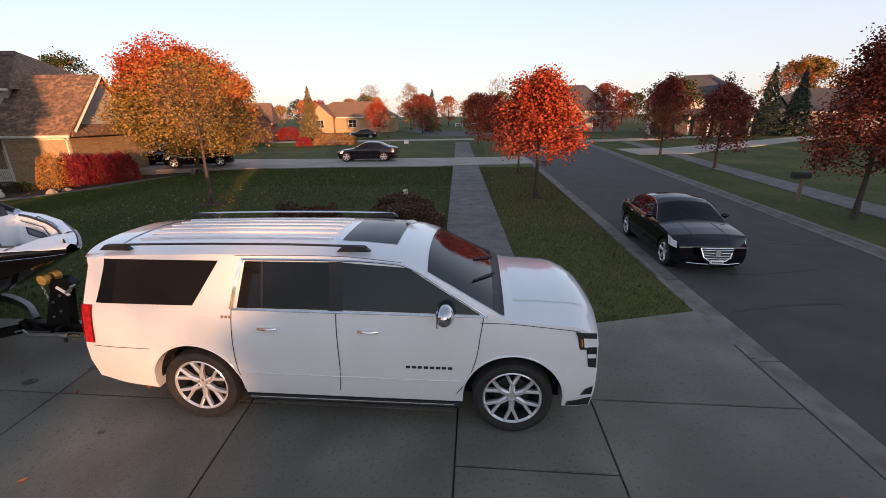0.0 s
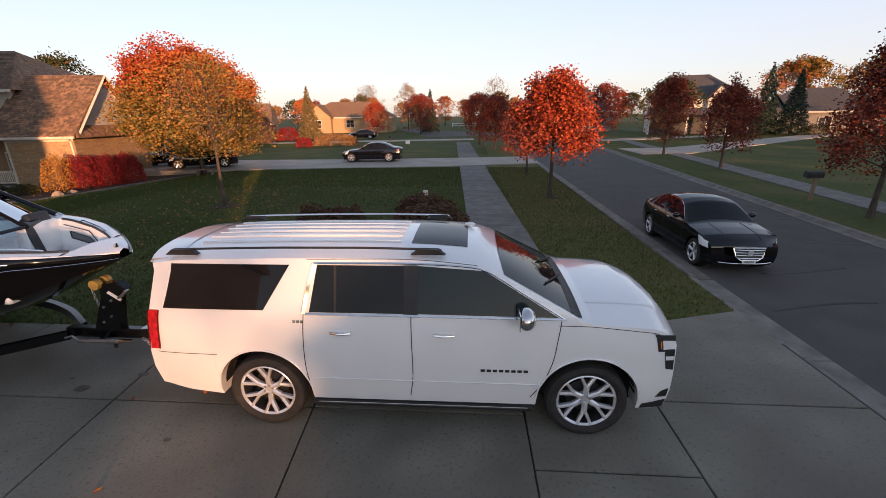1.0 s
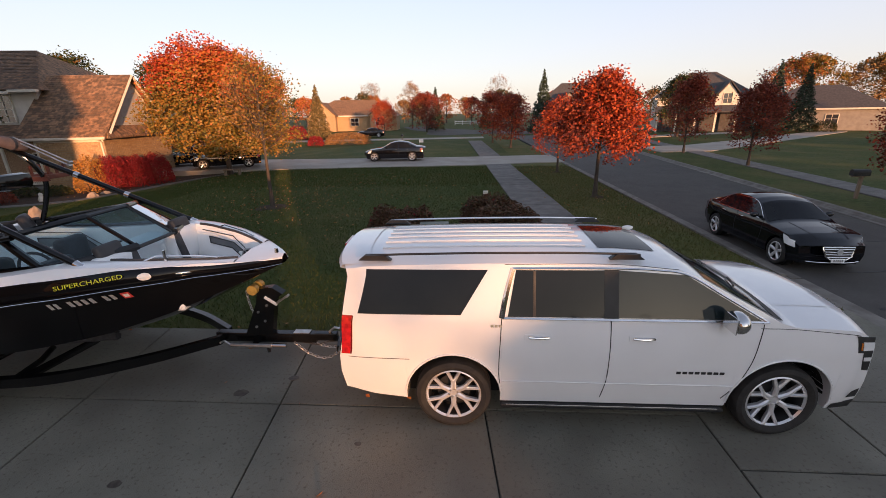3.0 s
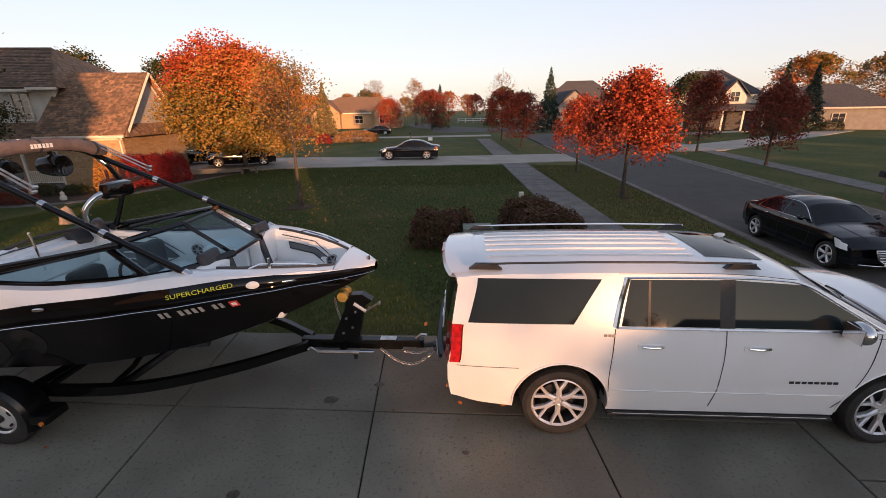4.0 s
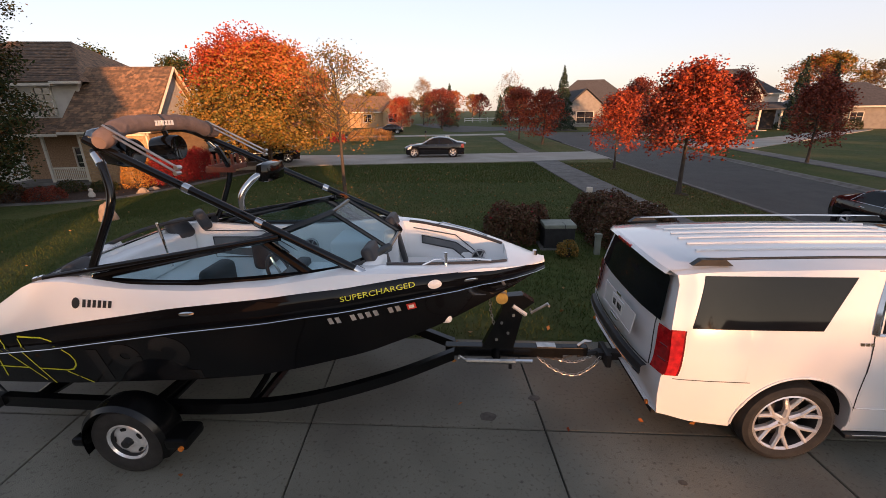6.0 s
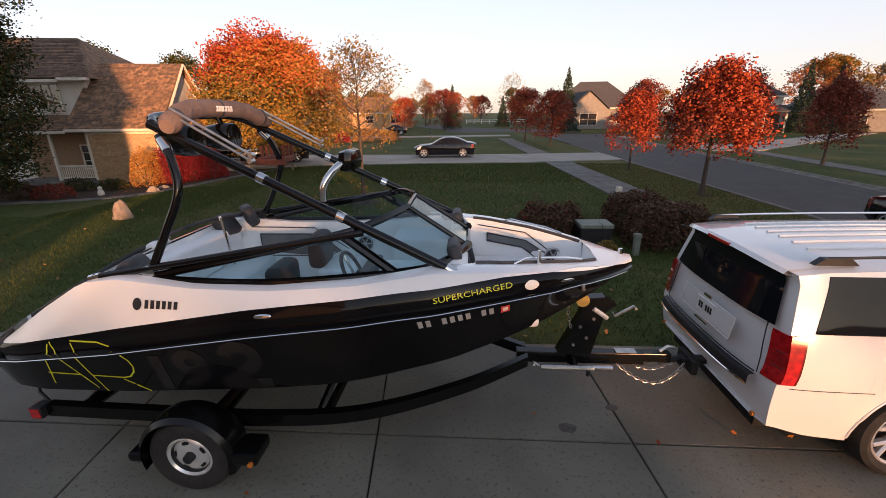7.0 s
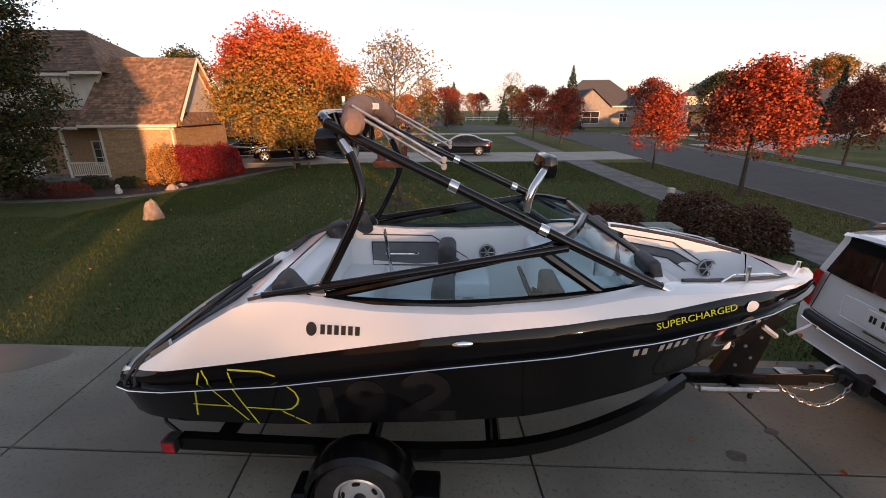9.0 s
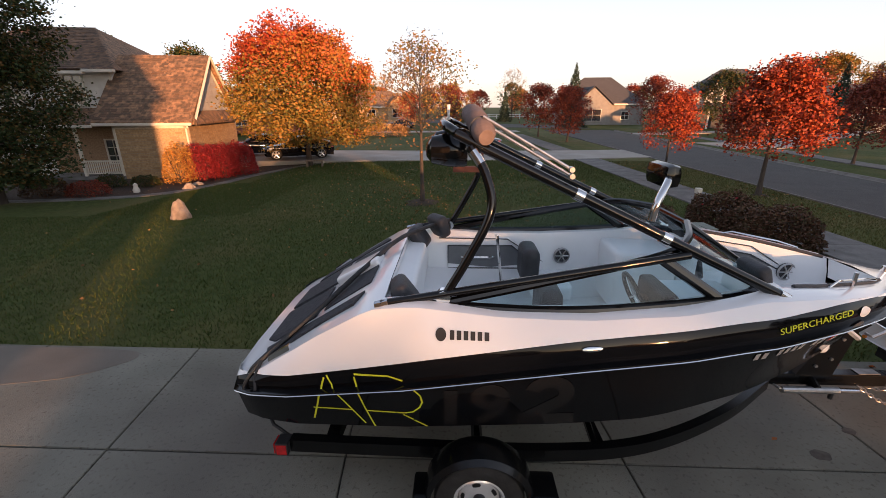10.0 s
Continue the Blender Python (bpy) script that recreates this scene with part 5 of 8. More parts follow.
def wheel(name, parent, x, y, z, r, rim_r, width, sgn, spokes, rim_m="polished", style="split", label=""):
    """A tyre with a rounded shoulder, a dished rim, spokes, hub and nuts; sgn: the side that faces outward."""
    e = new(name)
    e.parent = parent
    e.location = (x, y, z)
    if label:
        e["label"] = label
    w = width / 2
    prof = [(-w * 0.75, rim_r), (-w * 0.95, rim_r + 0.25 * (r - rim_r)), (-w, r - 0.055), (-w * 0.86, r - 0.015), (-w * 0.6, r), (-0.02, r), (-0.015, r - 0.008), (0.015, r - 0.008), (0.02, r), (w * 0.6, r), (w * 0.86, r - 0.015), (w, r - 0.055), (w * 0.95, rim_r + 0.25 * (r - rim_r)), (w * 0.75, rim_r)]
    lathe("tyre", prof, "rubber", e, 'y', 48)
    o = sgn * w
    lathe("rim", [(o * 0.78, rim_r + 0.006), (o * 0.84, rim_r - 0.006), (o * 0.70, rim_r - 0.022)], rim_m, e, 'y', 48)
    lathe("barrel", [(o * 0.70, rim_r - 0.022), (o * 0.1, rim_r - 0.045), (-o * 0.7, rim_r - 0.02)], "plastic", e, 'y', 36)
    lathe("brake_disc", [(o * 0.05, 0.03), (o * 0.05, rim_r * 0.62), (o * 0.0, rim_r * 0.62)], "plastic", e, 'y', 32)
    lathe("wheel_well", [(-o * 0.35, 0.0), (-o * 0.35, rim_r - 0.03)], "dark", e, 'y', 24)
    lathe("hub", [(o * 0.55, 0.0), (o * 0.55, rim_r * 0.13), (o * 0.48, rim_r * 0.2), (o * 0.2, rim_r * 0.24)], rim_m, e, 'y', 20)
    for k in range(6 if style == "split" else 5):
        a = 2 * math.pi * k / (6 if style == "split" else 5) + 0.3
        c = Vector((math.cos(a) * rim_r * 0.17, o * 0.56, math.sin(a) * rim_r * 0.17))
        part("nut", cyl_bm(c, c + Vector((0, sgn * 0.012, 0)), 0.012, seg=6), "steel", e)
    if style == "disc":
        # pressed steel: a dished face with slots and a dark axle cap
        lathe("wheel_face", [(o * 0.70, rim_r - 0.020), (o * 0.40, rim_r * 0.87), (o * 0.50, rim_r * 0.78), (o * 0.62, rim_r * 0.58), (o * 0.56, rim_r * 0.44), (o * 0.62, rim_r * 0.34), (o * 0.62, rim_r * 0.1)], rim_m, e, 'y', 40)
        lathe("axle_cap", [(o * 0.6, rim_r * 0.24), (o * 1.05, rim_r * 0.21), (o * 1.08, rim_r * 0.16), (o * 1.08, 0.0)], "plastic", e, 'y', 20)
        for k in range(spokes):
            a = 2 * math.pi * k / spokes + 0.5
            arc_ = [(a + u_, rim_r * r_) for u_, r_ in ((-0.22, 0.62), (0.0, 0.60), (0.22, 0.62), (0.26, 0.68), (0.22, 0.74), (0.0, 0.76), (-0.22, 0.74), (-0.26, 0.68))]
            link("slot", [Vector((math.cos(q_) * r_, o * (0.655 - 0.55 * (r_ / rim_r - 0.58)) + sgn * 0.002, math.sin(q_) * r_)) for q_, r_ in arc_], [tuple(range(8))], "dark", e)
        return e
    bm = bmesh.new()

    def arm(a0, r0, w0, d0, a1, r1, w1, d1):
        """A tapered, crowned bar from one polar place to another."""
        p0, p1 = Vector((math.cos(a0) * r0, 0, math.sin(a0) * r0)), Vector((math.cos(a1) * r1, 0, math.sin(a1) * r1))
        d = (p1 - p0).normalized()
        t = Vector((-d.z, 0, d.x))
        v = []
        for p, ww, oo in ((p0, w0, d0), (p1, w1, d1)):
            for s_, dep in ((-1, 0.0), (-0.45, sgn * 0.016), (0.45, sgn * 0.016), (1, 0.0), (0.8, -sgn * 0.035), (-0.8, -sgn * 0.035)):
                v.append(bm.verts.new(p + t * ww * s_ + Vector((0, o * oo + dep, 0))))
        for q in range(6):
            bm.faces.new((v[q], v[(q + 1) % 6], v[6 + (q + 1) % 6], v[6 + q]))
        bm.faces.new(v[:6][::-1])
        bm.faces.new(v[6:])

    for k in range(spokes):
        a = 2 * math.pi * k / spokes + math.pi / 2
        u = rim_r / 0.28
        if style == "split":
            arm(a, rim_r * 0.14, 0.030 * u, 0.52, a, rim_r * 0.55, 0.026 * u, 0.60)
            for da in (-0.24, 0.24):
                arm(a + da * 0.12, rim_r * 0.46, 0.018 * u, 0.585, a + da, rim_r * 0.965, 0.0155 * u, 0.76)
        else:
            arm(a, rim_r * 0.15, 0.040 * u, 0.52, a, rim_r * 0.955, 0.052 * u, 0.74)
    bmesh.ops.recalc_face_normals(bm, faces=bm.faces)
    part("spokes", bm, rim_m, e)
    return e


SUV = dict(
    x0=-1.30, x1=4.36, w=1.02, crown=[(2.4, 0.075), (3.1, 0.07), (3.4, 0.09), (4.0, 0.11), (4.36, 0.11)], crown_pow=2.6, axles=(0.0, 3.302), wheel_r=0.405, arch_r=0.497, stations=80,
    top=[(-1.30, 1.835), (-1.0, 1.86), (-0.5, 1.88), (0.2, 1.895), (1.1, 1.90), (1.7, 1.89), (2.05, 1.865), (2.25, 1.83), (2.40, 1.775), (3.06, 1.42), (3.16, 1.365), (3.3, 1.335), (3.6, 1.335), (3.9, 1.325), (4.1, 1.30), (4.24, 1.26), (4.32, 1.215), (4.36, 1.16)],
    low=[(-1.30, 0.47), (-0.9, 0.40), (-0.5, 0.35), (0.5, 0.335), (2.8, 0.335), (3.75, 0.33), (4.1, 0.31), (4.36, 0.32)],
    side=[(0.31, 0.955), (0.45, 0.985), (0.57, 1.0), (0.61, 1.012), (0.8, 1.018), (1.0, 1.02), (1.09, 1.012), (1.20, 0.995), (1.30, 0.97), (1.78, 0.82), (1.84, 0.79), (1.90, 0.74)],
    plan=[(-1.30, 0.965), (-1.1, 0.985), (-0.8, 0.995), (-0.4, 1.0), (2.6, 1.0), (3.4, 1.0), (3.8, 0.99), (4.1, 0.97), (4.36, 0.93)],
    tail=[(0.45, 0.05), (0.7, 0.0), (0.85, 0.0), (0.92, 0.03), (1.25, 0.055), (1.74, 0.17), (1.80, 0.10), (1.86, 0.06)], tail_round=0.12,
    nose=[(0.32, 0.05), (0.5, 0.0), (0.75, 0.0), (1.05, 0.02), (1.2, 0.05)], nose_round=0.17)


def suv():
    e = thing("suv", "long white four-door sport utility vehicle hitched to the boat trailer", "car", at=(-0.05, 0.95, 0.0), rz=0.2)
    e.scale = (1.01, 1.01, 1.02)
    c = Car(SUV)
    body = c.body(e, "white_paint", "glossy white body")
    # floor and underbody
    box("underbody", (-1.1, -0.75, 0.30), (4.0, 0.75, 0.62), "dark", e)
    for sg in (-1, 1):
        # glass
        c.panel("window", [(-1.09, 1.335), (0.08, 1.335), (0.35, 1.765), (-0.93, 1.765)], "glass", e, 0.006, sg, label="dark tinted quarter window")
        c.panel("window", [(0.55, 1.325), (1.50, 1.325), (1.50, 1.765), (0.63, 1.765)], "glass", e, 0.006, sg, label="dark tinted rear door window")
        c.panel("window", [(1.62, 1.325), (2.97, 1.315), (2.27, 1.725), (1.62, 1.765)], "glass_front", e, 0.006, sg, nu=14, label="clear front door window")
        c.panel("pillar", [(1.49, 1.32), (1.63, 1.32), (1.63, 1.77), (1.49, 1.77)], "plastic", e, 0.008, sg, nu=2)
        c.panel("pillar", [(0.80, 1.33), (0.825, 1.33), (0.825, 1.76), (0.80, 1.76)], "plastic", e, 0.010, sg, nu=2)
        # bright mouldings round the door glass
        c.line("bright_trim", [(0.50, 1.31), (1.6, 1.306), (3.04, 1.30)], 0.024, "chrome", e, 0.008, sg)
        c.line("bright_trim", [(0.49, 1.31), (0.535, 1.54), (0.60, 1.78)], 0.055, "chrome", e, 0.004, sg)
        c.line("bright_trim", [(0.60, 1.782), (1.5, 1.787), (2.0, 1.772), (2.29, 1.725), (2.64, 1.53), (3.02, 1.31)], 0.02, "chrome", e, 0.008, sg)
        # door seams
        c.line("door_gap", [(0.50, 0.44), (0.47, 0.75), (0.48, 1.1), (0.49, 1.30)], 0.009, "seam", e, 0.001, sg)
        c.line("door_gap", [(1.53, 0.42), (1.565, 0.7), (1.56, 1.30)], 0.009, "seam", e, 0.001, sg)
        c.line("door_gap", [(2.74, 0.44), (2.84, 0.6), (2.93, 0.85), (2.97, 1.1), (3.0, 1.28)], 0.009, "seam", e, 0.001, sg)
        c.line("door_gap", [(0.52, 1.815), (1.55, 1.82), (2.2, 1.775)], 0.006, "seam", e, 0.001, sg)
        c.line("sill_crease", [(0.5, 0.615), (1.5, 0.61), (2.82, 0.605)], 0.012, "white_paint", e, 0.001, sg)
        c.line("body_gap", [(-1.2, 0.865), (-0.8, 0.86), (-0.45, 0.855)], 0.007, "seam", e, 0.001, sg)
        c.line("body_gap", [(2.97, 1.24), (3.3, 1.235), (3.7, 1.20), (4.0, 1.17)], 0.007, "seam", e, 0.001, sg)
        # handles
        for hx in (0.74, 1.76):
            h = new("door_handle")
            h.parent = e
            c.panel("cup", [(hx - 0.02, 1.095), (hx + 0.24, 1.10), (hx + 0.24, 1.155), (hx - 0.02, 1.15)], "white_paint", h, 0.004, sg, 6, 2)
            pts = [c.side(hx + 0.02 + 0.2 * k / 6, 1.127 + 0.0 * k, 0.012 + 0.016 * math.sin(math.pi * k / 6), sg) for k in range(7)]
            tube("grip", pts, 0.013, "chrome", h, seg=8)
        # badge bars on the front door, small badge on the quarter
        for k in range(8):
            c.panel("badge_bar", [(2.24 + k * 0.06, 0.742), (2.282 + k * 0.06, 0.742), (2.282 + k * 0.06, 0.768), (2.24 + k * 0.06, 0.768)], "plastic", e, 0.006, sg, 1, 1)
        for k in range(3):
            c.panel("badge_bar", [(0.38 + k * 0.04, 1.22), (0.41 + k * 0.04, 1.22), (0.41 + k * 0.04, 1.245), (0.38 + k * 0.04, 1.245)], "chrome", e, 0.006, sg, 1, 1)
        # sill step and its bright strip
        step = new("running_board")
        step.parent = e
        bm = box_bm((0.50, sg * 0.92 - 0.09, 0.285), (2.78, sg * 0.92 + 0.09, 0.325))
        part("board", bm, "plastic", step, bevel=0.012)
        box("bright_strip", (0.56, sg * 1.006 - 0.004, 0.314), (2.72, sg * 1.006 + 0.004, 0.324), "chrome", step)
        # arch lips
        for wx in SUV["axles"]:
            pts = [c.side(wx + 0.504 * math.cos(a), 0.415 + 0.504 * math.sin(a), 0.002, sg) for a in np.linspace(-0.05, math.pi + 0.05, 28)]
            tube("arch_lip", pts, 0.011, "white_paint", e, seg=6)
            arc = [(wx + 0.496 * math.cos(a), 0.415 + 0.496 * math.sin(a)) for a in np.linspace(0.0, math.pi, 21)]
            lv = [(x, sg * 0.90, z) for x, z in arc] + [(x, sg * 0.66, z) for x, z in arc]
            link("arch_liner", lv, [(i, i + 1, 22 + i, 21 + i) for i in range(20)] + [tuple(range(21, 42))], "dark", e)
        # tail lamp wraps the corner
        t = new("tail_lamp")
        t.parent = e
        t["label"] = "tall red tail lamp"
        c.panel("lens", [(-1.30, 0.90), (-1.20, 0.90), (-1.18, 1.31), (-1.30, 1.31)], "red_lens", t, 0.012, sg, 6, 8, thick=0.02)
        c.panel("dark_band", [(-1.198, 0.90), (-1.175, 0.90), (-1.16, 1.31), (-1.178, 1.31)], "dark_red", t, 0.010, sg, 2, 8)
        rear = []
        for z in np.linspace(0.90, 1.31, 9):
            y1 = c.half(-1.30, z)
            for y in (y1 + 0.015, y1 - 0.03, y1 - 0.09, y1 - 0.15 + 0.04 * (z - 0.9)):
                rear.append(Vector((-1.30 + c.shift(-1.30, y, z) - 0.014, sg * y, z)))
        f = [(i * 4 + j, i * 4 + j + 1, (i + 1) * 4 + j + 1, (i + 1) * 4 + j) for i in range(8) for j in range(3)]
        link("rear_lens", rear, f, "red_lens", t, True)
        for z in (1.03, 1.16):
            y1 = c.half(-1.30, z)
            tube("lamp_rib", [Vector((-1.30 + c.shift(-1.30, y, z) - 0.017, sg * y, z)) for y in (y1, y1 - 0.04, y1 - 0.09)], 0.005, "dark_red", t, seg=5)
        # headlamp
        h = new("headlamp")
        h.parent = e
        c.panel("housing", [(4.00, 1.00), (4.345, 0.985), (4.345, 1.12), (3.93, 1.15)], "plastic", h, 0.006, sg, 8, 4, thick=0.02)
        c.panel("lens", [(4.11, 1.02), (4.345, 1.01), (4.345, 1.09), (4.09, 1.11)], "lamp_clear", h, 0.012, sg, 6, 3, thick=0.015)
        c.panel("indicator", [(4.04, 1.03), (4.075, 1.028), (4.07, 1.10), (4.03, 1.105)], "amber", h, 0.014, sg, 3, 3)
        c.panel("bezel", [(3.92, 1.145), (4.345, 1.115), (4.345, 1.145), (3.89, 1.175)], "plastic", h, 0.012, sg, 8, 1)
        c.panel("lower_valance", [(3.84, 0.335), (4.345, 0.325), (4.345, 0.42), (3.86, 0.39)], "plastic", e, 0.010, sg, 6, 2)
        c.panel("drl_bezel", [(4.22, 0.80), (4.345, 0.78), (4.345, 0.985), (4.16, 0.995)], "plastic", h, 0.006, sg, 5, 4)
        c.panel("drl", [(4.20, 0.90), (4.335, 0.89), (4.335, 0.93), (4.19, 0.94)], "lamp_clear", h, 0.012, sg, 2, 1)
        c.panel("air_intake", [(4.12, 0.47), (4.33, 0.46), (4.33, 0.56), (4.20, 0.53)], "plastic", e, 0.008, sg, 6, 2)
        # mirrors
        m = new("door_mirror")
        m.parent = e
        b0 = c.side(2.62, 1.33, 0.0, sg)
        bm = bmesh.new()
        bmesh.ops.create_icosphere(bm, subdivisions=3, radius=1.0)
        for v in bm.verts:
            v.co.x = max(v.co.x, -0.55)
        bmesh.ops.transform(bm, matrix=Matrix.Translation(b0 + Vector((0.02, sg * 0.17, 0.05))) @ Matrix.Diagonal((0.095, 0.13, 0.105, 1)), verts=bm.verts)
        part("cap", bm, "chrome", m, "chrome mirror cap", smooth=True)
        tube("arm", [b0 + Vector((0.03, -sg * 0.02, -0.04)), b0 + Vector((0.03, sg * 0.12, -0.03))], 0.035, "plastic", m, seg=8)
        box("mirror_glass", (b0.x - 0.045, b0.y + sg * 0.17 - 0.10, b0.z - 0.03), (b0.x - 0.035, b0.y + sg * 0.17 + 0.10, b0.z + 0.12), "chrome", m)
        # roof rail
        rr = new("roof_rail")
        rr.parent = e
        pts = [Vector((x, sg * (c.half(x, 1.8) - 0.075), c.top(x) - 0.005 + 0.02)) for x in np.linspace(-0.85, 1.85, 18)]
        tube("bar", pts, 0.012, "plastic" if sg < 0 else "chrome", rr, seg=8)
        for x in (-0.80, 1.72):
            p = Vector((x, sg * (c.half(x, 1.8) - 0.075), c.top(x) - 0.035))
            bm = bmesh.new()
            q = [(-0.17, 0), (0.17, 0), (0.10, 0.055), (-0.10, 0.055)]
            vs = [bm.verts.new(p + Vector((a, b, d))) for b in (-0.03, 0.03) for a, d in q]
            for f2 in ((0, 1, 2, 3), (7, 6, 5, 4), (0, 4, 5, 1), (1, 5, 6, 2), (2, 6, 7, 3), (3, 7, 4, 0)):
                bm.faces.new([vs[i] for i in f2])
            part("foot", bm, "plastic", rr, bevel=0.008)
        # wheels
        for wx in SUV["axles"]:
            wheel("wheel", e, wx, sg * 0.865, 0.405, 0.405, 0.292, 0.285, sg, 6, label="polished split-spoke wheel")
    # roof: ribs, sunroof, aerial
    for v in (-0.52, -0.31, -0.1, 0.1, 0.31, 0.52):
        tube("roof_rib", [c.roof(x, v, 0.004) for x in np.linspace(-0.78, 1.40, 14)], 0.016, "white_paint", e, seg=6)
    c.roof_panel("sunroof", 1.52, 2.10, -0.56, 0.56, "glass", e, 0.006, label="dark glass sunroof")
    bm = bmesh.new()
    bmesh.ops.create_icosphere(bm, subdivisions=2, radius=1.0)
    bmesh.ops.transform(bm, matrix=Matrix.Translation(c.roof(2.12, 0.45, 0.03)) @ Matrix.Diagonal((0.07, 0.018, 0.03, 1)), verts=bm.verts)
    part("roof_aerial", bm, "white_paint", e, smooth=True)
    # windscreen with cowl and wipers
    c.roof_panel("windscreen", 2.42, 3.10, -0.95, 0.95, "glass_front", e, 0.006, xe=(2.46, 3.12), label="raked windscreen")
    c.roof_panel("cowl", 3.10, 3.20, -0.95, 0.95, "plastic", e, 0.008)
    for y0, y1 in ((-0.1, -0.62), (0.55, 0.05)):
        tube("wiper", [c.roof(3.13, y0, 0.03), c.roof(3.02, (y0 + y1) / 2, 0.03), c.roof(2.90, y1, 0.022)], 0.011, "plastic", e, seg=6)
    c.roof_panel("bonnet_crease", 3.3, 4.15, -0.62, -0.60, "white_paint", e, 0.006, nv=1)
    c.roof_panel("bonnet_crease", 3.3, 4.15, 0.60, 0.62, "white_paint", e, 0.006, nv=1)

    # tail: glass, gate, plate, bumper pad, spoiler
    def back(y, z, off=0.0):
        return Vector((-1.30 + c.shift(-1.30, y, z) - off, y, z))

    def back_patch(name, z0, z1, h0, h1, material, parent, off=0.006, ny=14, nz=6, label=""):
        verts = [back((h0 + (h1 - h0) * j / nz) * (2 * i / ny - 1), z0 + (z1 - z0) * j / nz, off) for j in range(nz + 1) for i in range(ny + 1)]
        w = ny + 1
        return link(name, verts, [(j * w + i, (j + 1) * w + i, (j + 1) * w + i + 1, j * w + i + 1) for j in range(nz) for i in range(ny)], material, parent, True, label)

    gate = new("tailgate")
    gate.parent = e
    back_patch("rear_window", 1.33, 1.76, 0.80, 0.69, "glass", gate, 0.010, label="dark tinted rear window")
    back_patch("plate_recess", 1.00, 1.20, 0.40, 0.44, "white_paint", gate, 0.004)
    for y in (-0.44, 0.44):
        tube("recess_edge", [back(y * 0.95, 0.99, 0.008), back(y, 1.20, 0.008)], 0.009, "white_paint", gate, seg=5)
    tube("recess_edge", [back(-0.44, 1.205, 0.010), back(0.44, 1.205, 0.006)], 0.006, "white_paint", gate, seg=6)
    tube("recess_edge", [back(-0.42, 0.985, 0.010), back(0.42, 0.985, 0.006)], 0.006, "white_paint", gate, seg=6)
    plate = new("number_plate")
    plate.parent = gate
    box("plate", (-1.265, -0.155, 1.03), (-1.255, 0.155, 1.18), "label_white", plate)
    for k in range(6):
        if k != 3:
            box("plate_bar", (-1.269, -0.115 + 0.04 * k, 1.07), (-1.265, -0.09 + 0.04 * k, 1.135), "plastic", plate)
    box("gate_badge", (-1.262, -0.065, 1.212), (-1.25, 0.065, 1.24), "chrome", gate, bevel=0.004)
    box("handle_bar", (-1.29, -0.11, 0.955), (-1.265, 0.11, 0.975), "chrome", gate)
    tube("gate_gap", [back(y, 0.885 + 0.0 * y, 0.001) for y in np.linspace(-0.78, 0.78, 12)], 0.006, "seam", gate, seg=5)
    for sg in (-1, 1):
        tube("gate_gap", [back(sg * (0.80 - 0.02 * k), 0.89 + 0.13 * k, 0.001) for k in range(7)], 0.005, "seam", gate, seg=5)
    bumper = new("rear_bumper")
    bumper.parent = e
    pad = [back(y, z, 0.012 + (0.030 if z > 0.85 else 0.034)) for z in (0.775, 0.80, 0.845, 0.862) for y in np.linspace(-0.80, 0.80, 15)]
    link("step_pad", pad + [back(y, 0.87, 0.0) for y in np.linspace(-0.80, 0.80, 15)], [(j * 15 + i, (j + 1) * 15 + i, (j + 1) * 15 + i + 1, j * 15 + i + 1) for j in range(4) for i in range(14)], "plastic", bumper, True, "black bumper step pad")
    tube("bright_line", [back(y, 0.772, 0.046) for y in np.linspace(-0.80, 0.80, 15)], 0.010, "chrome", bumper, seg=6)
    box("receiver", (-1.42, -0.05, 0.43), (-1.0, 0.05, 0.52), "plastic", bumper)
    box("receiver_trim", (-1.36, -0.16, 0.40), (-1.30, 0.16, 0.55), "plastic", bumper, bevel=0.01)
    for sg in (-1, 1):
        part("reflector", cyl_bm(back(sg * 0.84, 0.50, 0.0), back(sg * 0.84, 0.50, 0.02), 0.022, seg=10), "amber", bumper)
    lip = []
    for v in np.linspace(-0.93, 0.93, 17):
        p = c.roof(-1.30, v, 0.0)
        lip += [p + Vector((0.30, 0, 0.035)), p + Vector((-0.02, 0, 0.012)), p + Vector((-0.05, 0, -0.02)), p + Vector((0.10, 0, -0.055))]
    link("roof_spoiler", lip, [(i * 4 + j, (i + 1) * 4 + j, (i + 1) * 4 + j + 1, i * 4 + j + 1) for i in range(16) for j in range(3)], "white_paint", e, True)
    p = c.roof(-1.30, 0, 0.0)
    box("brake_lamp", (p.x - 0.058, -0.17, p.z - 0.03), (p.x - 0.03, 0.17, p.z + 0.0), "red_lens", e, bevel=0.006)
    # grille and front bumper opening
    front = [Vector((4.36 + c.shift(4.36, y, z) + 0.01, y, z)) for z in (0.66, 0.80, 0.94, 1.07) for y in np.linspace(-0.62, 0.62, 11)]
    link("grille", front, [(j * 11 + i, j * 11 + i + 1, (j + 1) * 11 + i + 1, (j + 1) * 11 + i) for j in range(3) for i in range(10)], "plastic", e, True)
    for z in (0.72, 0.84, 0.95):
        tube("grille_bar", [Vector((4.36 + c.shift(4.36, y, z) + 0.02, y, z)) for y in np.linspace(-0.6, 0.6, 9)], 0.012, "chrome", e, seg=6)
    tube("grille_bar", [Vector((4.36 + c.shift(4.36, y, 0.42) + 0.012, y, 0.42)) for y in np.linspace(-0.7, 0.7, 9)], 0.05, "plastic", e, seg=6)
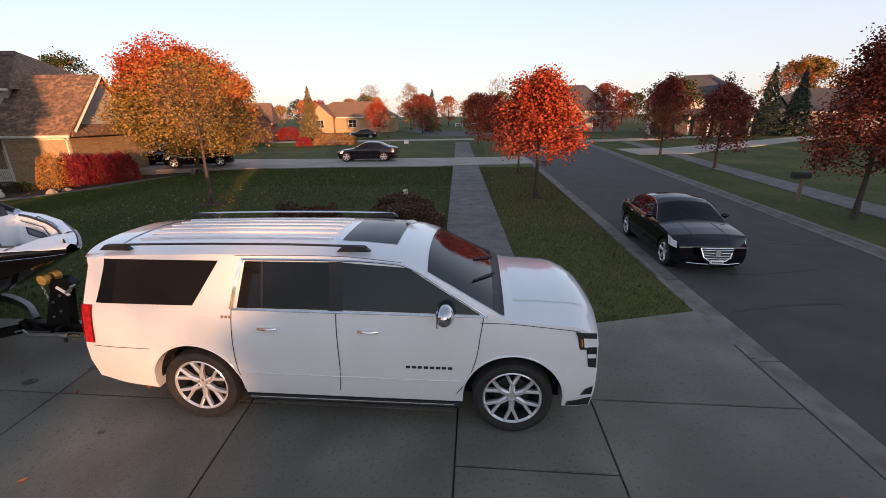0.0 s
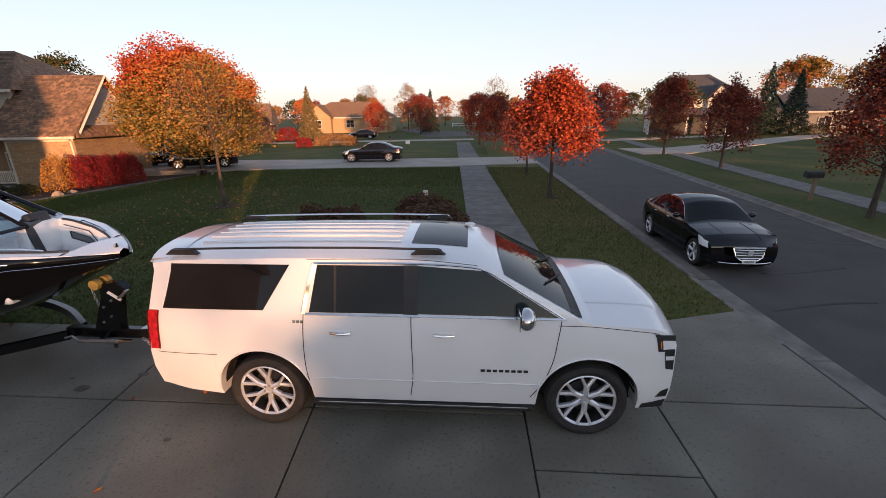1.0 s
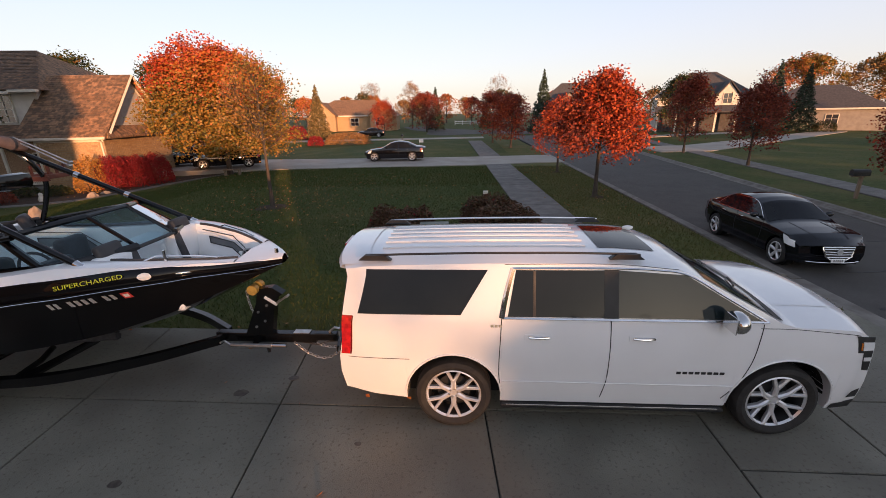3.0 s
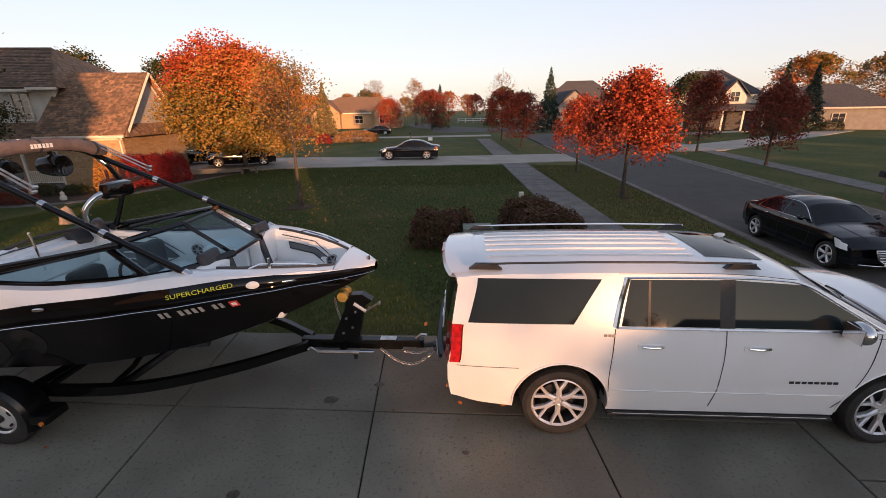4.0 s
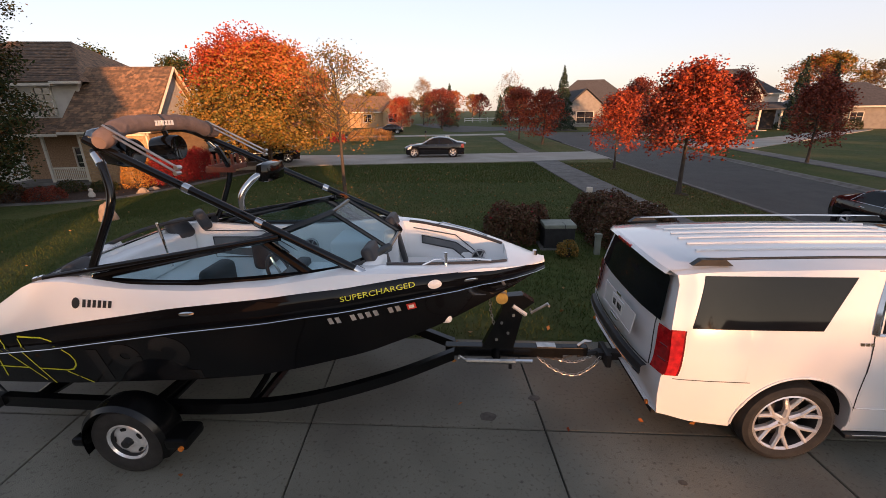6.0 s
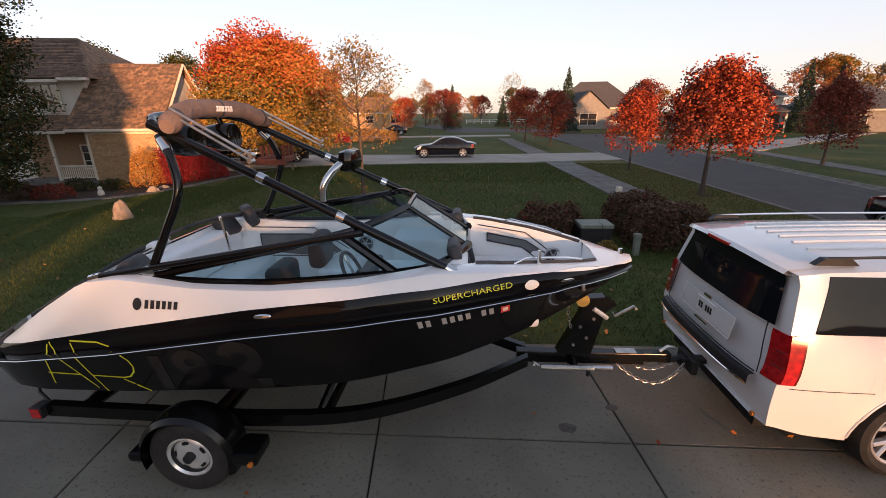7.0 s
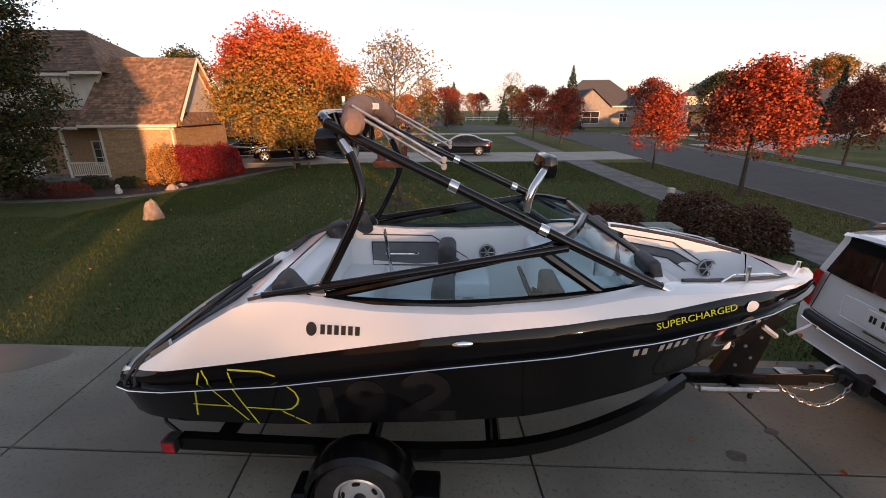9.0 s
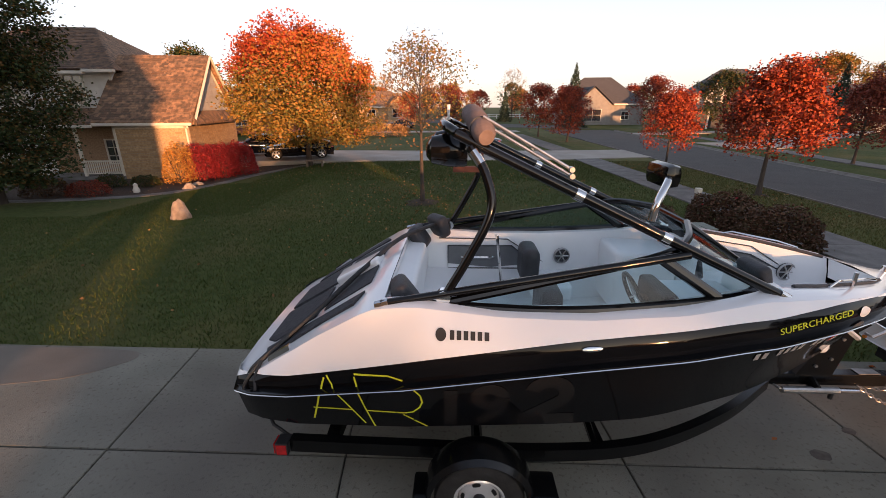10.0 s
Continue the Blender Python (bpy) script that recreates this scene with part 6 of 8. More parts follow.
    # the blunt nose: all that lies ahead of the front wheels is drawn in a little
    for ob in e.children_recursive:
        if ob.type == 'MESH' and (ob.parent == e or ob.parent.location.length < 0.01):
            for v in ob.data.vertices:
                if v.co.x > 3.85:
                    v.co.x = 3.85 + (v.co.x - 3.85) * 0.70
    return e


SEDAN = dict(
    x0=-0.98, x1=3.60, w=0.905, crown=0.06, crown_pow=2.4, axles=(0.0, 2.775), wheel_r=0.325, arch_r=0.37, stations=64,
    top=[(-0.98, 0.93), (-0.75, 1.035), (-0.45, 1.075), (-0.32, 1.085), (0.25, 1.33), (0.6, 1.41), (0.95, 1.43), (1.3, 1.40), (1.6, 1.32), (2.16, 1.0), (2.28, 0.955), (2.7, 0.915), (3.1, 0.86), (3.4, 0.78), (3.60, 0.68)],
    low=[(-0.98, 0.38), (-0.6, 0.26), (0.5, 0.22), (2.9, 0.22), (3.3, 0.2), (3.60, 0.24)],
    side=[(0.2, 0.85), (0.35, 0.885), (0.55, 0.905), (0.72, 0.9), (0.86, 0.875), (0.95, 0.85), (1.3, 0.66), (1.45, 0.58)],
    plan=[(-0.98, 0.88), (-0.7, 0.95), (-0.3, 0.985), (0.3, 1.0), (2.4, 1.0), (2.9, 0.985), (3.3, 0.94), (3.60, 0.84)],
    tail=[(0.3, 0.10), (0.5, 0.0), (0.8, 0.02), (0.95, 0.0)], tail_round=0.22,
    nose=[(0.2, 0.06), (0.4, 0.0), (0.6, 0.03), (0.75, 0.10)], nose_round=0.34)


def sedan(label, at, rz, grille=True, rim="polished", parked_detail=True, group=""):
    e = thing("sedan", label, "car", group, at, rz)
    c = Car(SEDAN)
    c.body(e, "black_paint", "glossy black body")
    box("underbody", (-0.8, -0.66, 0.18), (3.35, 0.66, 0.42), "dark", e)
    for sg in (-1, 1):
        c.panel("window", [(-0.02, 0.985), (0.92, 0.975), (0.95, 1.32), (0.32, 1.27)], "glass", e, 0.006, sg, label="dark rear side window")
        c.panel("window", [(1.0, 0.975), (2.02, 0.965), (1.52, 1.27), (1.02, 1.325)], "glass", e, 0.006, sg, label="dark front side window")
        c.line("bright_trim", [(-0.08, 0.965), (1.0, 0.958), (2.1, 0.955)], 0.014, "chrome", e, 0.007, sg)
        c.line("bright_trim", [(-0.08, 0.97), (0.30, 1.285), (0.95, 1.335), (1.5, 1.29), (2.1, 0.96)], 0.014, "chrome", e, 0.007, sg)
        for pts in ([(0.30, 0.30), (0.10, 0.55), (0.12, 0.95)], [(0.98, 0.28), (0.97, 0.95)], [(2.02, 0.28), (2.14, 0.6), (2.1, 0.95)]):
            c.line("door_gap", pts, 0.008, "seam", e, 0.001, sg)
        for hx in (0.28, 1.12):
            tube("door_handle", [c.side(hx + 0.18 * k / 5, 0.86, 0.008 + 0.018 * math.sin(math.pi * k / 5), sg) for k in range(6)], 0.011, "chrome", e, seg=7)
        c.panel("headlamp", [(3.02, 0.60), (3.52, 0.56), (3.50, 0.70), (2.92, 0.80)], "lamp_clear", e, 0.008, sg, 8, 4, thick=0.02, label="clear swept headlamp")
        c.panel("tail_lamp", [(-0.95, 0.66), (-0.72, 0.68), (-0.66, 0.92), (-0.93, 0.93)], "dark_red", e, 0.010, sg, 5, 5, thick=0.02)
        m = new("door_mirror")
        m.parent = e
        b0 = c.side(1.86, 1.0, 0.0, sg)
        bm = bmesh.new()
        bmesh.ops.create_icosphere(bm, subdivisions=2, radius=1.0)
        bmesh.ops.transform(bm, matrix=Matrix.Translation(b0 + Vector((0, sg * 0.14, 0.03))) @ Matrix.Diagonal((0.07, 0.11, 0.07, 1)), verts=bm.verts)
        part("cap", bm, "black_paint", m, smooth=True)
        tube("arm", [b0, b0 + Vector((0, sg * 0.1, 0.0))], 0.022, "plastic", m, seg=6)
        for wx in SEDAN["axles"]:
            wheel("wheel", e, wx, sg * 0.79, 0.325, 0.325, 0.228, 0.22, sg, 5, rim, "wide", label="silver five-spoke wheel")
            lathe("arch_liner", [(sg * 0.78, 0.366), (sg * 0.6, 0.366), (sg * 0.6, 0.0)], "dark", e, 'y', 28, centre=(wx, 0, 0.335))
    c.roof_panel("windscreen", 1.52, 2.17, -0.92, 0.92, "glass", e, 0.006, xe=(1.62, 2.24), label="dark raked windscreen")
    c.roof_panel("rear_window", -0.30, 0.40, -0.9, 0.9, "glass", e, 0.006, label="dark raked rear window")
    for v in (-0.45, 0.45):
        tube("bonnet_crease", [c.roof(x, v, 0.002) for x in np.linspace(2.35, 3.4, 8)], 0.008, "black_paint", e, seg=5)

    def nose(y, z, off=0.012):
        return Vector((3.60 + c.shift(3.60, y, z) + off, y, z))

    g = new("grille")
    g.parent = e
    out = [(-0.36, 0.64), (0.36, 0.64), (0.30, 0.44), (0.18, 0.36), (-0.18, 0.36), (-0.30, 0.44)]
    link("mesh", [nose(y, z) for y, z in out], [(0, 5, 4, 3, 2, 1)], "plastic", g)
    if grille:
        tube("surround", [nose(y, z, 0.018) for y, z in out + out[:1]], 0.016, "chrome", g, seg=6)
        for z in (0.42, 0.48, 0.54, 0.60):
            hw = 0.27 + 0.08 * (z - 0.42) / 0.2
            tube("bar", [nose(-hw, z, 0.018), nose(0, z, 0.022), nose(hw, z, 0.018)], 0.011, "chrome", g, seg=6)
        part("badge", cyl_bm(nose(0, 0.545, 0.02), nose(0, 0.545, 0.04), 0.062, seg=20), "silver", g)
        tube("bumper_strip", [nose(y, 0.275, 0.01) for y in np.linspace(-0.6, 0.6, 9)], 0.012, "chrome", e, seg=6)
        plate = new("number_plate")
        plate.parent = e
        p = nose(0, 0.33, 0.02)
        box("plate", (p.x, -0.15, 0.295), (p.x + 0.01, 0.15, 0.385), "label_white", plate)
        for k in range(5):
            box("plate_bar", (p.x + 0.01, -0.10 + 0.045 * k, 0.32), (p.x + 0.013, -0.075 + 0.045 * k, 0.36), "plastic", plate)
    return e


suv()
SX, SY = 7.80, 7.95
sedan("black saloon car parked facing the camera by the kerb", (SX, SY, -0.075), -90.0).scale = (0.87, 0.88, 0.92)
sedan("black saloon car parked across the neighbouring drive", (-4.15, 27.75, 0.02), 182.5, grille=False, group="parked cars on the neighbour's drive")
sedan("black saloon car parked behind shrubs by the garage", (-15.5, 25.0, 0.02), 207, grille=False, group="parked cars on the neighbour's drive")
sedan("dark saloon car parked close to the house wall", (-18.8, 26.5, 0.02), 205, grille=False, group="parked cars on the neighbour's drive")
sedan("dark saloon car parked at a far house", (-13.8, 61.5, 0.02), 184, grille=False)


# ---- the boat on its trailer ----
BX, BY, BS = -4.8, 0.95, (1.062, 1.05, 1.085)     # local datum; the boat stands at BOAT_AT
BOAT_AT = (-5.09, 0.92, 0.0)
boat = thing("boat", "black and white sport boat with a folding tower on a trailer", "boat", at=BOAT_AT)
boat.scale = BS


def at_boat(x, y, z):
    return Vector((x - BX, y, z))


RAIL = [(-7.62, 0.935), (-7.3, 0.985), (-6.25, 1.15), (-5.17, 1.325), (-4.08, 1.455), (-3.3, 1.525), (-2.7, 1.535), (-2.05, 1.47)]
BEAM = [(-7.62, 0.80), (-7.56, 0.97), (-7.40, 1.05), (-7.1, 1.12), (-6.25, 1.20), (-5.2, 1.22), (-4.4, 1.20), (-3.8, 1.12), (-3.3, 0.98), (-2.9, 0.80), (-2.6, 0.61), (-2.35, 0.40), (-2.15, 0.20), (-2.05, 0.07)]
KEEL = [(-7.62, 0.54), (-7.5, 0.50), (-6.0, 0.50), (-5.0, 0.53), (-4.4, 0.58), (-3.9, 0.67), (-3.3, 0.86), (-2.8, 1.08), (-2.4, 1.29), (-2.05, 1.46)]
CHINE = [(-7.62, 0.64), (-7.16, 0.66), (-5.7, 0.765), (-5.0, 0.815), (-4.2, 0.89), (-3.65, 0.965), (-3.1, 1.10), (-2.7, 1.23), (-2.35, 1.35), (-2.05, 1.465)]
BAND = [(-7.62, 0.10), (-7.1, 0.12), (-6.22, 0.17), (-5.2, 0.175), (-4.1, 0.165), (-3.3, 0.155), (-2.6, 0.11), (-2.05, 0.05)]
GUN = [(-7.62, 1.00), (-7.4, 1.08), (-6.9, 1.40), (-6.5, 1.63), (-6.2, 1.67), (-5.6, 1.62), (-5.0, 1.62), (-4.4, 1.66), (-3.85, 1.73), (-3.4, 1.71), (-2.9, 1.66), (-2.5, 1.60), (-2.05, 1.535)]
XS = sorted({*np.round(np.linspace(-7.62, -2.05, 54), 3), -7.6, -7.56, -7.5, -6.41, -2.43, -2.1, -2.15})


def loft(name, rows, material, parent, mirror=True, label="", closed_ends=False):
    """A skin through rows of points, one row a station; mirrored about the centre line."""
    out = None
    verts, faces = [], []
    for sg in ((-1, 1) if mirror else (-1,)):
        k0, k = len(verts), len(rows[0])
        for r in rows:
            verts += [Vector((p[0], sg * -p[1] if sg > 0 else p[1], p[2])) for p in r]
        for i in range(len(rows) - 1):
            for j in range(k - 1):
                q = (k0 + i * k + j, k0 + (i + 1) * k + j, k0 + (i + 1) * k + j + 1, k0 + i * k + j + 1)
                faces.append(q if sg < 0 else tuple(reversed(q)))
    bm = bmesh.new()
    vs = [bm.verts.new(v) for v in verts]
    for f in faces:
        bm.faces.new([vs[i] for i in f])
    bmesh.ops.remove_doubles(bm, verts=bm.verts, dist=0.001)
    bmesh.ops.recalc_face_normals(bm, faces=bm.faces)
    return part(name, bm, material, parent, label, smooth=True)


def hb(x):
    return lerp_list(BEAM, x)


def zr(x):
    return lerp_list(RAIL, x)


def hull_point(x, t, off=0.0):
    """Near side of the hull between chine (0) and rail (1)."""
    t = max(0.0, t)
    c, r = lerp_list(CHINE, x), zr(x)
    fl = min(1.0, max(0.0, (x + 4.6) / 2.4))
    w = hb(x) * (0.90 - 0.30 * fl + (0.10 + 0.30 * fl) * t ** (1.0 + 0.5 * fl))
    return at_boat(x, -(w + off), c + (r - c) * t)


def band_point(x, t, off=0.0):
    """Near side of the topside between rail (0) and gunwale (1)."""
    r, b, g_ = zr(x), zr(x) + lerp_list(BAND, x), lerp_list(GUN, x)
    s = (b - r) / max(0.01, g_ - r)
    z = r + (g_ - r) * t
    inn = 0.02 + 0.16 * max(0.0, (t - s * 0.6)) ** 1.3
    return at_boat(x, -(hb(x) * (1 - 0.10 * inn) - inn * min(1.0, hb(x)) + off), z)


def split_t(x):
    r, b, g_ = zr(x), zr(x) + lerp_list(BAND, x), lerp_list(GUN, x)
    return (b - r) / max(0.02, g_ - r)


hull = loft("hull", [[at_boat(x, 0, lerp_list(KEEL, x)), at_boat(x, -0.45 * hb(x), lerp_list(KEEL, x) * 0.55 + 0.45 * lerp_list(CHINE, x)), hull_point(x, 0.0)] + [hull_point(x, t) for t in (0.03, 0.2, 0.4, 0.6, 0.8, 0.97)] for x in XS], "gel_black", boat, label="glossy black hull")
# transom
tr = [hull_point(-7.62, t) for t in (0, 0.2, 0.4, 0.6, 0.8, 1.0)]
link("transom", [at_boat(-7.62, 0, 0.54), *tr, *[Vector((p.x, -p.y, p.z)) for p in reversed(tr)]], [tuple(range(13))], "gel_black", boat)
loft("rub_rail", [[hull_point(x, 0.965, 0.0), hull_point(x, 0.965, 0.022), hull_point(x, 1.0, 0.03) + Vector((0, 0, 0.014)), band_point(x, 0.0, 0.0) + Vector((0, 0, 0.02))] for x in XS], "tube", boat)
loft("rail_insert", [[hull_point(x, 0.986, 0.026), hull_point(x, 0.989, 0.033), hull_point(x, 0.992, 0.028) + Vector((0, 0, 0.003))] for x in XS], "chrome", boat)
loft("side_band", [[band_point(x, split_t(x) * t) for t in (0.03, 0.25, 0.5, 0.75, 1.0)] for x in XS], "gel_black", boat, label="black stripe along the topside")
loft("topside", [[band_point(x, split_t(x) + (1 - split_t(x)) * t) for t in (0.0, 0.2, 0.4, 0.6, 0.8, 0.93, 1.0)] for x in XS], "gel_white", boat, label="white gelcoat topside")


def inner(x):
    """Half width of the cockpit opening."""
    return max(0.0, hb(x) - lerp_list([(-6.5, 0.34), (-5.5, 0.33), (-4.0, 0.34), (-3.0, 0.27), (-2.3, 0.2)], x))


def gy(x):
    return -band_point(x, 1.0).y


CX = [x for x in XS if -6.42 <= x <= -2.42]


def floor_z(x):
    return max(0.90, lerp_list(CHINE, x) + 0.06)


def floor_w(x):
    return min(inner(x) * 0.95 - 0.05, -hull_point(x, 0.12).y - 0.06)


loft("side_deck", [[band_point(x, 1.0), at_boat(x, -(gy(x) * 0.6 + inner(x) * 0.4), lerp_list(GUN, x) + 0.02), at_boat(x, -inner(x), lerp_list(GUN, x) + 0.005)] for x in CX], "gel_white", boat)
loft("cockpit_side", [[at_boat(x, -inner(x), lerp_list(GUN, x) + 0.005), at_boat(x, -inner(x) + 0.02, lerp_list(GUN, x) - 0.05), at_boat(x, -max(0.0, 0.5 * (inner(x) - 0.02) + 0.5 * floor_w(x)), 0.5 * (lerp_list(GUN, x) + floor_z(x))), at_boat(x, -max(0.0, floor_w(x)), floor_z(x))] for x in CX], "vinyl", boat, label="light vinyl cockpit lining")
loft("cockpit_floor", [[at_boat(x, -max(0.0, floor_w(x)), floor_z(x)), at_boat(x, 0, floor_z(x))] for x in CX], "vinyl", boat)
# bow cap and anchor locker
FX = [x for x in XS if x >= -2.45]
loft("bow_deck", [[band_point(x, 1.0), at_boat(x, 0, lerp_list(GUN, x) + 0.03)] for x in FX], "gel_white", boat)
link("bow_end", [at_boat(-2.42, -inner(-2.42), 1.60), at_boat(-2.42, inner(-2.42), 1.60), at_boat(-2.44, inner(-2.42) * 0.7, 1.44), at_boat(-2.44, -inner(-2.42) * 0.7, 1.44)], [(0, 1, 2, 3)], "vinyl", boat)
# aft deck: a sloping sun deck down to the swim platform
AX = [x for x in XS if x <= -6.40]
loft("aft_deck", [[band_point(x, 1.0), at_boat(x, -gy(x) * 0.55, lerp_list(GUN, x) + 0.03), at_boat(x, 0, lerp_list(GUN, x) + 0.035)] for x in AX], "gel_white", boat)
link("aft_bulkhead", [at_boat(-6.41, -0.86, 0.86), at_boat(-6.41, 0.86, 0.86), at_boat(-6.41, 0.86, 1.66), at_boat(-6.41, -0.86, 1.66)], [(0, 1, 2, 3)], "vinyl", boat)


def deck_patch(name, pts, lift, material, thick=0.012, label=""):
    """A pad on the sloping aft deck within (x, y) corners."""
    top_ = []
    for x, y in pts:
        k = min(1.0, abs(y) / max(0.05, gy(x)))
        z = lerp_list(GUN, x) + 0.035 - 0.02 * k
        top_.append(at_boat(x, y, z + lift))
    n = len(top_)
    low_ = [p - Vector((0, 0, thick + lift)) for p in top_]
    return link(name, top_ + low_, [tuple(range(n))] + [(i, n + i, n + (i + 1) % n, (i + 1) % n) for i in range(n)], material, boat, False, label)


for s0 in (-1, 1):
    deck_patch("traction_mat", [(-7.48, s0 * 0.05), (-7.48, s0 * 0.52), (-7.38, s0 * 0.60), (-7.02, s0 * 0.60), (-7.02, s0 * 0.05)][::s0], 0.02, "mat_grey", label="dark grey traction mat")
    deck_patch("traction_mat", [(-6.96, s0 * 0.16), (-6.96, s0 * 0.58), (-6.58, s0 * 0.52), (-6.58, s0 * 0.16)][::s0], 0.02, "mat_grey", label="dark grey traction mat")
    deck_patch("traction_mat", [(-7.42, s0 * 0.68), (-7.36, s0 * 0.84), (-6.66, s0 * 0.80), (-6.60, s0 * 0.66)][::s0], 0.02, "mat_grey", label="dark grey traction mat")
    deck_patch("deck_cleat", [(-7.30, s0 * 0.90), (-7.30, s0 * 0.93), (-7.12, s0 * 0.95), (-7.12, s0 * 0.92)][::s0], 0.03, "chrome")


def cushion(name, lo, hi, material, round_=0.05, m=None, label="", parent=None):
    bm = box_bm(lo, hi)
    bmesh.ops.bevel(bm, geom=list(bm.edges), offset=round_, segments=4, affect='EDGES', profile=0.6)
    if m:
        bmesh.ops.transform(bm, matrix=m, verts=bm.verts)
    return part(name, bm, material, parent or boat, label, smooth=True)


# seats: aft bench with dark bolsters, helm seats, bow lounge
def bseat(lo, hi, material, round_=0.05, name="cushion", label=""):
    return cushion(name, at_boat(*lo), at_boat(*hi), material, round_, label=label)


bseat((-6.40, -0.82, 0.87), (-5.85, 0.82, 1.25), "vinyl", label="light vinyl aft bench")
bseat((-6.42, -0.82, 1.25), (-6.22, 0.82, 1.62), "vinyl")
for x_, y_, z_, tl, rz_, k_ in ((-6.28, -0.70, 1.60, -35, 10, 0.85), (-6.30, 0.66, 1.64, -35, -10, 0.8), (-6.10, 0.82, 1.72, -20, 40, 0.75)):
    cushion("bolster", (-0.085 * k_, -0.17 * k_, -0.16 * k_), (0.085 * k_, 0.17 * k_, 0.16 * k_), "vinyl_dark", 0.08 * k_, Matrix.Translation(at_boat(x_, y_, z_)) @ pose(0, 0, 0, 0, tl, rz_), label="rounded charcoal bolster")
cushion("sun_deck_step", (-0.22, -0.13, -0.05), (0.22, 0.13, 0.05), "gel_white", 0.04, Matrix.Translation(at_boat(-6.78, 0.0, 1.53)) @ pose(0, 0, 0, 0, -28, 0))
# mooring line from the stern cleat over the deck to the far tower leg, with a slack knot
line_ = spline([at_boat(-7.46, -0.94, 1.04), at_boat(-7.36, -0.90, 1.15), at_boat(-7.0, -0.58, 1.41), at_boat(-6.7, -0.15, 1.61), at_boat(-6.42, 0.34, 1.74), at_boat(-5.99, 0.92, 1.76)], 8)
tube("mooring_line", line_, 0.021, "plastic", boat, seg=7, label="black mooring line over the aft deck")
tube("line_tail", spline([at_boat(-7.36, -0.91, 1.15), at_boat(-7.44, -0.99, 1.05), at_boat(-7.47, -1.02, 0.97), at_boat(-7.40, -1.05, 0.98)], 5), 0.014, "plastic", boat, seg=6)
tube("line_tail", spline([at_boat(-7.36, -0.91, 1.15), at_boat(-7.38, -1.0, 1.06), at_boat(-7.37, -1.055, 0.98), at_boat(-7.46, -1.03, 0.96)], 5), 0.014, "plastic", boat, seg=6)
for y in (-0.48, 0.48):
    bseat((-5.15, y - 0.24, 1.12), (-4.75, y + 0.24, 1.28), "vinyl", 0.05, label="bucket seat")
    bseat((-5.26, y - 0.20, 1.26), (-5.08, y + 0.20, 1.62), "vinyl_dark", 0.085, label="charcoal seat back")
    part("seat_post", cyl_bm(at_boat(-4.95, y, 0.85), at_boat(-4.95, y, 1.14), 0.06), "steel", boat)
bseat((-4.35, -0.86, 1.0), (-3.75, -0.30, 1.60), "vinyl", 0.06, label="helm console")
bseat((-4.35, 0.30, 1.0), (-3.75, 0.86, 1.60), "vinyl", 0.06)
bseat((-4.42, -0.80, 1.45), (-4.30, -0.34, 1.66), "vinyl_dark", 0.04)
wv, wf = tube_data([at_boat(-4.52 + 0.05 * math.cos(a) * 0, -0.56 + 0.17 * math.cos(a), 1.56 + 0.17 * math.sin(a)) + Vector((-0.08 * math.sin(a), 0, 0)) for a in np.linspace(0, 2 * math.pi, 25)], 0.016, 7)
link("steering_wheel", wv, wf, "vinyl_dark", boat, True)
part("steering_column", cyl_bm(at_boat(-4.50, -0.56, 1.56), at_boat(-4.35, -0.56, 1.50), 0.03), "plastic", boat)
for k in range(3):
    a = k * 2.1 + 1.57
    tube("wheel_spoke", [at_boat(-4.52, -0.56, 1.56), at_boat(-4.52 - 0.08 * math.sin(a), -0.56 + 0.17 * math.cos(a), 1.56 + 0.17 * math.sin(a))], 0.012, "polished", boat, seg=6)
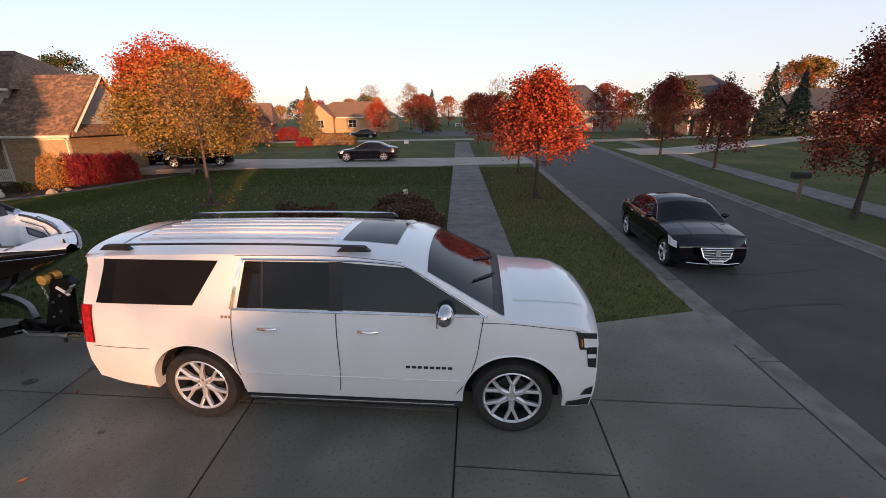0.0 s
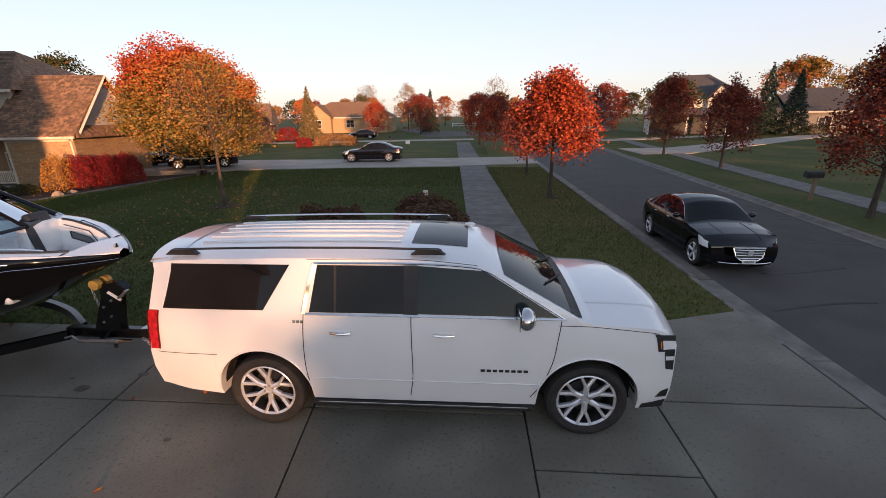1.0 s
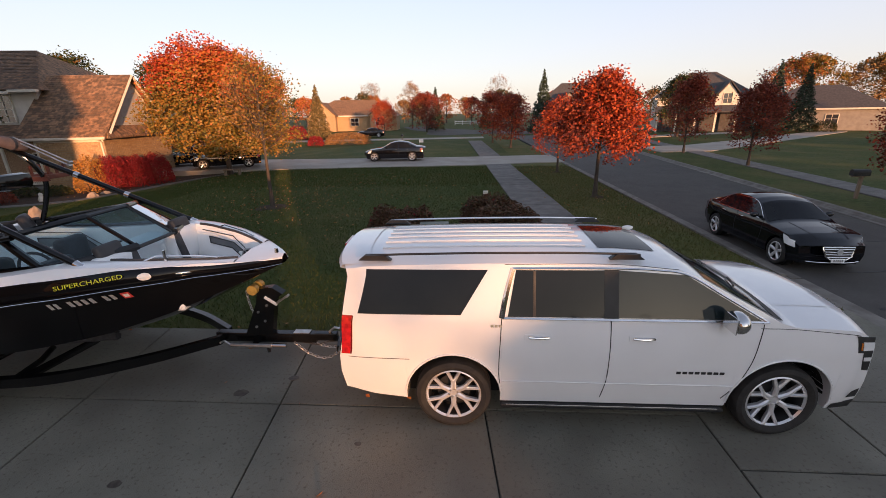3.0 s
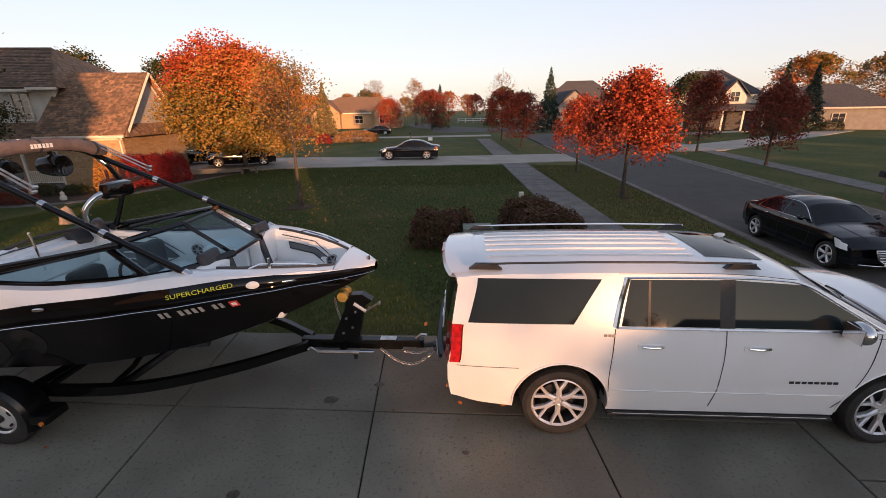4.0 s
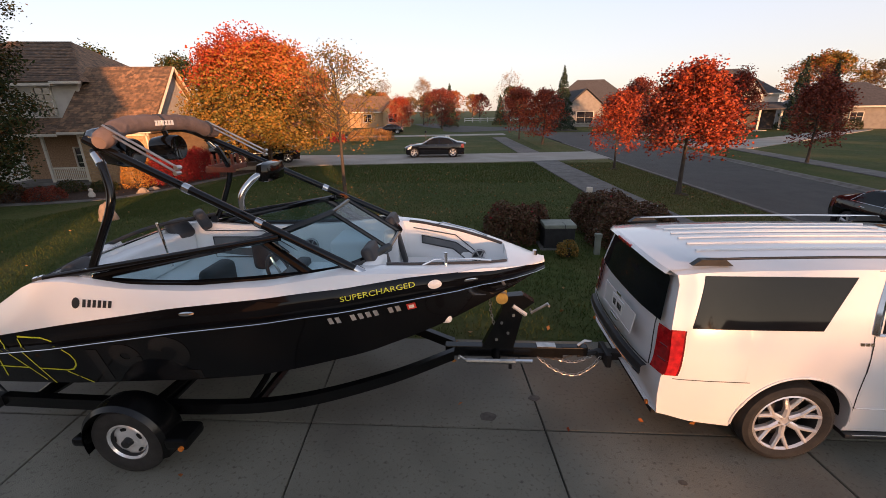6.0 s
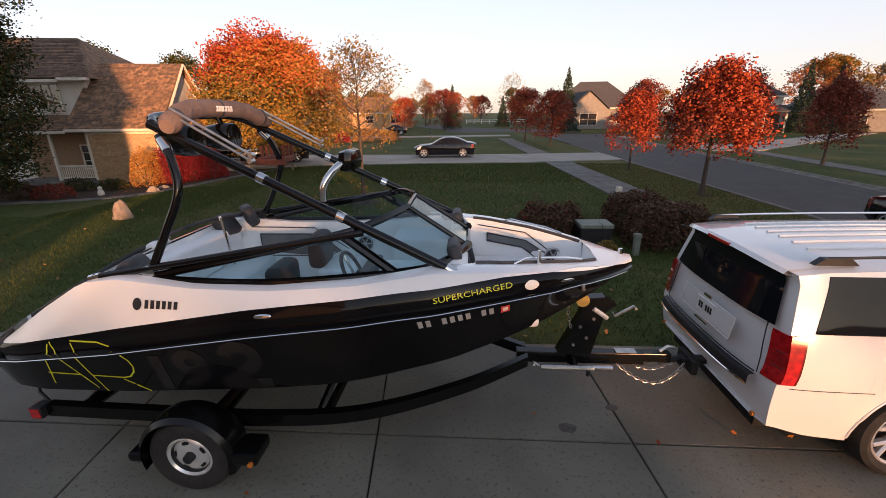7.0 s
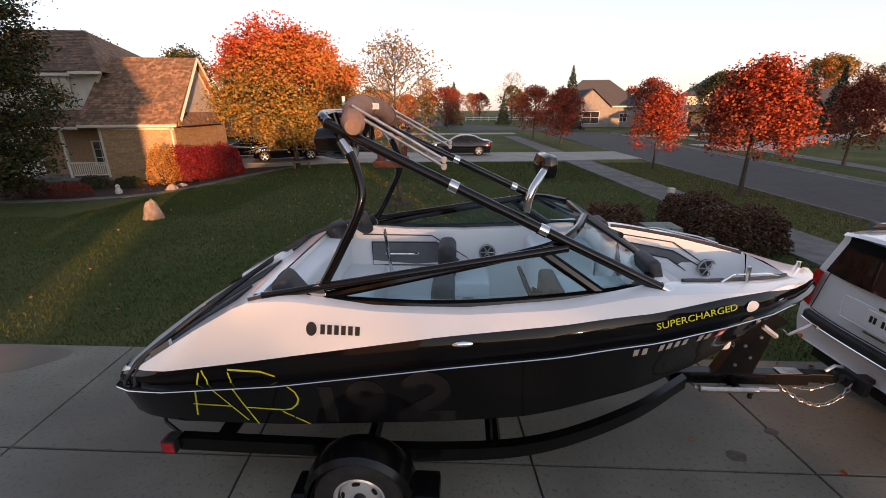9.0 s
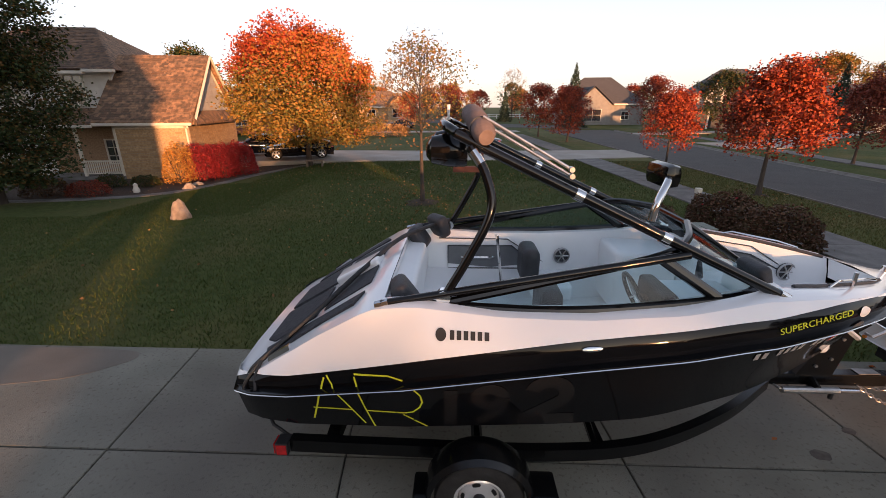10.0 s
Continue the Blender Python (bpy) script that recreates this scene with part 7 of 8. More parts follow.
for s0 in (-1, 1):
    bseat((-3.62, s0 * 0.38 - 0.22, 1.1), (-2.95, s0 * 0.38 + 0.22, 1.34), "vinyl", 0.05, label="light vinyl bow lounge")
    bseat((-3.74, s0 * 0.54 - 0.25, 1.30), (-3.56, s0 * 0.54 + 0.25, 1.74), "vinyl", 0.08, label="light vinyl bow backrest")
    cushion("head_pad", (-0.05, -0.15, -0.11), (0.05, 0.15, 0.11), "vinyl_dark", 0.048, Matrix.Translation(at_boat(-3.66, s0 * 0.56, 1.74)) @ pose(0, 0, 0, 0, -18, 0), label="rounded charcoal pad")
    cushion("side_pad", (-0.025, -0.05, -0.20), (0.025, 0.05, 0.20), "vinyl_dark", 0.024, Matrix.Translation(at_boat(-3.55, s0 * 0.36, 1.54)) @ pose(0, 0, 0, 0, -14, 0), label="charcoal piping pad")
    # grey inlays, bright bow rail, speakers, cup holder
    ins = [(-3.35, 1.58), (-2.95, 1.54), (-2.72, 1.42), (-2.78, 1.33), (-2.98, 1.46), (-3.35, 1.49)]
    link("inlay", [at_boat(x, s0 * (inner(x) - 0.045), z) for x, z in ins], [tuple(range(6)) if s0 > 0 else tuple(reversed(range(6)))], "vinyl_grey", boat)
    tube("inlay_piping", [at_boat(x, s0 * (inner(x) - 0.05), z) for x, z in ins + ins[:1]], 0.007, "vinyl_dark", boat, seg=5)
    tube("panel_seam", [at_boat(x, s0 * (inner(x) - 0.035), z) for x, z in ((-3.45, 1.66), (-2.95, 1.62), (-2.62, 1.40))], 0.006, "vinyl_dark", boat, seg=5)
    ins = [(-6.0, 1.50), (-5.3, 1.50), (-5.05, 1.30), (-5.2, 1.24), (-6.0, 1.24)]
    link("inlay", [at_boat(x, s0 * (inner(x) - 0.055), z) for x, z in ins], [tuple(range(5)) if s0 > 0 else tuple(reversed(range(5)))], "vinyl_grey", boat)
    tube("inlay_piping", [at_boat(x, s0 * (inner(x) - 0.06), z) for x, z in ins + ins[:1]], 0.007, "vinyl_dark", boat, seg=5)
    tube("panel_seam", [at_boat(x, s0 * (inner(x) - 0.045), z) for x, z in ((-6.1, 1.58), (-5.35, 1.57), (-4.95, 1.32), (-4.8, 1.12))], 0.006, "vinyl_dark", boat, seg=5)
    tube("grab_handle", [at_boat(-5.85, s0 * (inner(-5.8) - 0.06), 1.37), at_boat(-5.8, s0 * (inner(-5.8) - 0.10), 1.38), at_boat(-5.55, s0 * (inner(-5.6) - 0.10), 1.38), at_boat(-5.5, s0 * (inner(-5.5) - 0.06), 1.37)], 0.014, "chrome", boat, seg=7)
    tube("bow_rail", [at_boat(-3.2, s0 * (inner(-3.2) + 0.03), 1.70), at_boat(-3.1, s0 * (inner(-3.1) + 0.02), 1.735), at_boat(-2.75, s0 * (inner(-2.75) + 0.02), 1.69), at_boat(-2.6, s0 * (inner(-2.6) + 0.02), 1.65)], 0.009, "chrome", boat, seg=7)
    for sx, sz in ((-4.75, 1.40), (-2.68, 1.42)):
        sp = new("loudspeaker")
        sp.parent = boat
        y0 = s0 * (inner(sx) - 0.05)
        part("cone", cyl_bm(at_boat(sx, y0, sz), at_boat(sx, y0 - s0 * 0.02, sz), 0.085, seg=24), "vinyl_dark", sp)
        lathe("ring", [(y0 - s0 * 0.02, 0.07), (y0 - s0 * 0.034, 0.078), (y0 - s0 * 0.02, 0.09)], "steel", sp, 'y', 24, centre=at_boat(sx, 0, sz))
        for k in range(6):
            a = k * math.pi / 3
            tube("blade", [at_boat(sx, y0 - s0 * 0.026, sz), at_boat(sx + 0.075 * math.cos(a), y0 - s0 * 0.026, sz + 0.075 * math.sin(a))], 0.008, "steel", sp, seg=5)
    tube("deck_edge", [at_boat(x, s0 * (inner(x) + 0.005), lerp_list(GUN, x) + 0.012) for x in np.linspace(-3.5, -2.45, 12)], 0.016, "vinyl_dark", boat, seg=6)
    # fittings on the band: drain, cleats, nav light
    def fitting(name, x, t, w, h, material, off=0.008):
        vs = []
        for a in np.linspace(0, 2 * math.pi, 21)[:-1]:
            xx, tt = x + w * math.cos(a), t + h * math.sin(a) / max(0.05, lerp_list(GUN, x) - zr(x))
            p = band_point(xx, tt, off)
            vs.append(Vector((p.x, -s0 * p.y if s0 > 0 else p.y, p.z)))
        c0 = band_point(x, t, off + 0.012)
        c0 = Vector((c0.x, -c0.y if s0 > 0 else c0.y, c0.z))
        return link(name, vs + [c0], [(i, (i + 1) % 20, 20) for i in range(20)], material, boat, True)
    fitting("oval_cover", -3.08, 0.5, 0.056, 0.036, "label_white")
    fitting("pull_up_cleat", -2.78, 0.5, 0.06, 0.014, "chrome", 0.012)
    fitting("pull_up_cleat", -5.02, 0.46, 0.065, 0.016, "chrome", 0.012)
part("bow_light", cyl_bm(at_boat(-2.14, 0, 1.55), at_boat(-2.14, 0, 1.62), 0.03, 0.02), "chrome", boat)

# wrap-round windscreen: frames and panes, both sides, with a gate between
for s0 in (-1, 1):
    low = spline([at_boat(-6.10, s0 * 0.945, 1.625), at_boat(-5.1, s0 * 0.985, 1.615), at_boat(-4.08, s0 * 0.905, 1.68), at_boat(-3.74, s0 * 0.73, 1.715), at_boat(-3.56, s0 * 0.30, 1.725)], 8)
    high = spline([at_boat(-6.10, s0 * 0.945, 1.63), at_boat(-5.30, s0 * 0.90, 1.80), at_boat(-4.52, s0 * 0.82, 1.965), at_boat(-4.26, s0 * 0.65, 2.03), at_boat(-4.08, s0 * 0.28, 2.06)], 8)
    n_ = len(low)
    ws = new("windscreen_side")
    ws.parent = boat
    tube("lower_frame", [p + Vector((0, 0, 0.012)) for p in low], 0.042, "tube", ws, seg=8)
    tube("upper_frame", high, 0.031, "tube", ws, seg=8)
    mid_ = n_ // 2
    tube("mullion", [low[mid_], high[mid_]], 0.038, "tube", ws, seg=8)
    tube("gate_post", [low[-1], high[-1]], 0.022, "tube", ws, seg=8)
    for k0, k1 in ((0, mid_), (mid_, n_ - 1)):
        v = low[k0:k1 + 1] + high[k0:k1 + 1]
        m_ = k1 - k0 + 1
        link("pane", v, [(q, q + 1, m_ + q + 1, m_ + q) for q in range(m_ - 1)], "boat_glass", ws, True)
    for pane_ in ws.children:
        if pane_.name.startswith("pane"):
            pane_.visible_shadow = False
gate_ = new("windscreen_gate")
gate_.parent = boat
g0, g1, g2, g3 = at_boat(-3.56, -0.30, 1.725), at_boat(-3.56, 0.30, 1.725), at_boat(-4.08, 0.28, 2.06), at_boat(-4.08, -0.28, 2.06)
tube("gate_rail", [g3, g2], 0.022, "tube", gate_, seg=8)
tube("gate_rail", [g0, g1], 0.022, "tube", gate_, seg=8)
link("pane", [g0, g1, g2, g3], [(0, 1, 2, 3)], "boat_glass", gate_).visible_shadow = False

# wake tower: raked front tubes, curved rear legs, cross bars, rolled canopy
tower = thing("wake_tower", "black folding tower with chrome joints over the boat", "boat tower", at=BOAT_AT)
tower.scale = BS
for s0 in (-1, 1):
    foot, top_ = at_boat(-3.66, s0 * 0.90, 1.71), at_boat(-5.92, s0 * 0.70, 2.75)
    side = new("tower_side")
    side.parent = tower
    tube("front_tube", [foot.lerp(top_, k / 8) for k in range(9)], 0.034, "tube", side, seg=12)
    tube("foot_joint", [foot + Vector((0.04, 0, -0.03)), foot.lerp(top_, 0.03)], 0.042, "chrome", side, seg=10)
    for k in (0.36, 0.62):
        tube("sleeve", [foot.lerp(top_, k), foot.lerp(top_, k + 0.025)], 0.040, "chrome", side, seg=12)
    leg = spline([at_boat(-5.98, s0 * 0.93, 1.70), at_boat(-5.82, s0 * 0.92, 1.98), at_boat(-5.68, s0 * 0.88, 2.28), at_boat(-5.72, s0 * 0.82, 2.51), at_boat(-5.82, s0 * 0.76, 2.67)], 6)
    tube("rear_leg", leg, 0.031, "tube", side, seg=12)
    tube("leg_sleeve", leg[-5:-1], 0.038, "chrome", side, seg=12)
    part("leg_joint", cyl_bm(at_boat(-5.99, s0 * 0.93 - 0.04, 1.70), at_boat(-5.99, s0 * 0.93 + 0.04, 1.70), 0.05), "chrome", side)
    # brace from a bright foot on the gunwale to the front tube
    b_foot, b_top = at_boat(-6.42, s0 * 0.97, 1.655), foot.lerp(top_, 0.30) + Vector((0, s0 * 0.02, -0.03))
    tube("brace", [b_foot.lerp(b_top, k / 6) for k in range(7)], 0.028, "tube", side, seg=10)
    tube("brace_foot", [b_foot + Vector((-0.04, 0, -0.015)), b_foot.lerp(b_top, 0.025)], 0.032, "chrome", side, seg=8)
    # canopy struts folded along the tube
    for j, dz in enumerate((0.045, 0.085)):
        a0, b0 = top_ + Vector((0.18, 0, 0.02 + dz)), foot.lerp(top_, 0.66) + Vector((0.0, 0.02 * j, 0.05 + dz))
        tube("canopy_strut", [a0, b0], 0.0105, "steel", side, seg=8)
        part("strut_joint", cyl_bm(b0 + Vector((0, -0.03, 0)), b0 + Vector((0, 0.03, 0)), 0.018), "steel", side)
tube("cross_bar", spline([at_boat(-5.90, -0.70, 2.75), at_boat(-6.0, -0.45, 2.80), at_boat(-6.0, 0.45, 2.80), at_boat(-5.90, 0.70, 2.75)], 6), 0.034, "tube", tower, seg=12)
roll_pts = spline([at_boat(-5.72, -0.80, 2.73), at_boat(-5.78, -0.45, 2.84), at_boat(-5.80, 0.0, 2.86), at_boat(-5.78, 0.45, 2.84), at_boat(-5.72, 0.80, 2.73)], 7)
rv, rf = [], []
rr_ = [0.05] + [0.074 + 0.004 * math.sin(i * 1.9) for i in range(len(roll_pts) - 2)] + [0.05]
tube("canopy_roll", roll_pts, 0.1, "canvas", tower, seg=14, radii=rr_, label="rolled brown canvas canopy in its boot")
for k in (3, 14, 25):
    if k < len(roll_pts):
        tube("strap", [roll_pts[k] + Vector((0, -0.015, 0)), roll_pts[k] + Vector((0, 0.015, 0))], rr_[k] + 0.006, "vinyl_dark", tower, seg=14)
for k in range(6):
    box("canopy_print", at_boat(-5.735, -0.13 + k * 0.045, 2.835), at_boat(-5.722, -0.10 + k * 0.045, 2.880), "label_white", tower)
for s0 in (-1, 1):
    pod = new("tower_speaker")
    pod.parent = tower
    c0 = at_boat(-5.95, s0 * 0.30, 2.61)
    lathe("shell", [(-0.19, 0.0), (-0.19, 0.05), (-0.15, 0.10), (-0.02, 0.125), (0.10, 0.125), (0.12, 0.115), (0.11, 0.10), (0.10, 0.0)], "tube", pod, 'x', 24, centre=c0)
    part("clamp", cyl_bm(c0 + Vector((0, 0, 0.1)), c0 + Vector((-0.03, 0, 0.2)), 0.025), "tube", pod)
part("stern_light", cyl_bm(at_boat(-5.98, 0.0, 2.82), at_boat(-5.98, 0.0, 2.93), 0.008, 0.014), "label_white", tower)
# rear-view mirror on a bright arm
mm = new("ski_mirror")
mm.parent = tower
tube("arm", spline([at_boat(-4.62, -0.84, 2.22), at_boat(-4.60, -0.84, 2.34), at_boat(-4.52, -0.76, 2.45), at_boat(-4.46, -0.62, 2.48)], 6), 0.026, "chrome", mm, seg=10)
bm = box_bm(at_boat(-4.53, -0.74, 2.40), at_boat(-4.41, -0.40, 2.56))
part("shell", bm, "tube", mm, bevel=0.058, smooth=True)
# board rack in rust orange on the far leg
rk = new("board_rack")
rk.parent = tower
for x in (-5.9, -5.65):
    box("fork", at_boat(x - 0.03, 0.86, 2.30), at_boat(x + 0.03, 1.20, 2.36), "clay", rk, bevel=0.01)
    for y in (0.93, 1.05, 1.17):
        box("prong", at_boat(x - 0.015, y - 0.012, 2.36), at_boat(x + 0.015, y + 0.012, 2.48), "clay", rk)
box("bracket", at_boat(-5.95, 0.84, 2.28), at_boat(-5.6, 0.88, 2.34), "clay", rk)
tube("flag_mast", [at_boat(-5.55, -0.55, 1.62), at_boat(-5.6, -0.55, 2.02)], 0.012, "chrome", boat, seg=6)
part("mast_cap", cyl_bm(at_boat(-5.6, -0.55, 2.0), at_boat(-5.605, -0.55, 2.03), 0.011), "label_white", boat)
# bow pole and lines
tube("bow_post", [at_boat(-3.0, -0.64, 1.30), at_boat(-3.0, -0.64, 1.80)], 0.014, "chrome", boat, seg=7)


# graphics on the hull and topside
def on_hull(pts, width, name, material, lift=0.004):
    """A flat stroke over the near side of the hull, through (x, z) points."""
    def place(x, z, o):
        r = zr(x)
        if z > r + 0.03:
            t = (z - r) / max(0.05, lerp_list(GUN, x) - r)
            return band_point(x, t, o)
        c = lerp_list(CHINE, x)
        return hull_point(x, min(0.96, (z - c) / (r - c)), o)
    dense = []
    for (a, b), (c, d) in zip(pts, pts[1:]):
        n = max(2, int(math.hypot(c - a, d - b) / 0.03))
        dense += [(a + (c - a) * k / n, b + (d - b) * k / n) for k in range(n)]
    dense.append(pts[-1])
    verts, faces = [], []
    for i, (x, z) in enumerate(dense):
        x2, z2 = dense[min(i + 1, len(dense) - 1)]
        x1, z1 = dense[max(i - 1, 0)]
        d = Vector((x2 - x1, z2 - z1, 0)).normalized()
        nx, nz = -d.y * width / 2, d.x * width / 2
        verts += [place(x + nx, z + nz, lift), place(x - nx, z - nz, lift)]
    faces = [(2 * i, 2 * i + 2, 2 * i + 3, 2 * i + 1) for i in range(len(dense) - 1)]
    return link(name, verts, faces, material, boat)


def strokes(name, lines, width, material, lift=0.004):
    for ln in lines:
        on_hull([(x, 1.21 - (1.21 - z) * 0.92) for x, z in ln], width, name, material, lift=lift)


strokes("lime_stroke", [[(-6.95, 0.72), (-6.90, 0.88), (-6.82, 1.16)], [(-6.80, 1.18), (-6.70, 0.98), (-6.56, 0.70)], [(-6.93, 0.86), (-6.64, 0.86)]], 0.013, "yellow")
strokes("lime_stroke", [[(-6.49, 0.66), (-6.55, 0.92), (-6.60, 1.19)], [(-6.60, 1.21), (-6.36, 1.22), (-6.26, 1.19)], [(-6.18, 1.12), (-6.14, 1.06), (-6.13, 0.99), (-6.15, 0.93), (-6.20, 0.875), (-6.26, 0.86)], [(-6.535, 0.86), (-6.26, 0.86)], [(-6.27, 0.84), (-6.20, 0.785)], [(-6.19, 0.775), (-6.10, 0.70)]], 0.013, "yellow")
# large charcoal numerals
strokes("charcoal_numeral", [[(-5.93, 0.74), (-5.93, 1.12)]], 0.09, "gel_smoke", 0.003)
ring_ = lambda cx, cz, r, a0, a1: [(cx + r * math.cos(a), cz + r * 1.0 * math.sin(a)) for a in np.linspace(a0, a1, 14)]
strokes("charcoal_numeral", [ring_(-5.66, 1.05, 0.09, 0, 6.283), [(-5.57, 1.05), (-5.59, 0.90), (-5.73, 0.78)]], 0.09, "gel_smoke", 0.003)
strokes("charcoal_numeral", [ring_(-5.26, 1.11, 0.115, 3.0, -0.9) + [(-5.41, 0.83)], [(-5.46, 0.82), (-5.06, 0.84)]], 0.105, "gel_smoke", 0.003)


def text_on(name, text, size, x, z, material, sign="band", lift=0.006, wide=1.0):
    """Lettering laid on the near topside or hull about (x, z)."""
    def spot(xx, zz):
        r = zr(xx)
        if sign == "band":
            return band_point(xx, (zz - r) / max(0.05, lerp_list(GUN, xx) - r), lift)
        c = lerp_list(CHINE, xx)
        return hull_point(xx, (zz - c) / (r - c), lift)
    o = spot(x, z)
    ux = (spot(x + 0.1, z + 0.012) - spot(x - 0.1, z - 0.012)).normalized()
    uz = (spot(x, z + 0.03) - spot(x, z - 0.03)).normalized()
    nor = ux.cross(uz).normalized()
    m = Matrix((ux, nor.cross(ux), nor)).transposed().to_4x4()
    m.translation = o
    return words(name, text, size, m, material, boat, 0.0015, wide=wide)


text_on("side_lettering", "SUPERCHARGED", 0.060, -3.52, 1.60, "yellow", wide=1.35)
for k in range(10):
    if k not in (2, 7):
        x = -3.92 + k * 0.058
        on_hull([(x, zr(x) - 0.095), (x + 0.034, zr(x + 0.034) - 0.093)], 0.066, "registration_bar", "silver", lift=0.006)
on_hull([(-3.31, 1.425), (-3.24, 1.43)], 0.075, "sticker", "label_red", lift=0.006)
on_hull([(-3.295, 1.425), (-3.255, 1.428)], 0.04, "sticker_mark", "label_white", lift=0.009)
# maker's mark as a disc and plain bars
fitting_pts = [band_point(-6.0 + 0.036 * math.cos(a), 0.70 + 0.036 * math.sin(a) / 0.4, 0.008) for a in np.linspace(0, 2 * math.pi, 17)[:-1]]
link("maker_disc", fitting_pts, [tuple(range(16))], "plastic", boat)
for k in range(6):
    x = -5.94 + k * 0.046
    p = [band_point(x + dx, 0.70 + dt, 0.008) for dx, dt in ((0, -0.065), (0.030, -0.065), (0.030, 0.065), (0, 0.065))]
    link("maker_bar", p, [(0, 1, 2, 3)], "plastic", boat)

# ---- trailer ----
trailer = thing("boat_trailer", "black single-axle boat trailer with guide bunks and fenders", "trailer", at=BOAT_AT)
trailer.scale = (1.062, 1.05, 1.062)
for s0 in (-1, 1):
    beam_pts = spline([at_boat(-7.20, s0 * 0.95, 0.44), at_boat(-6.3, s0 * 0.97, 0.44), at_boat(-5.2, s0 * 0.97, 0.43), at_boat(-4.4, s0 * 0.88, 0.45), at_boat(-3.6, s0 * 0.54, 0.48), at_boat(-2.95, s0 * 0.10, 0.50)], 8)
    rows_ = [[p + Vector((0, -0.04, -0.055)), p + Vector((0, 0.04, -0.055)), p + Vector((0, 0.04, 0.055)), p + Vector((0, -0.04, 0.055)), p + Vector((0, -0.04, -0.055))] for p in beam_pts]
    loft("side_beam", rows_, "frame_black", trailer, mirror=False)
    lamp = new("tail_light")
    lamp.parent = trailer
    box("housing", at_boat(-7.30, s0 * 0.98 - 0.06, 0.39), at_boat(-7.20, s0 * 0.98 + 0.06, 0.50), "plastic", lamp, bevel=0.01)
    box("lens", at_boat(-7.315, s0 * 0.98 - 0.05, 0.40), at_boat(-7.30, s0 * 0.98 + 0.05, 0.49), "red_lens", lamp)
    box("lens", at_boat(-7.29, s0 * 0.98 + s0 * 0.06 - 0.004, 0.40), at_boat(-7.21, s0 * 0.98 + s0 * 0.06 + 0.004, 0.49), "red_lens", lamp)
    w_ = wheel("wheel", trailer, -5.72 - BX, s0 * 1.24, 0.325, 0.325, 0.178, 0.21, s0, 5, "polished", "disc", label="silver slotted steel trailer wheel")
    # fender: a rolled arch with a skirt and lamp
    arch = []
    for a in np.linspace(-0.35, math.pi + 0.35, 26):
        c0 = at_boat(-5.72, s0 * 1.24, 0.335)
        d = Vector((math.cos(a), 0, math.sin(a)))
        arch.append([c0 + d * r_ + Vector((0, s0 * o, 0)) for r_, o in ((0.36, -0.14), (0.385, -0.10), (0.395, 0.0), (0.385, 0.10), (0.35, 0.135))])
    fender = loft("fender", arch, "frame_black", trailer, mirror=False, label="black moulded fender")
    fender["label"] = "black moulded fender"
    box("fender_step", at_boat(-5.36, s0 * 1.24 - 0.13, 0.30), at_boat(-5.16, s0 * 1.24 + 0.13, 0.40), "frame_black", trailer, bevel=0.03)
    box("fender_step", at_boat(-6.20, s0 * 1.24 - 0.12, 0.29), at_boat(-6.07, s0 * 1.24 + 0.12, 0.37), "frame_black", trailer, bevel=0.03)
    part("marker_lamp", cyl_bm(at_boat(-5.20, s0 * 1.37, 0.335), at_boat(-5.20, s0 * 1.39, 0.335), 0.022), "amber", trailer)
    tube("bunk", [at_boat(-7.0, s0 * 0.45, 0.56), at_boat(-5.2, s0 * 0.45, 0.60), at_boat(-4.0, s0 * 0.40, 0.70)], 0.045, "mat_grey", trailer, seg=6)
    tube("tie_strap", [at_boat(-7.50, s0 * 0.72, 0.66), at_boat(-7.38, s0 * 0.85, 0.52), at_boat(-7.22, s0 * 0.92, 0.47)], 0.014, "plastic", trailer, seg=5)
for x, s0 in [(x, s0) for x in (-6.9, -4.8) for s0 in (-1, 1)]:
    tube("bunk_bracket", [at_boat(x, s0 * 0.90, 0.47), at_boat(x, s0 * 0.62, 0.50), at_boat(x, s0 * 0.45, 0.57)], 0.032, "frame_black", trailer, seg=5)
for x, h in ((-6.85, 0.46), (-5.72, 0.43), (-4.75, 0.44)):
    tube("cross_member", [at_boat(x, -0.9 if x < -4.5 else -0.68, h), at_boat(x, 0.0, h - 0.06), at_boat(x, 0.9 if x < -4.5 else 0.68, h)], 0.045, "frame_black", trailer, seg=6)
part("axle", cyl_bm(at_boat(-5.72, -1.12, 0.325), at_boat(-5.72, 1.12, 0.325), 0.035), "frame_black", trailer)
box("tongue", at_boat(-3.05, -0.05, 0.44), at_boat(-1.78, 0.05, 0.56), "frame_black", trailer, bevel=0.006)
box("coupler", at_boat(-1.80, -0.045, 0.47), at_boat(-1.52, 0.045, 0.565), "frame_black", trailer, bevel=0.01)
box("coupler_label", at_boat(-2.06, -0.046, 0.566), at_boat(-1.86, 0.046, 0.572), "steel", trailer)
tube("latch", [at_boat(-1.62, 0, 0.57), at_boat(-1.55, 0, 0.63), at_boat(-1.48, 0, 0.62)], 0.016, "steel", trailer, seg=6)
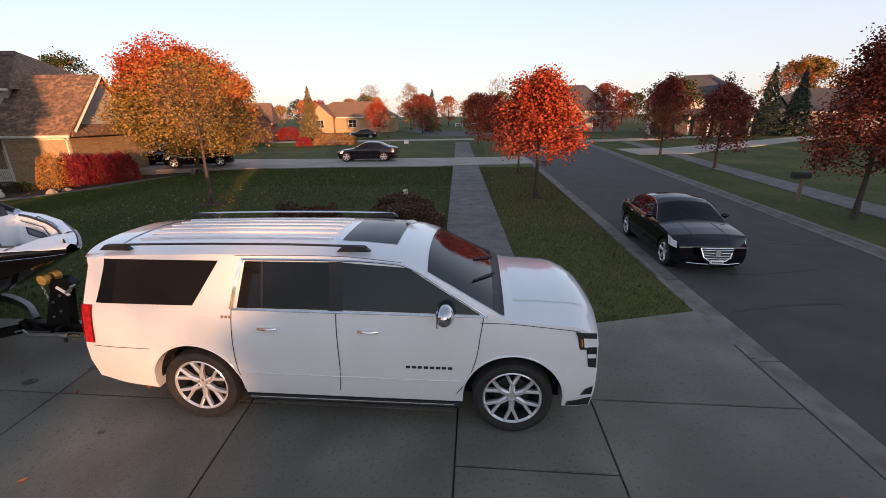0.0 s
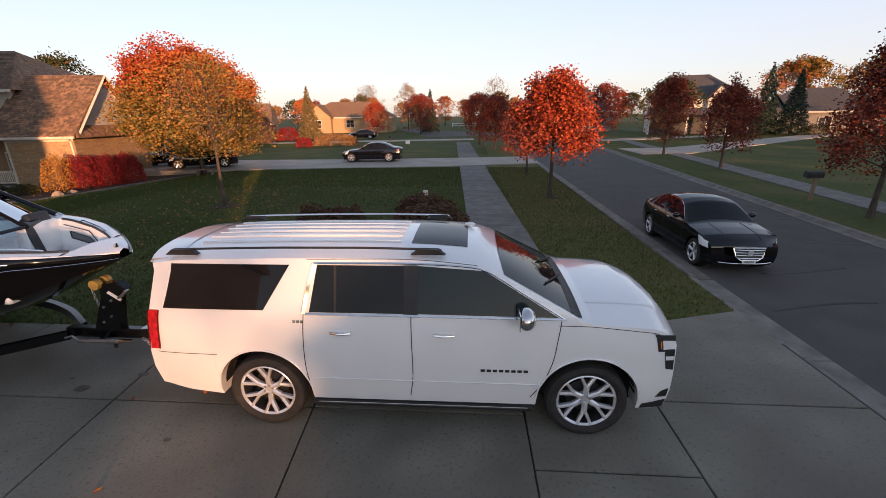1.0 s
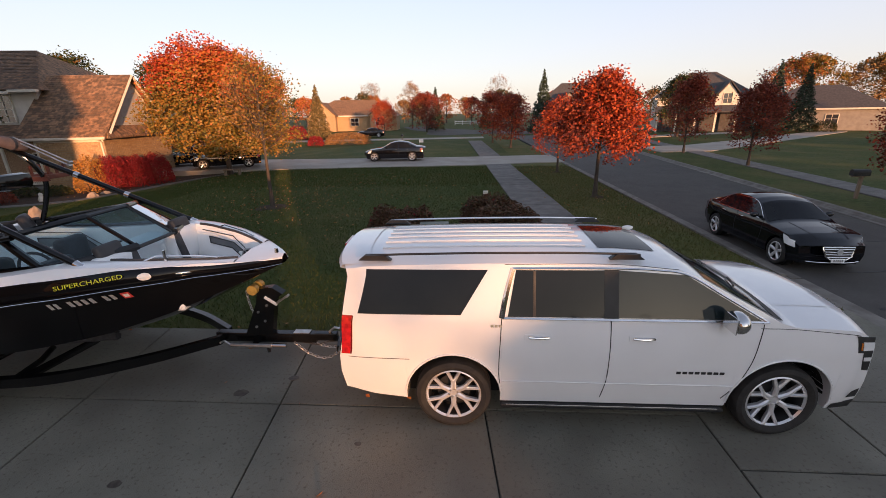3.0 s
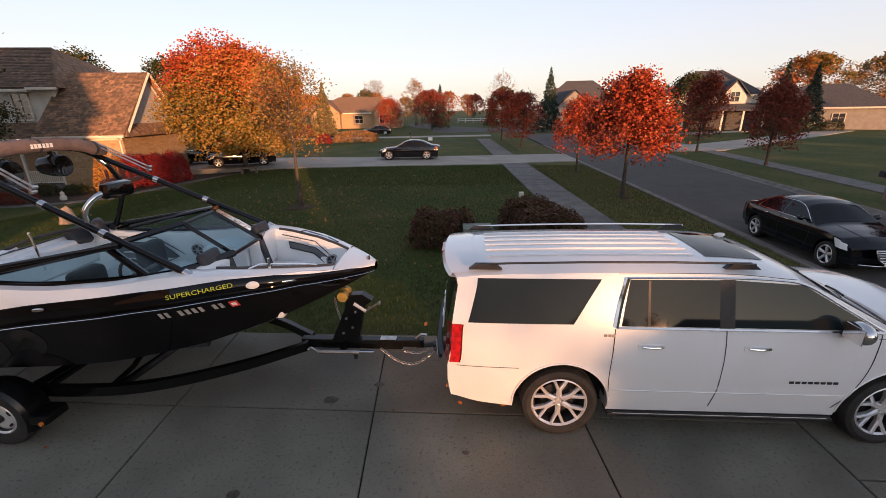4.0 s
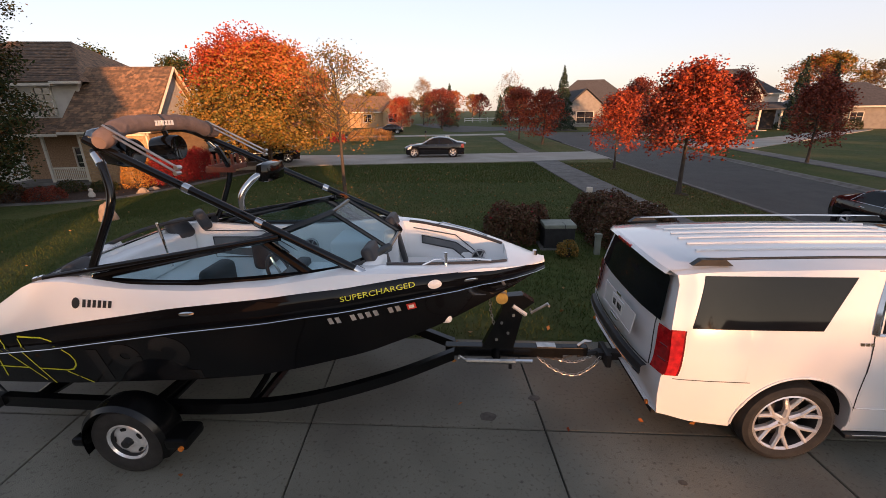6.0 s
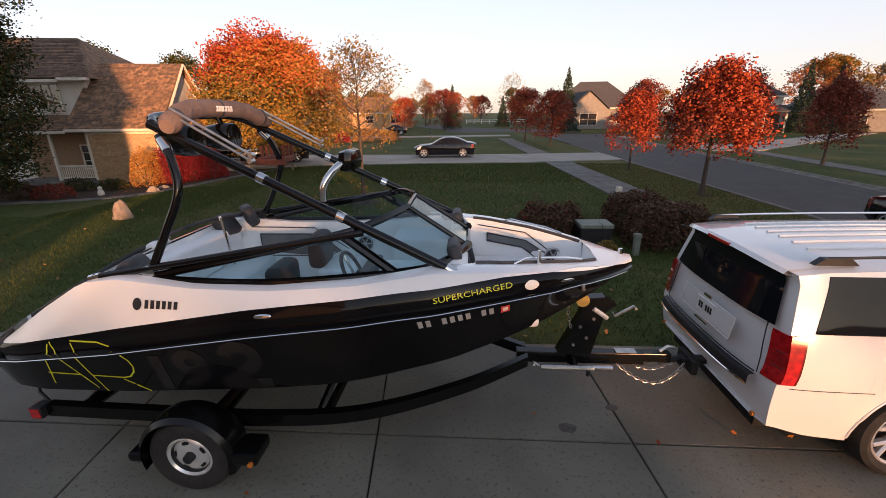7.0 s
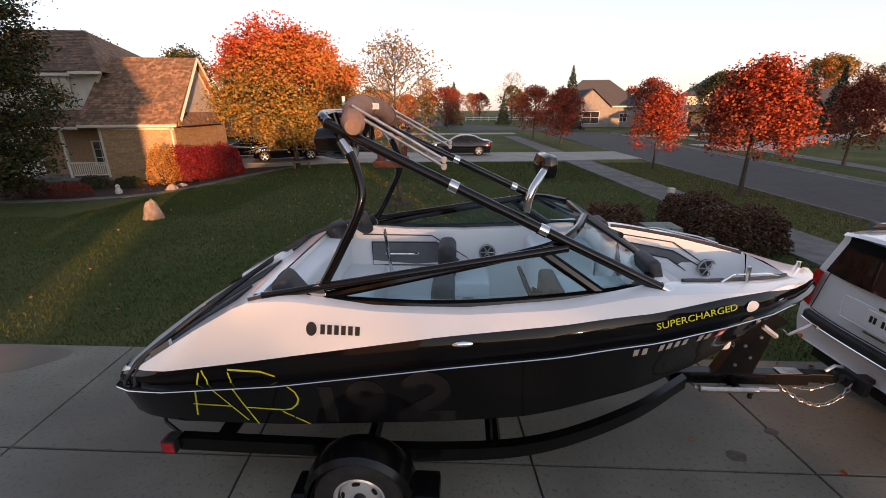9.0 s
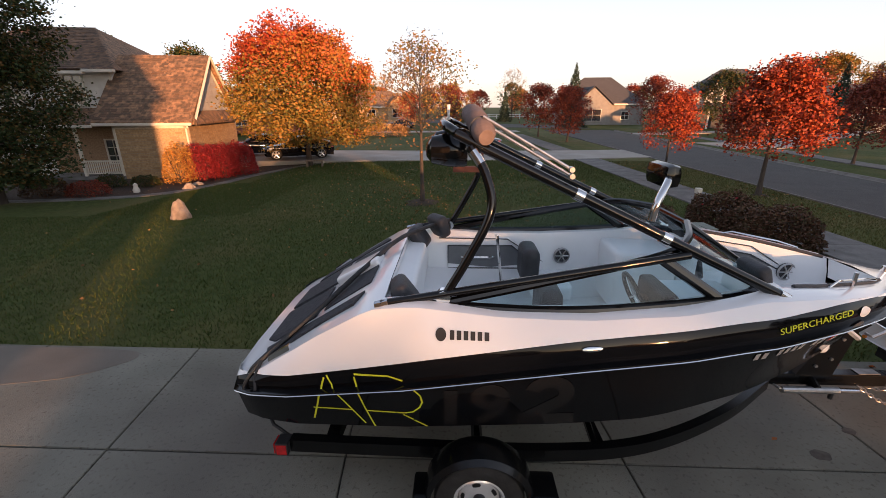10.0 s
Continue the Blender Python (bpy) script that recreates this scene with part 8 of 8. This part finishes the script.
# swing jack laid along the tongue
jack = new("swing_jack")
jack.parent = trailer
part("outer_tube", cyl_bm(at_boat(-2.82, -0.14, 0.45), at_boat(-2.30, -0.14, 0.45), 0.034), "steel", jack)
part("inner_tube", cyl_bm(at_boat(-2.30, -0.14, 0.45), at_boat(-2.12, -0.14, 0.45), 0.026), "chrome", jack)
tube("handle", [at_boat(-2.82, -0.14, 0.45), at_boat(-2.90, -0.14, 0.50), at_boat(-2.90, -0.22, 0.52)], 0.012, "steel", jack, seg=6)
part("pivot", cyl_bm(at_boat(-2.50, -0.14, 0.45), at_boat(-2.50, -0.03, 0.50), 0.05), "frame_black", jack)
part("jack_foot", cyl_bm(at_boat(-2.35, -0.14, 0.36), at_boat(-2.35, -0.14, 0.45), 0.02), "plastic", jack)
# winch post with roller and crank
winch = new("winch_post")
winch.parent = trailer
bm = bmesh.new()
q = [(-2.66, 0.54), (-2.32, 0.54), (-2.22, 1.02), (-2.12, 1.10), (-2.24, 1.18), (-2.42, 1.16), (-2.46, 0.98)]
vs = [bm.verts.new(at_boat(x, y, z)) for y in (-0.055, 0.055) for x, z in q]
n_ = len(q)
bm.faces.new(vs[:n_])
bm.faces.new(vs[n_:][::-1])
for i in range(n_):
    bm.faces.new((vs[i], vs[(i + 1) % n_], vs[n_ + (i + 1) % n_], vs[n_ + i]))
bmesh.ops.recalc_face_normals(bm, faces=bm.faces)
part("post", bm, "frame_black", winch)
for x, z in ((-2.5, 0.66), (-2.38, 0.74), (-2.45, 0.86), (-2.33, 0.95)):
    part("bolt", cyl_bm(at_boat(x, -0.07, z), at_boat(x, -0.05, z), 0.016, seg=6), "steel", winch)
for y in (-0.07, 0.07):
    part("bow_roller", cyl_bm(at_boat(-2.46, y - 0.035, 1.16), at_boat(-2.46, y + 0.035, 1.16), 0.062, seg=24), "brass", winch)
tube("label_plate", [at_boat(-2.34, -0.062, 1.06), at_boat(-2.20, -0.062, 0.96)], 0.022, "label_white", winch, seg=4)
tube("crank", [at_boat(-2.16, -0.06, 1.02), at_boat(-2.16, -0.13, 1.02), at_boat(-2.0, -0.14, 1.13), at_boat(-2.0, -0.20, 1.13)], 0.014, "steel", winch, seg=6)


def chain(name, pts, parent, link_r=0.02, material="steel"):
    """A hanging chain of separate links."""
    e = new(name)
    e.parent = parent
    v, f = tube_data([(link_r * 1.5 * math.cos(a), link_r * 0.8 * math.sin(a), 0) for a in np.linspace(0, 2 * math.pi, 11)], 0.0045, 5)
    me = bpy.data.meshes.new("chain_link")
    me.from_pydata([tuple(q) for q in v], [], f)
    me.materials.append(M[material])
    path = spline(pts, 10)
    total = sum((b - a).length for a, b in zip(path, path[1:]))
    n = int(total / (link_r * 2.1))
    for i in range(n):
        s, acc = (i + 0.5) / n * total, 0.0
        for a, b in zip(path, path[1:]):
            L = (b - a).length
            if acc + L >= s:
                p, d = a.lerp(b, (s - acc) / L), (b - a).normalized()
                break
            acc += L
        o = new("chain_link", me)
        o.parent = e
        o.matrix_local = Matrix.Translation(p) @ d.to_track_quat("X", "Z").to_matrix().to_4x4() @ pose(0, 0, 0, 90 * (i % 2), 0, 0)
    return e


chain("safety_chain", [at_boat(-2.05, -0.06, 0.45), at_boat(-1.85, -0.1, 0.32), at_boat(-1.65, -0.1, 0.27), at_boat(-1.48, -0.08, 0.36), at_boat(-1.38, -0.04, 0.46)], trailer)
chain("safety_chain", [at_boat(-2.05, 0.06, 0.45), at_boat(-1.82, 0.1, 0.34), at_boat(-1.62, 0.1, 0.30), at_boat(-1.46, 0.08, 0.38), at_boat(-1.38, 0.04, 0.46)], trailer)
chain("bow_chain", [at_boat(-2.58, -0.02, 1.12), at_boat(-2.56, -0.02, 0.95), at_boat(-2.52, -0.03, 0.80)], trailer, 0.016)
tube("wiring", [at_boat(-2.2, 0.03, 0.43), at_boat(-1.8, 0.05, 0.36), at_boat(-1.45, 0.12, 0.45)], 0.008, "plastic", trailer, seg=5)
tube("ball_mount", [at_boat(-1.62, 0, 0.46), at_boat(-1.55, 0, 0.47), at_boat(-1.36, 0.05, 0.475)], 0.03, "plastic", trailer, seg=6)


# ---- small things outdoors ----
def rock(name, x, y, sx, sy, sz, seed, label, material="stone"):
    bm = bmesh.new()
    bmesh.ops.create_icosphere(bm, subdivisions=4, radius=1.0)
    for v in bm.verts:
        d = v.co.normalized()
        k = 1 + 0.22 * noise.noise(d * 1.7 + Vector((seed, 0, 0))) + 0.07 * noise.noise(d * 5 + Vector((0, seed, 0)))
        v.co = Vector((d.x * sx * (1 - 0.35 * max(0, d.z)), d.y * sy * (1 - 0.35 * max(0, d.z)), max(-0.15, d.z) * sz)) * k
    ob = part(name, bm, material, smooth=True)
    ob.location = (x, y, ground_z(x, y))
    return tagged(ob, label, "rock")


rock("boulder", -14.7, 9.1, 0.33, 0.26, 0.56, 3, "pointed tan boulder standing on the lawn")
rock("boulder", -18.2, 15.0, 0.3, 0.24, 0.28, 5, "rounded orange-tan stone at the bed's edge")
rock("boulder", -18.4, 16.0, 0.3, 0.22, 0.16, 7, "flat brown stone in the mulch bed")
# bed of mulch and a curved concrete edging along the neighbour's planting
edge = spline([(-27.0, 11.6, 0), (-23.4, 12.2, 0), (-20.6, 13.0, 0), (-18.5, 14.3, 0), (-17.5, 16.2, 0), (-16.9, 18.6, 0), (-16.0, 21.0, 0), (-14.9, 22.8, 0)], 6)
bed = [(p.x, p.y) for p in edge] + [(-18.2, 22.6), (-19.6, 18.9), (-27.0, 16.6)]
verts = [(x, y, ground_z(x, y) + 0.03) for x, y in bed]
bm = bmesh.new()
bm.faces.new([bm.verts.new(v) for v in verts])
bmesh.ops.triangulate(bm, faces=bm.faces)
bmesh.ops.recalc_face_normals(bm, faces=bm.faces)
tagged(part("mulch_bed", bm, "mulch"), "dark mulch bed along the neighbour's wall", "mulch", kind="structure")
path = tagged(new("garden_path"), "narrow pale concrete path curving beside the bed", "path", kind="structure")
for a, b in zip(edge, edge[1:]):
    d = (b - a).normalized()
    n_ = Vector((d.y, -d.x, 0))
    g1, g2 = ground_z(a.x, a.y) + 0.045, ground_z(b.x, b.y) + 0.045
    q = [a + n_ * 0.32, a - n_ * 0.12, b - d * 0.012 - n_ * 0.12, b - d * 0.012 + n_ * 0.32]
    zz = [g1, g1, g2, g2]
    link("path_slab", [(p.x, p.y, z) for p, z in zip(q, zz)] + [(p.x, p.y, z - 0.12) for p, z in zip(q, zz)], [(0, 1, 2, 3)[::-1], (0, 1, 5, 4), (1, 2, 6, 5), (2, 3, 7, 6), (3, 0, 4, 7)], "walk", path)

# utility cabinet among the hedges
ub = thing("utility_box", "low green utility cabinet with a pale lid among hedges", "utility box", at=(-0.80, 6.55, -0.03), rz=2)
box("cabinet", (-0.36, -0.26, 0.0), (0.36, 0.26, 0.52), "plastic", ub, bevel=0.02)
box("lid", (-0.38, -0.29, 0.52), (0.38, 0.29, 0.61), "green_box", ub, bevel=0.02)
box("lid_seam", (0.10, -0.292, 0.525), (0.112, 0.0, 0.613), "seam", ub)
box("concrete_pad", (-0.45, -0.35, -0.08), (0.45, 0.35, 0.03), "walk", ub)
pd = thing("utility_pedestal", "short weathered cable pedestal beside the hedge", "post", at=(0.0, 5.95, -0.03))
box("post", (-0.06, -0.06, 0.0), (0.06, 0.06, 0.42), "green_box", pd, bevel=0.01)
box("cap", (-0.075, -0.075, 0.42), (0.075, 0.075, 0.5), "green_box", pd, bevel=0.015)
pd2 = thing("utility_pedestal", "short pale cable pedestal behind the hedge", "post", at=(0.62, 9.15, -0.03))
box("post", (-0.06, -0.06, 0.0), (0.06, 0.06, 0.85), "wood", pd2, bevel=0.01)
box("cap", (-0.075, -0.075, 0.85), (0.075, 0.075, 1.0), "trim", pd2, bevel=0.015)


def mailbox(x, y, rz, h, label, s=1.0):
    e = thing("mailbox", label, "mailbox", at=(x, y, -0.03), rz=rz)
    box("post", (-0.05, -0.05, 0), (0.05, 0.05, h), "wood", e, bevel=0.008)
    box("arm", (-0.12, -0.04, h), (0.34, 0.04, h + 0.05), "wood", e)
    pts = [(-0.11, 0.0), (0.11, 0.0)] + [(0.11 * math.cos(a), 0.12 + 0.11 * math.sin(a)) for a in np.linspace(0, math.pi, 11)]
    v = [(xx, yy * s, h + 0.05 + zz * s) for xx in (-0.2, 0.36) for yy, zz in pts]
    n = len(pts)
    link("box", v, [tuple(range(n))[::-1], tuple(range(n, 2 * n))] + [(i, (i + 1) % n, n + (i + 1) % n, n + i) for i in range(n)], "plastic", e)
    box("door", (-0.215, -0.10, h + 0.07), (-0.2, 0.10, h + 0.20), "plastic", e, bevel=0.01)
    box("flag", (0.1, -0.135, h + 0.14), (0.22, -0.125, h + 0.20), "label_red", e)
    return e


mailbox(14.7, 12.6, 175, 0.82, "black mailbox on a wooden post by the kerb")
mailbox(-8.2, 48.3, 90, 0.7, "pale mailbox on a far lawn")
sg_ = thing("yard_sign", "small white yard sign at the far bend", "sign", at=(-5.4, 44.3, -0.03))
box("board", (-0.25, -0.01, 0.25), (0.25, 0.01, 0.62), "label_white", sg_)
for x in (-0.2, 0.2):
    tube("stake", [(x, 0, 0), (x, 0, 0.3)], 0.01, "steel", sg_, seg=5)
fence = thing("fence", "white rail fence at the end of the street", "fence", at=(-4.2, 121.4, 0), rz=4)
for i in range(10):
    box("post", (i * 2.2 - 0.08, -0.08, 0), (i * 2.2 + 0.08, 0.08, 1.3), "fence", fence)
    if i < 9:
        for z in (0.45, 0.95):
            box("rail", (i * 2.2 + 0.08, -0.03, z), ((i + 1) * 2.2 - 0.08, 0.03, z + 0.16), "fence", fence)
orn = thing("garden_ornament", "small white and black figure-shaped stone ornament by the porch", "ornament", at=(-20.0, 14.2, ground_z(-20.0, 14.2) + 0.03))
lathe("body", [(0, 0.0), (0, 0.12), (0.12, 0.14), (0.26, 0.07), (0.30, 0.09), (0.36, 0.08), (0.42, 0.0)], "trim", orn, 'z', 14)
bench = thing("garden_bench", "low dark wooden bench beneath the pear tree", "bench", at=(-14.6, 21.2, ground_z(-14.6, 21.2)), rz=10)
box("seat", (-0.5, -0.17, 0.34), (0.5, 0.17, 0.40), "wood", bench)
for x in (-0.42, 0.42):
    box("leg", (x - 0.04, -0.14, 0), (x + 0.04, 0.14, 0.34), "wood", bench)

# fallen leaves and grass
rng = np.random.default_rng(5)
spots = []
for cx, cy, sd, n in ((-7.4, 11.8, 2.4, 420), (-14.5, 19.5, 3.2, 300), (-6.0, 16.0, 3.0, 260), (5.2, 13.0, 1.7, 160), (-2.0, 9.0, 4.5, 140), (4.5, 21.0, 1.5, 90), (-8.0, 8.0, 4.0, 120)):
    p = rng.normal(size=(n, 2)) * sd + np.array((cx, cy))
    spots += [(x, y, ground_z(x, y) + 0.045) for x, y in p if y > drive_edge(x) + 0.1 and x < near_x(y) - 0.2]
fl = leaf_mesh("fallen_leaves", np.array(spots), 0.085, "leaf_brown", None, rng)
tagged(fl, "scattered dry fallen leaves on the lawn", "leaves", kind="stuff")
few = [(6.05, -0.62, 0.015)] + [(x, y, 0.012) for x, y in rng.random((26, 2)) * np.array((13, 6)) + np.array((-9, -3.8))]
few += [(x, drive_edge(x) - 0.06 - 0.1 * rng.random(), 0.014) for x in rng.random(14) * 10 - 4]
dl = leaf_mesh("dry_leaves", np.array(few), 0.075, "leaf_orange", None, rng)
tagged(dl, "few curled orange leaves on the concrete", "leaves", kind="stuff")


def blades(name, n, x0, x1, y0, y1, h, seed, label, wide=1.0, verge=False):
    """Short upright blades of lawn grass."""
    r = np.random.default_rng(seed)
    xy = r.random((n, 2)) * np.array((x1 - x0, y1 - y0)) + np.array((x0, y0))
    ok = np.array([y > drive_edge(x) + 0.01 and (street_x(3.87, y) < x < near_x(y) - 0.08 if verge else x < street_x(2.18, y)) for x, y in xy])
    xy = xy[ok]
    n = len(xy)
    z = np.array([ground_z(x, y) for x, y in xy])
    a = r.random(n) * 6.283
    w, hh = wide * (0.006 + 0.004 * r.random(n)), h * (0.5 + 0.8 * r.random(n))
    tilt = r.normal(size=(n, 2)) * h * 0.5
    base = np.stack([xy[:, 0], xy[:, 1], z - 0.004], 1)
    side = np.stack([np.cos(a) * w, np.sin(a) * w, np.zeros(n)], 1)
    tip = base + np.stack([tilt[:, 0], tilt[:, 1], hh], 1)
    v = np.stack([base - side, base + side, tip], 1).reshape(-1, 3)
    me = bpy.data.meshes.new(name)
    me.vertices.add(len(v))
    me.vertices.foreach_set("co", v.ravel())
    me.loops.add(n * 3)
    me.polygons.add(n)
    me.loops.foreach_set("vertex_index", np.arange(n * 3))
    me.polygons.foreach_set("loop_start", np.arange(n) * 3)
    me.update()
    me.materials.append(M["blade_dry_lit" if verge else "blade"])
    return tagged(new(name, me), label, "grass", kind="stuff")


blades("grass", 70000, -13, 2.5, 2.0, 9.5, 0.055, 71, "short blades of the mown lawn by the drive")
blades("grass", 40000, -13, 2.5, 9.5, 16.0, 0.06, 72, "short blades of the mown lawn further out")
blades("grass", 40000, -22, -13, 2.0, 9.5, 0.055, 73, "short blades of the mown lawn at the drive's far end")
blades("grass", 34000, -18, -13, 9.5, 16.0, 0.06, 74, "short blades of the mown lawn beside the mulch bed")
blades("grass", 50000, -16, 2.0, 16.0, 23.6, 0.075, 75, "short blades of the mown lawn before the neighbour's drive", 1.6)
blades("grass", 42000, 3.0, 7.2, 2.0, 23.6, 0.06, 76, "short dry yellow-green blades on the verge, sunlight put into their colour", 1.2, verge=True)
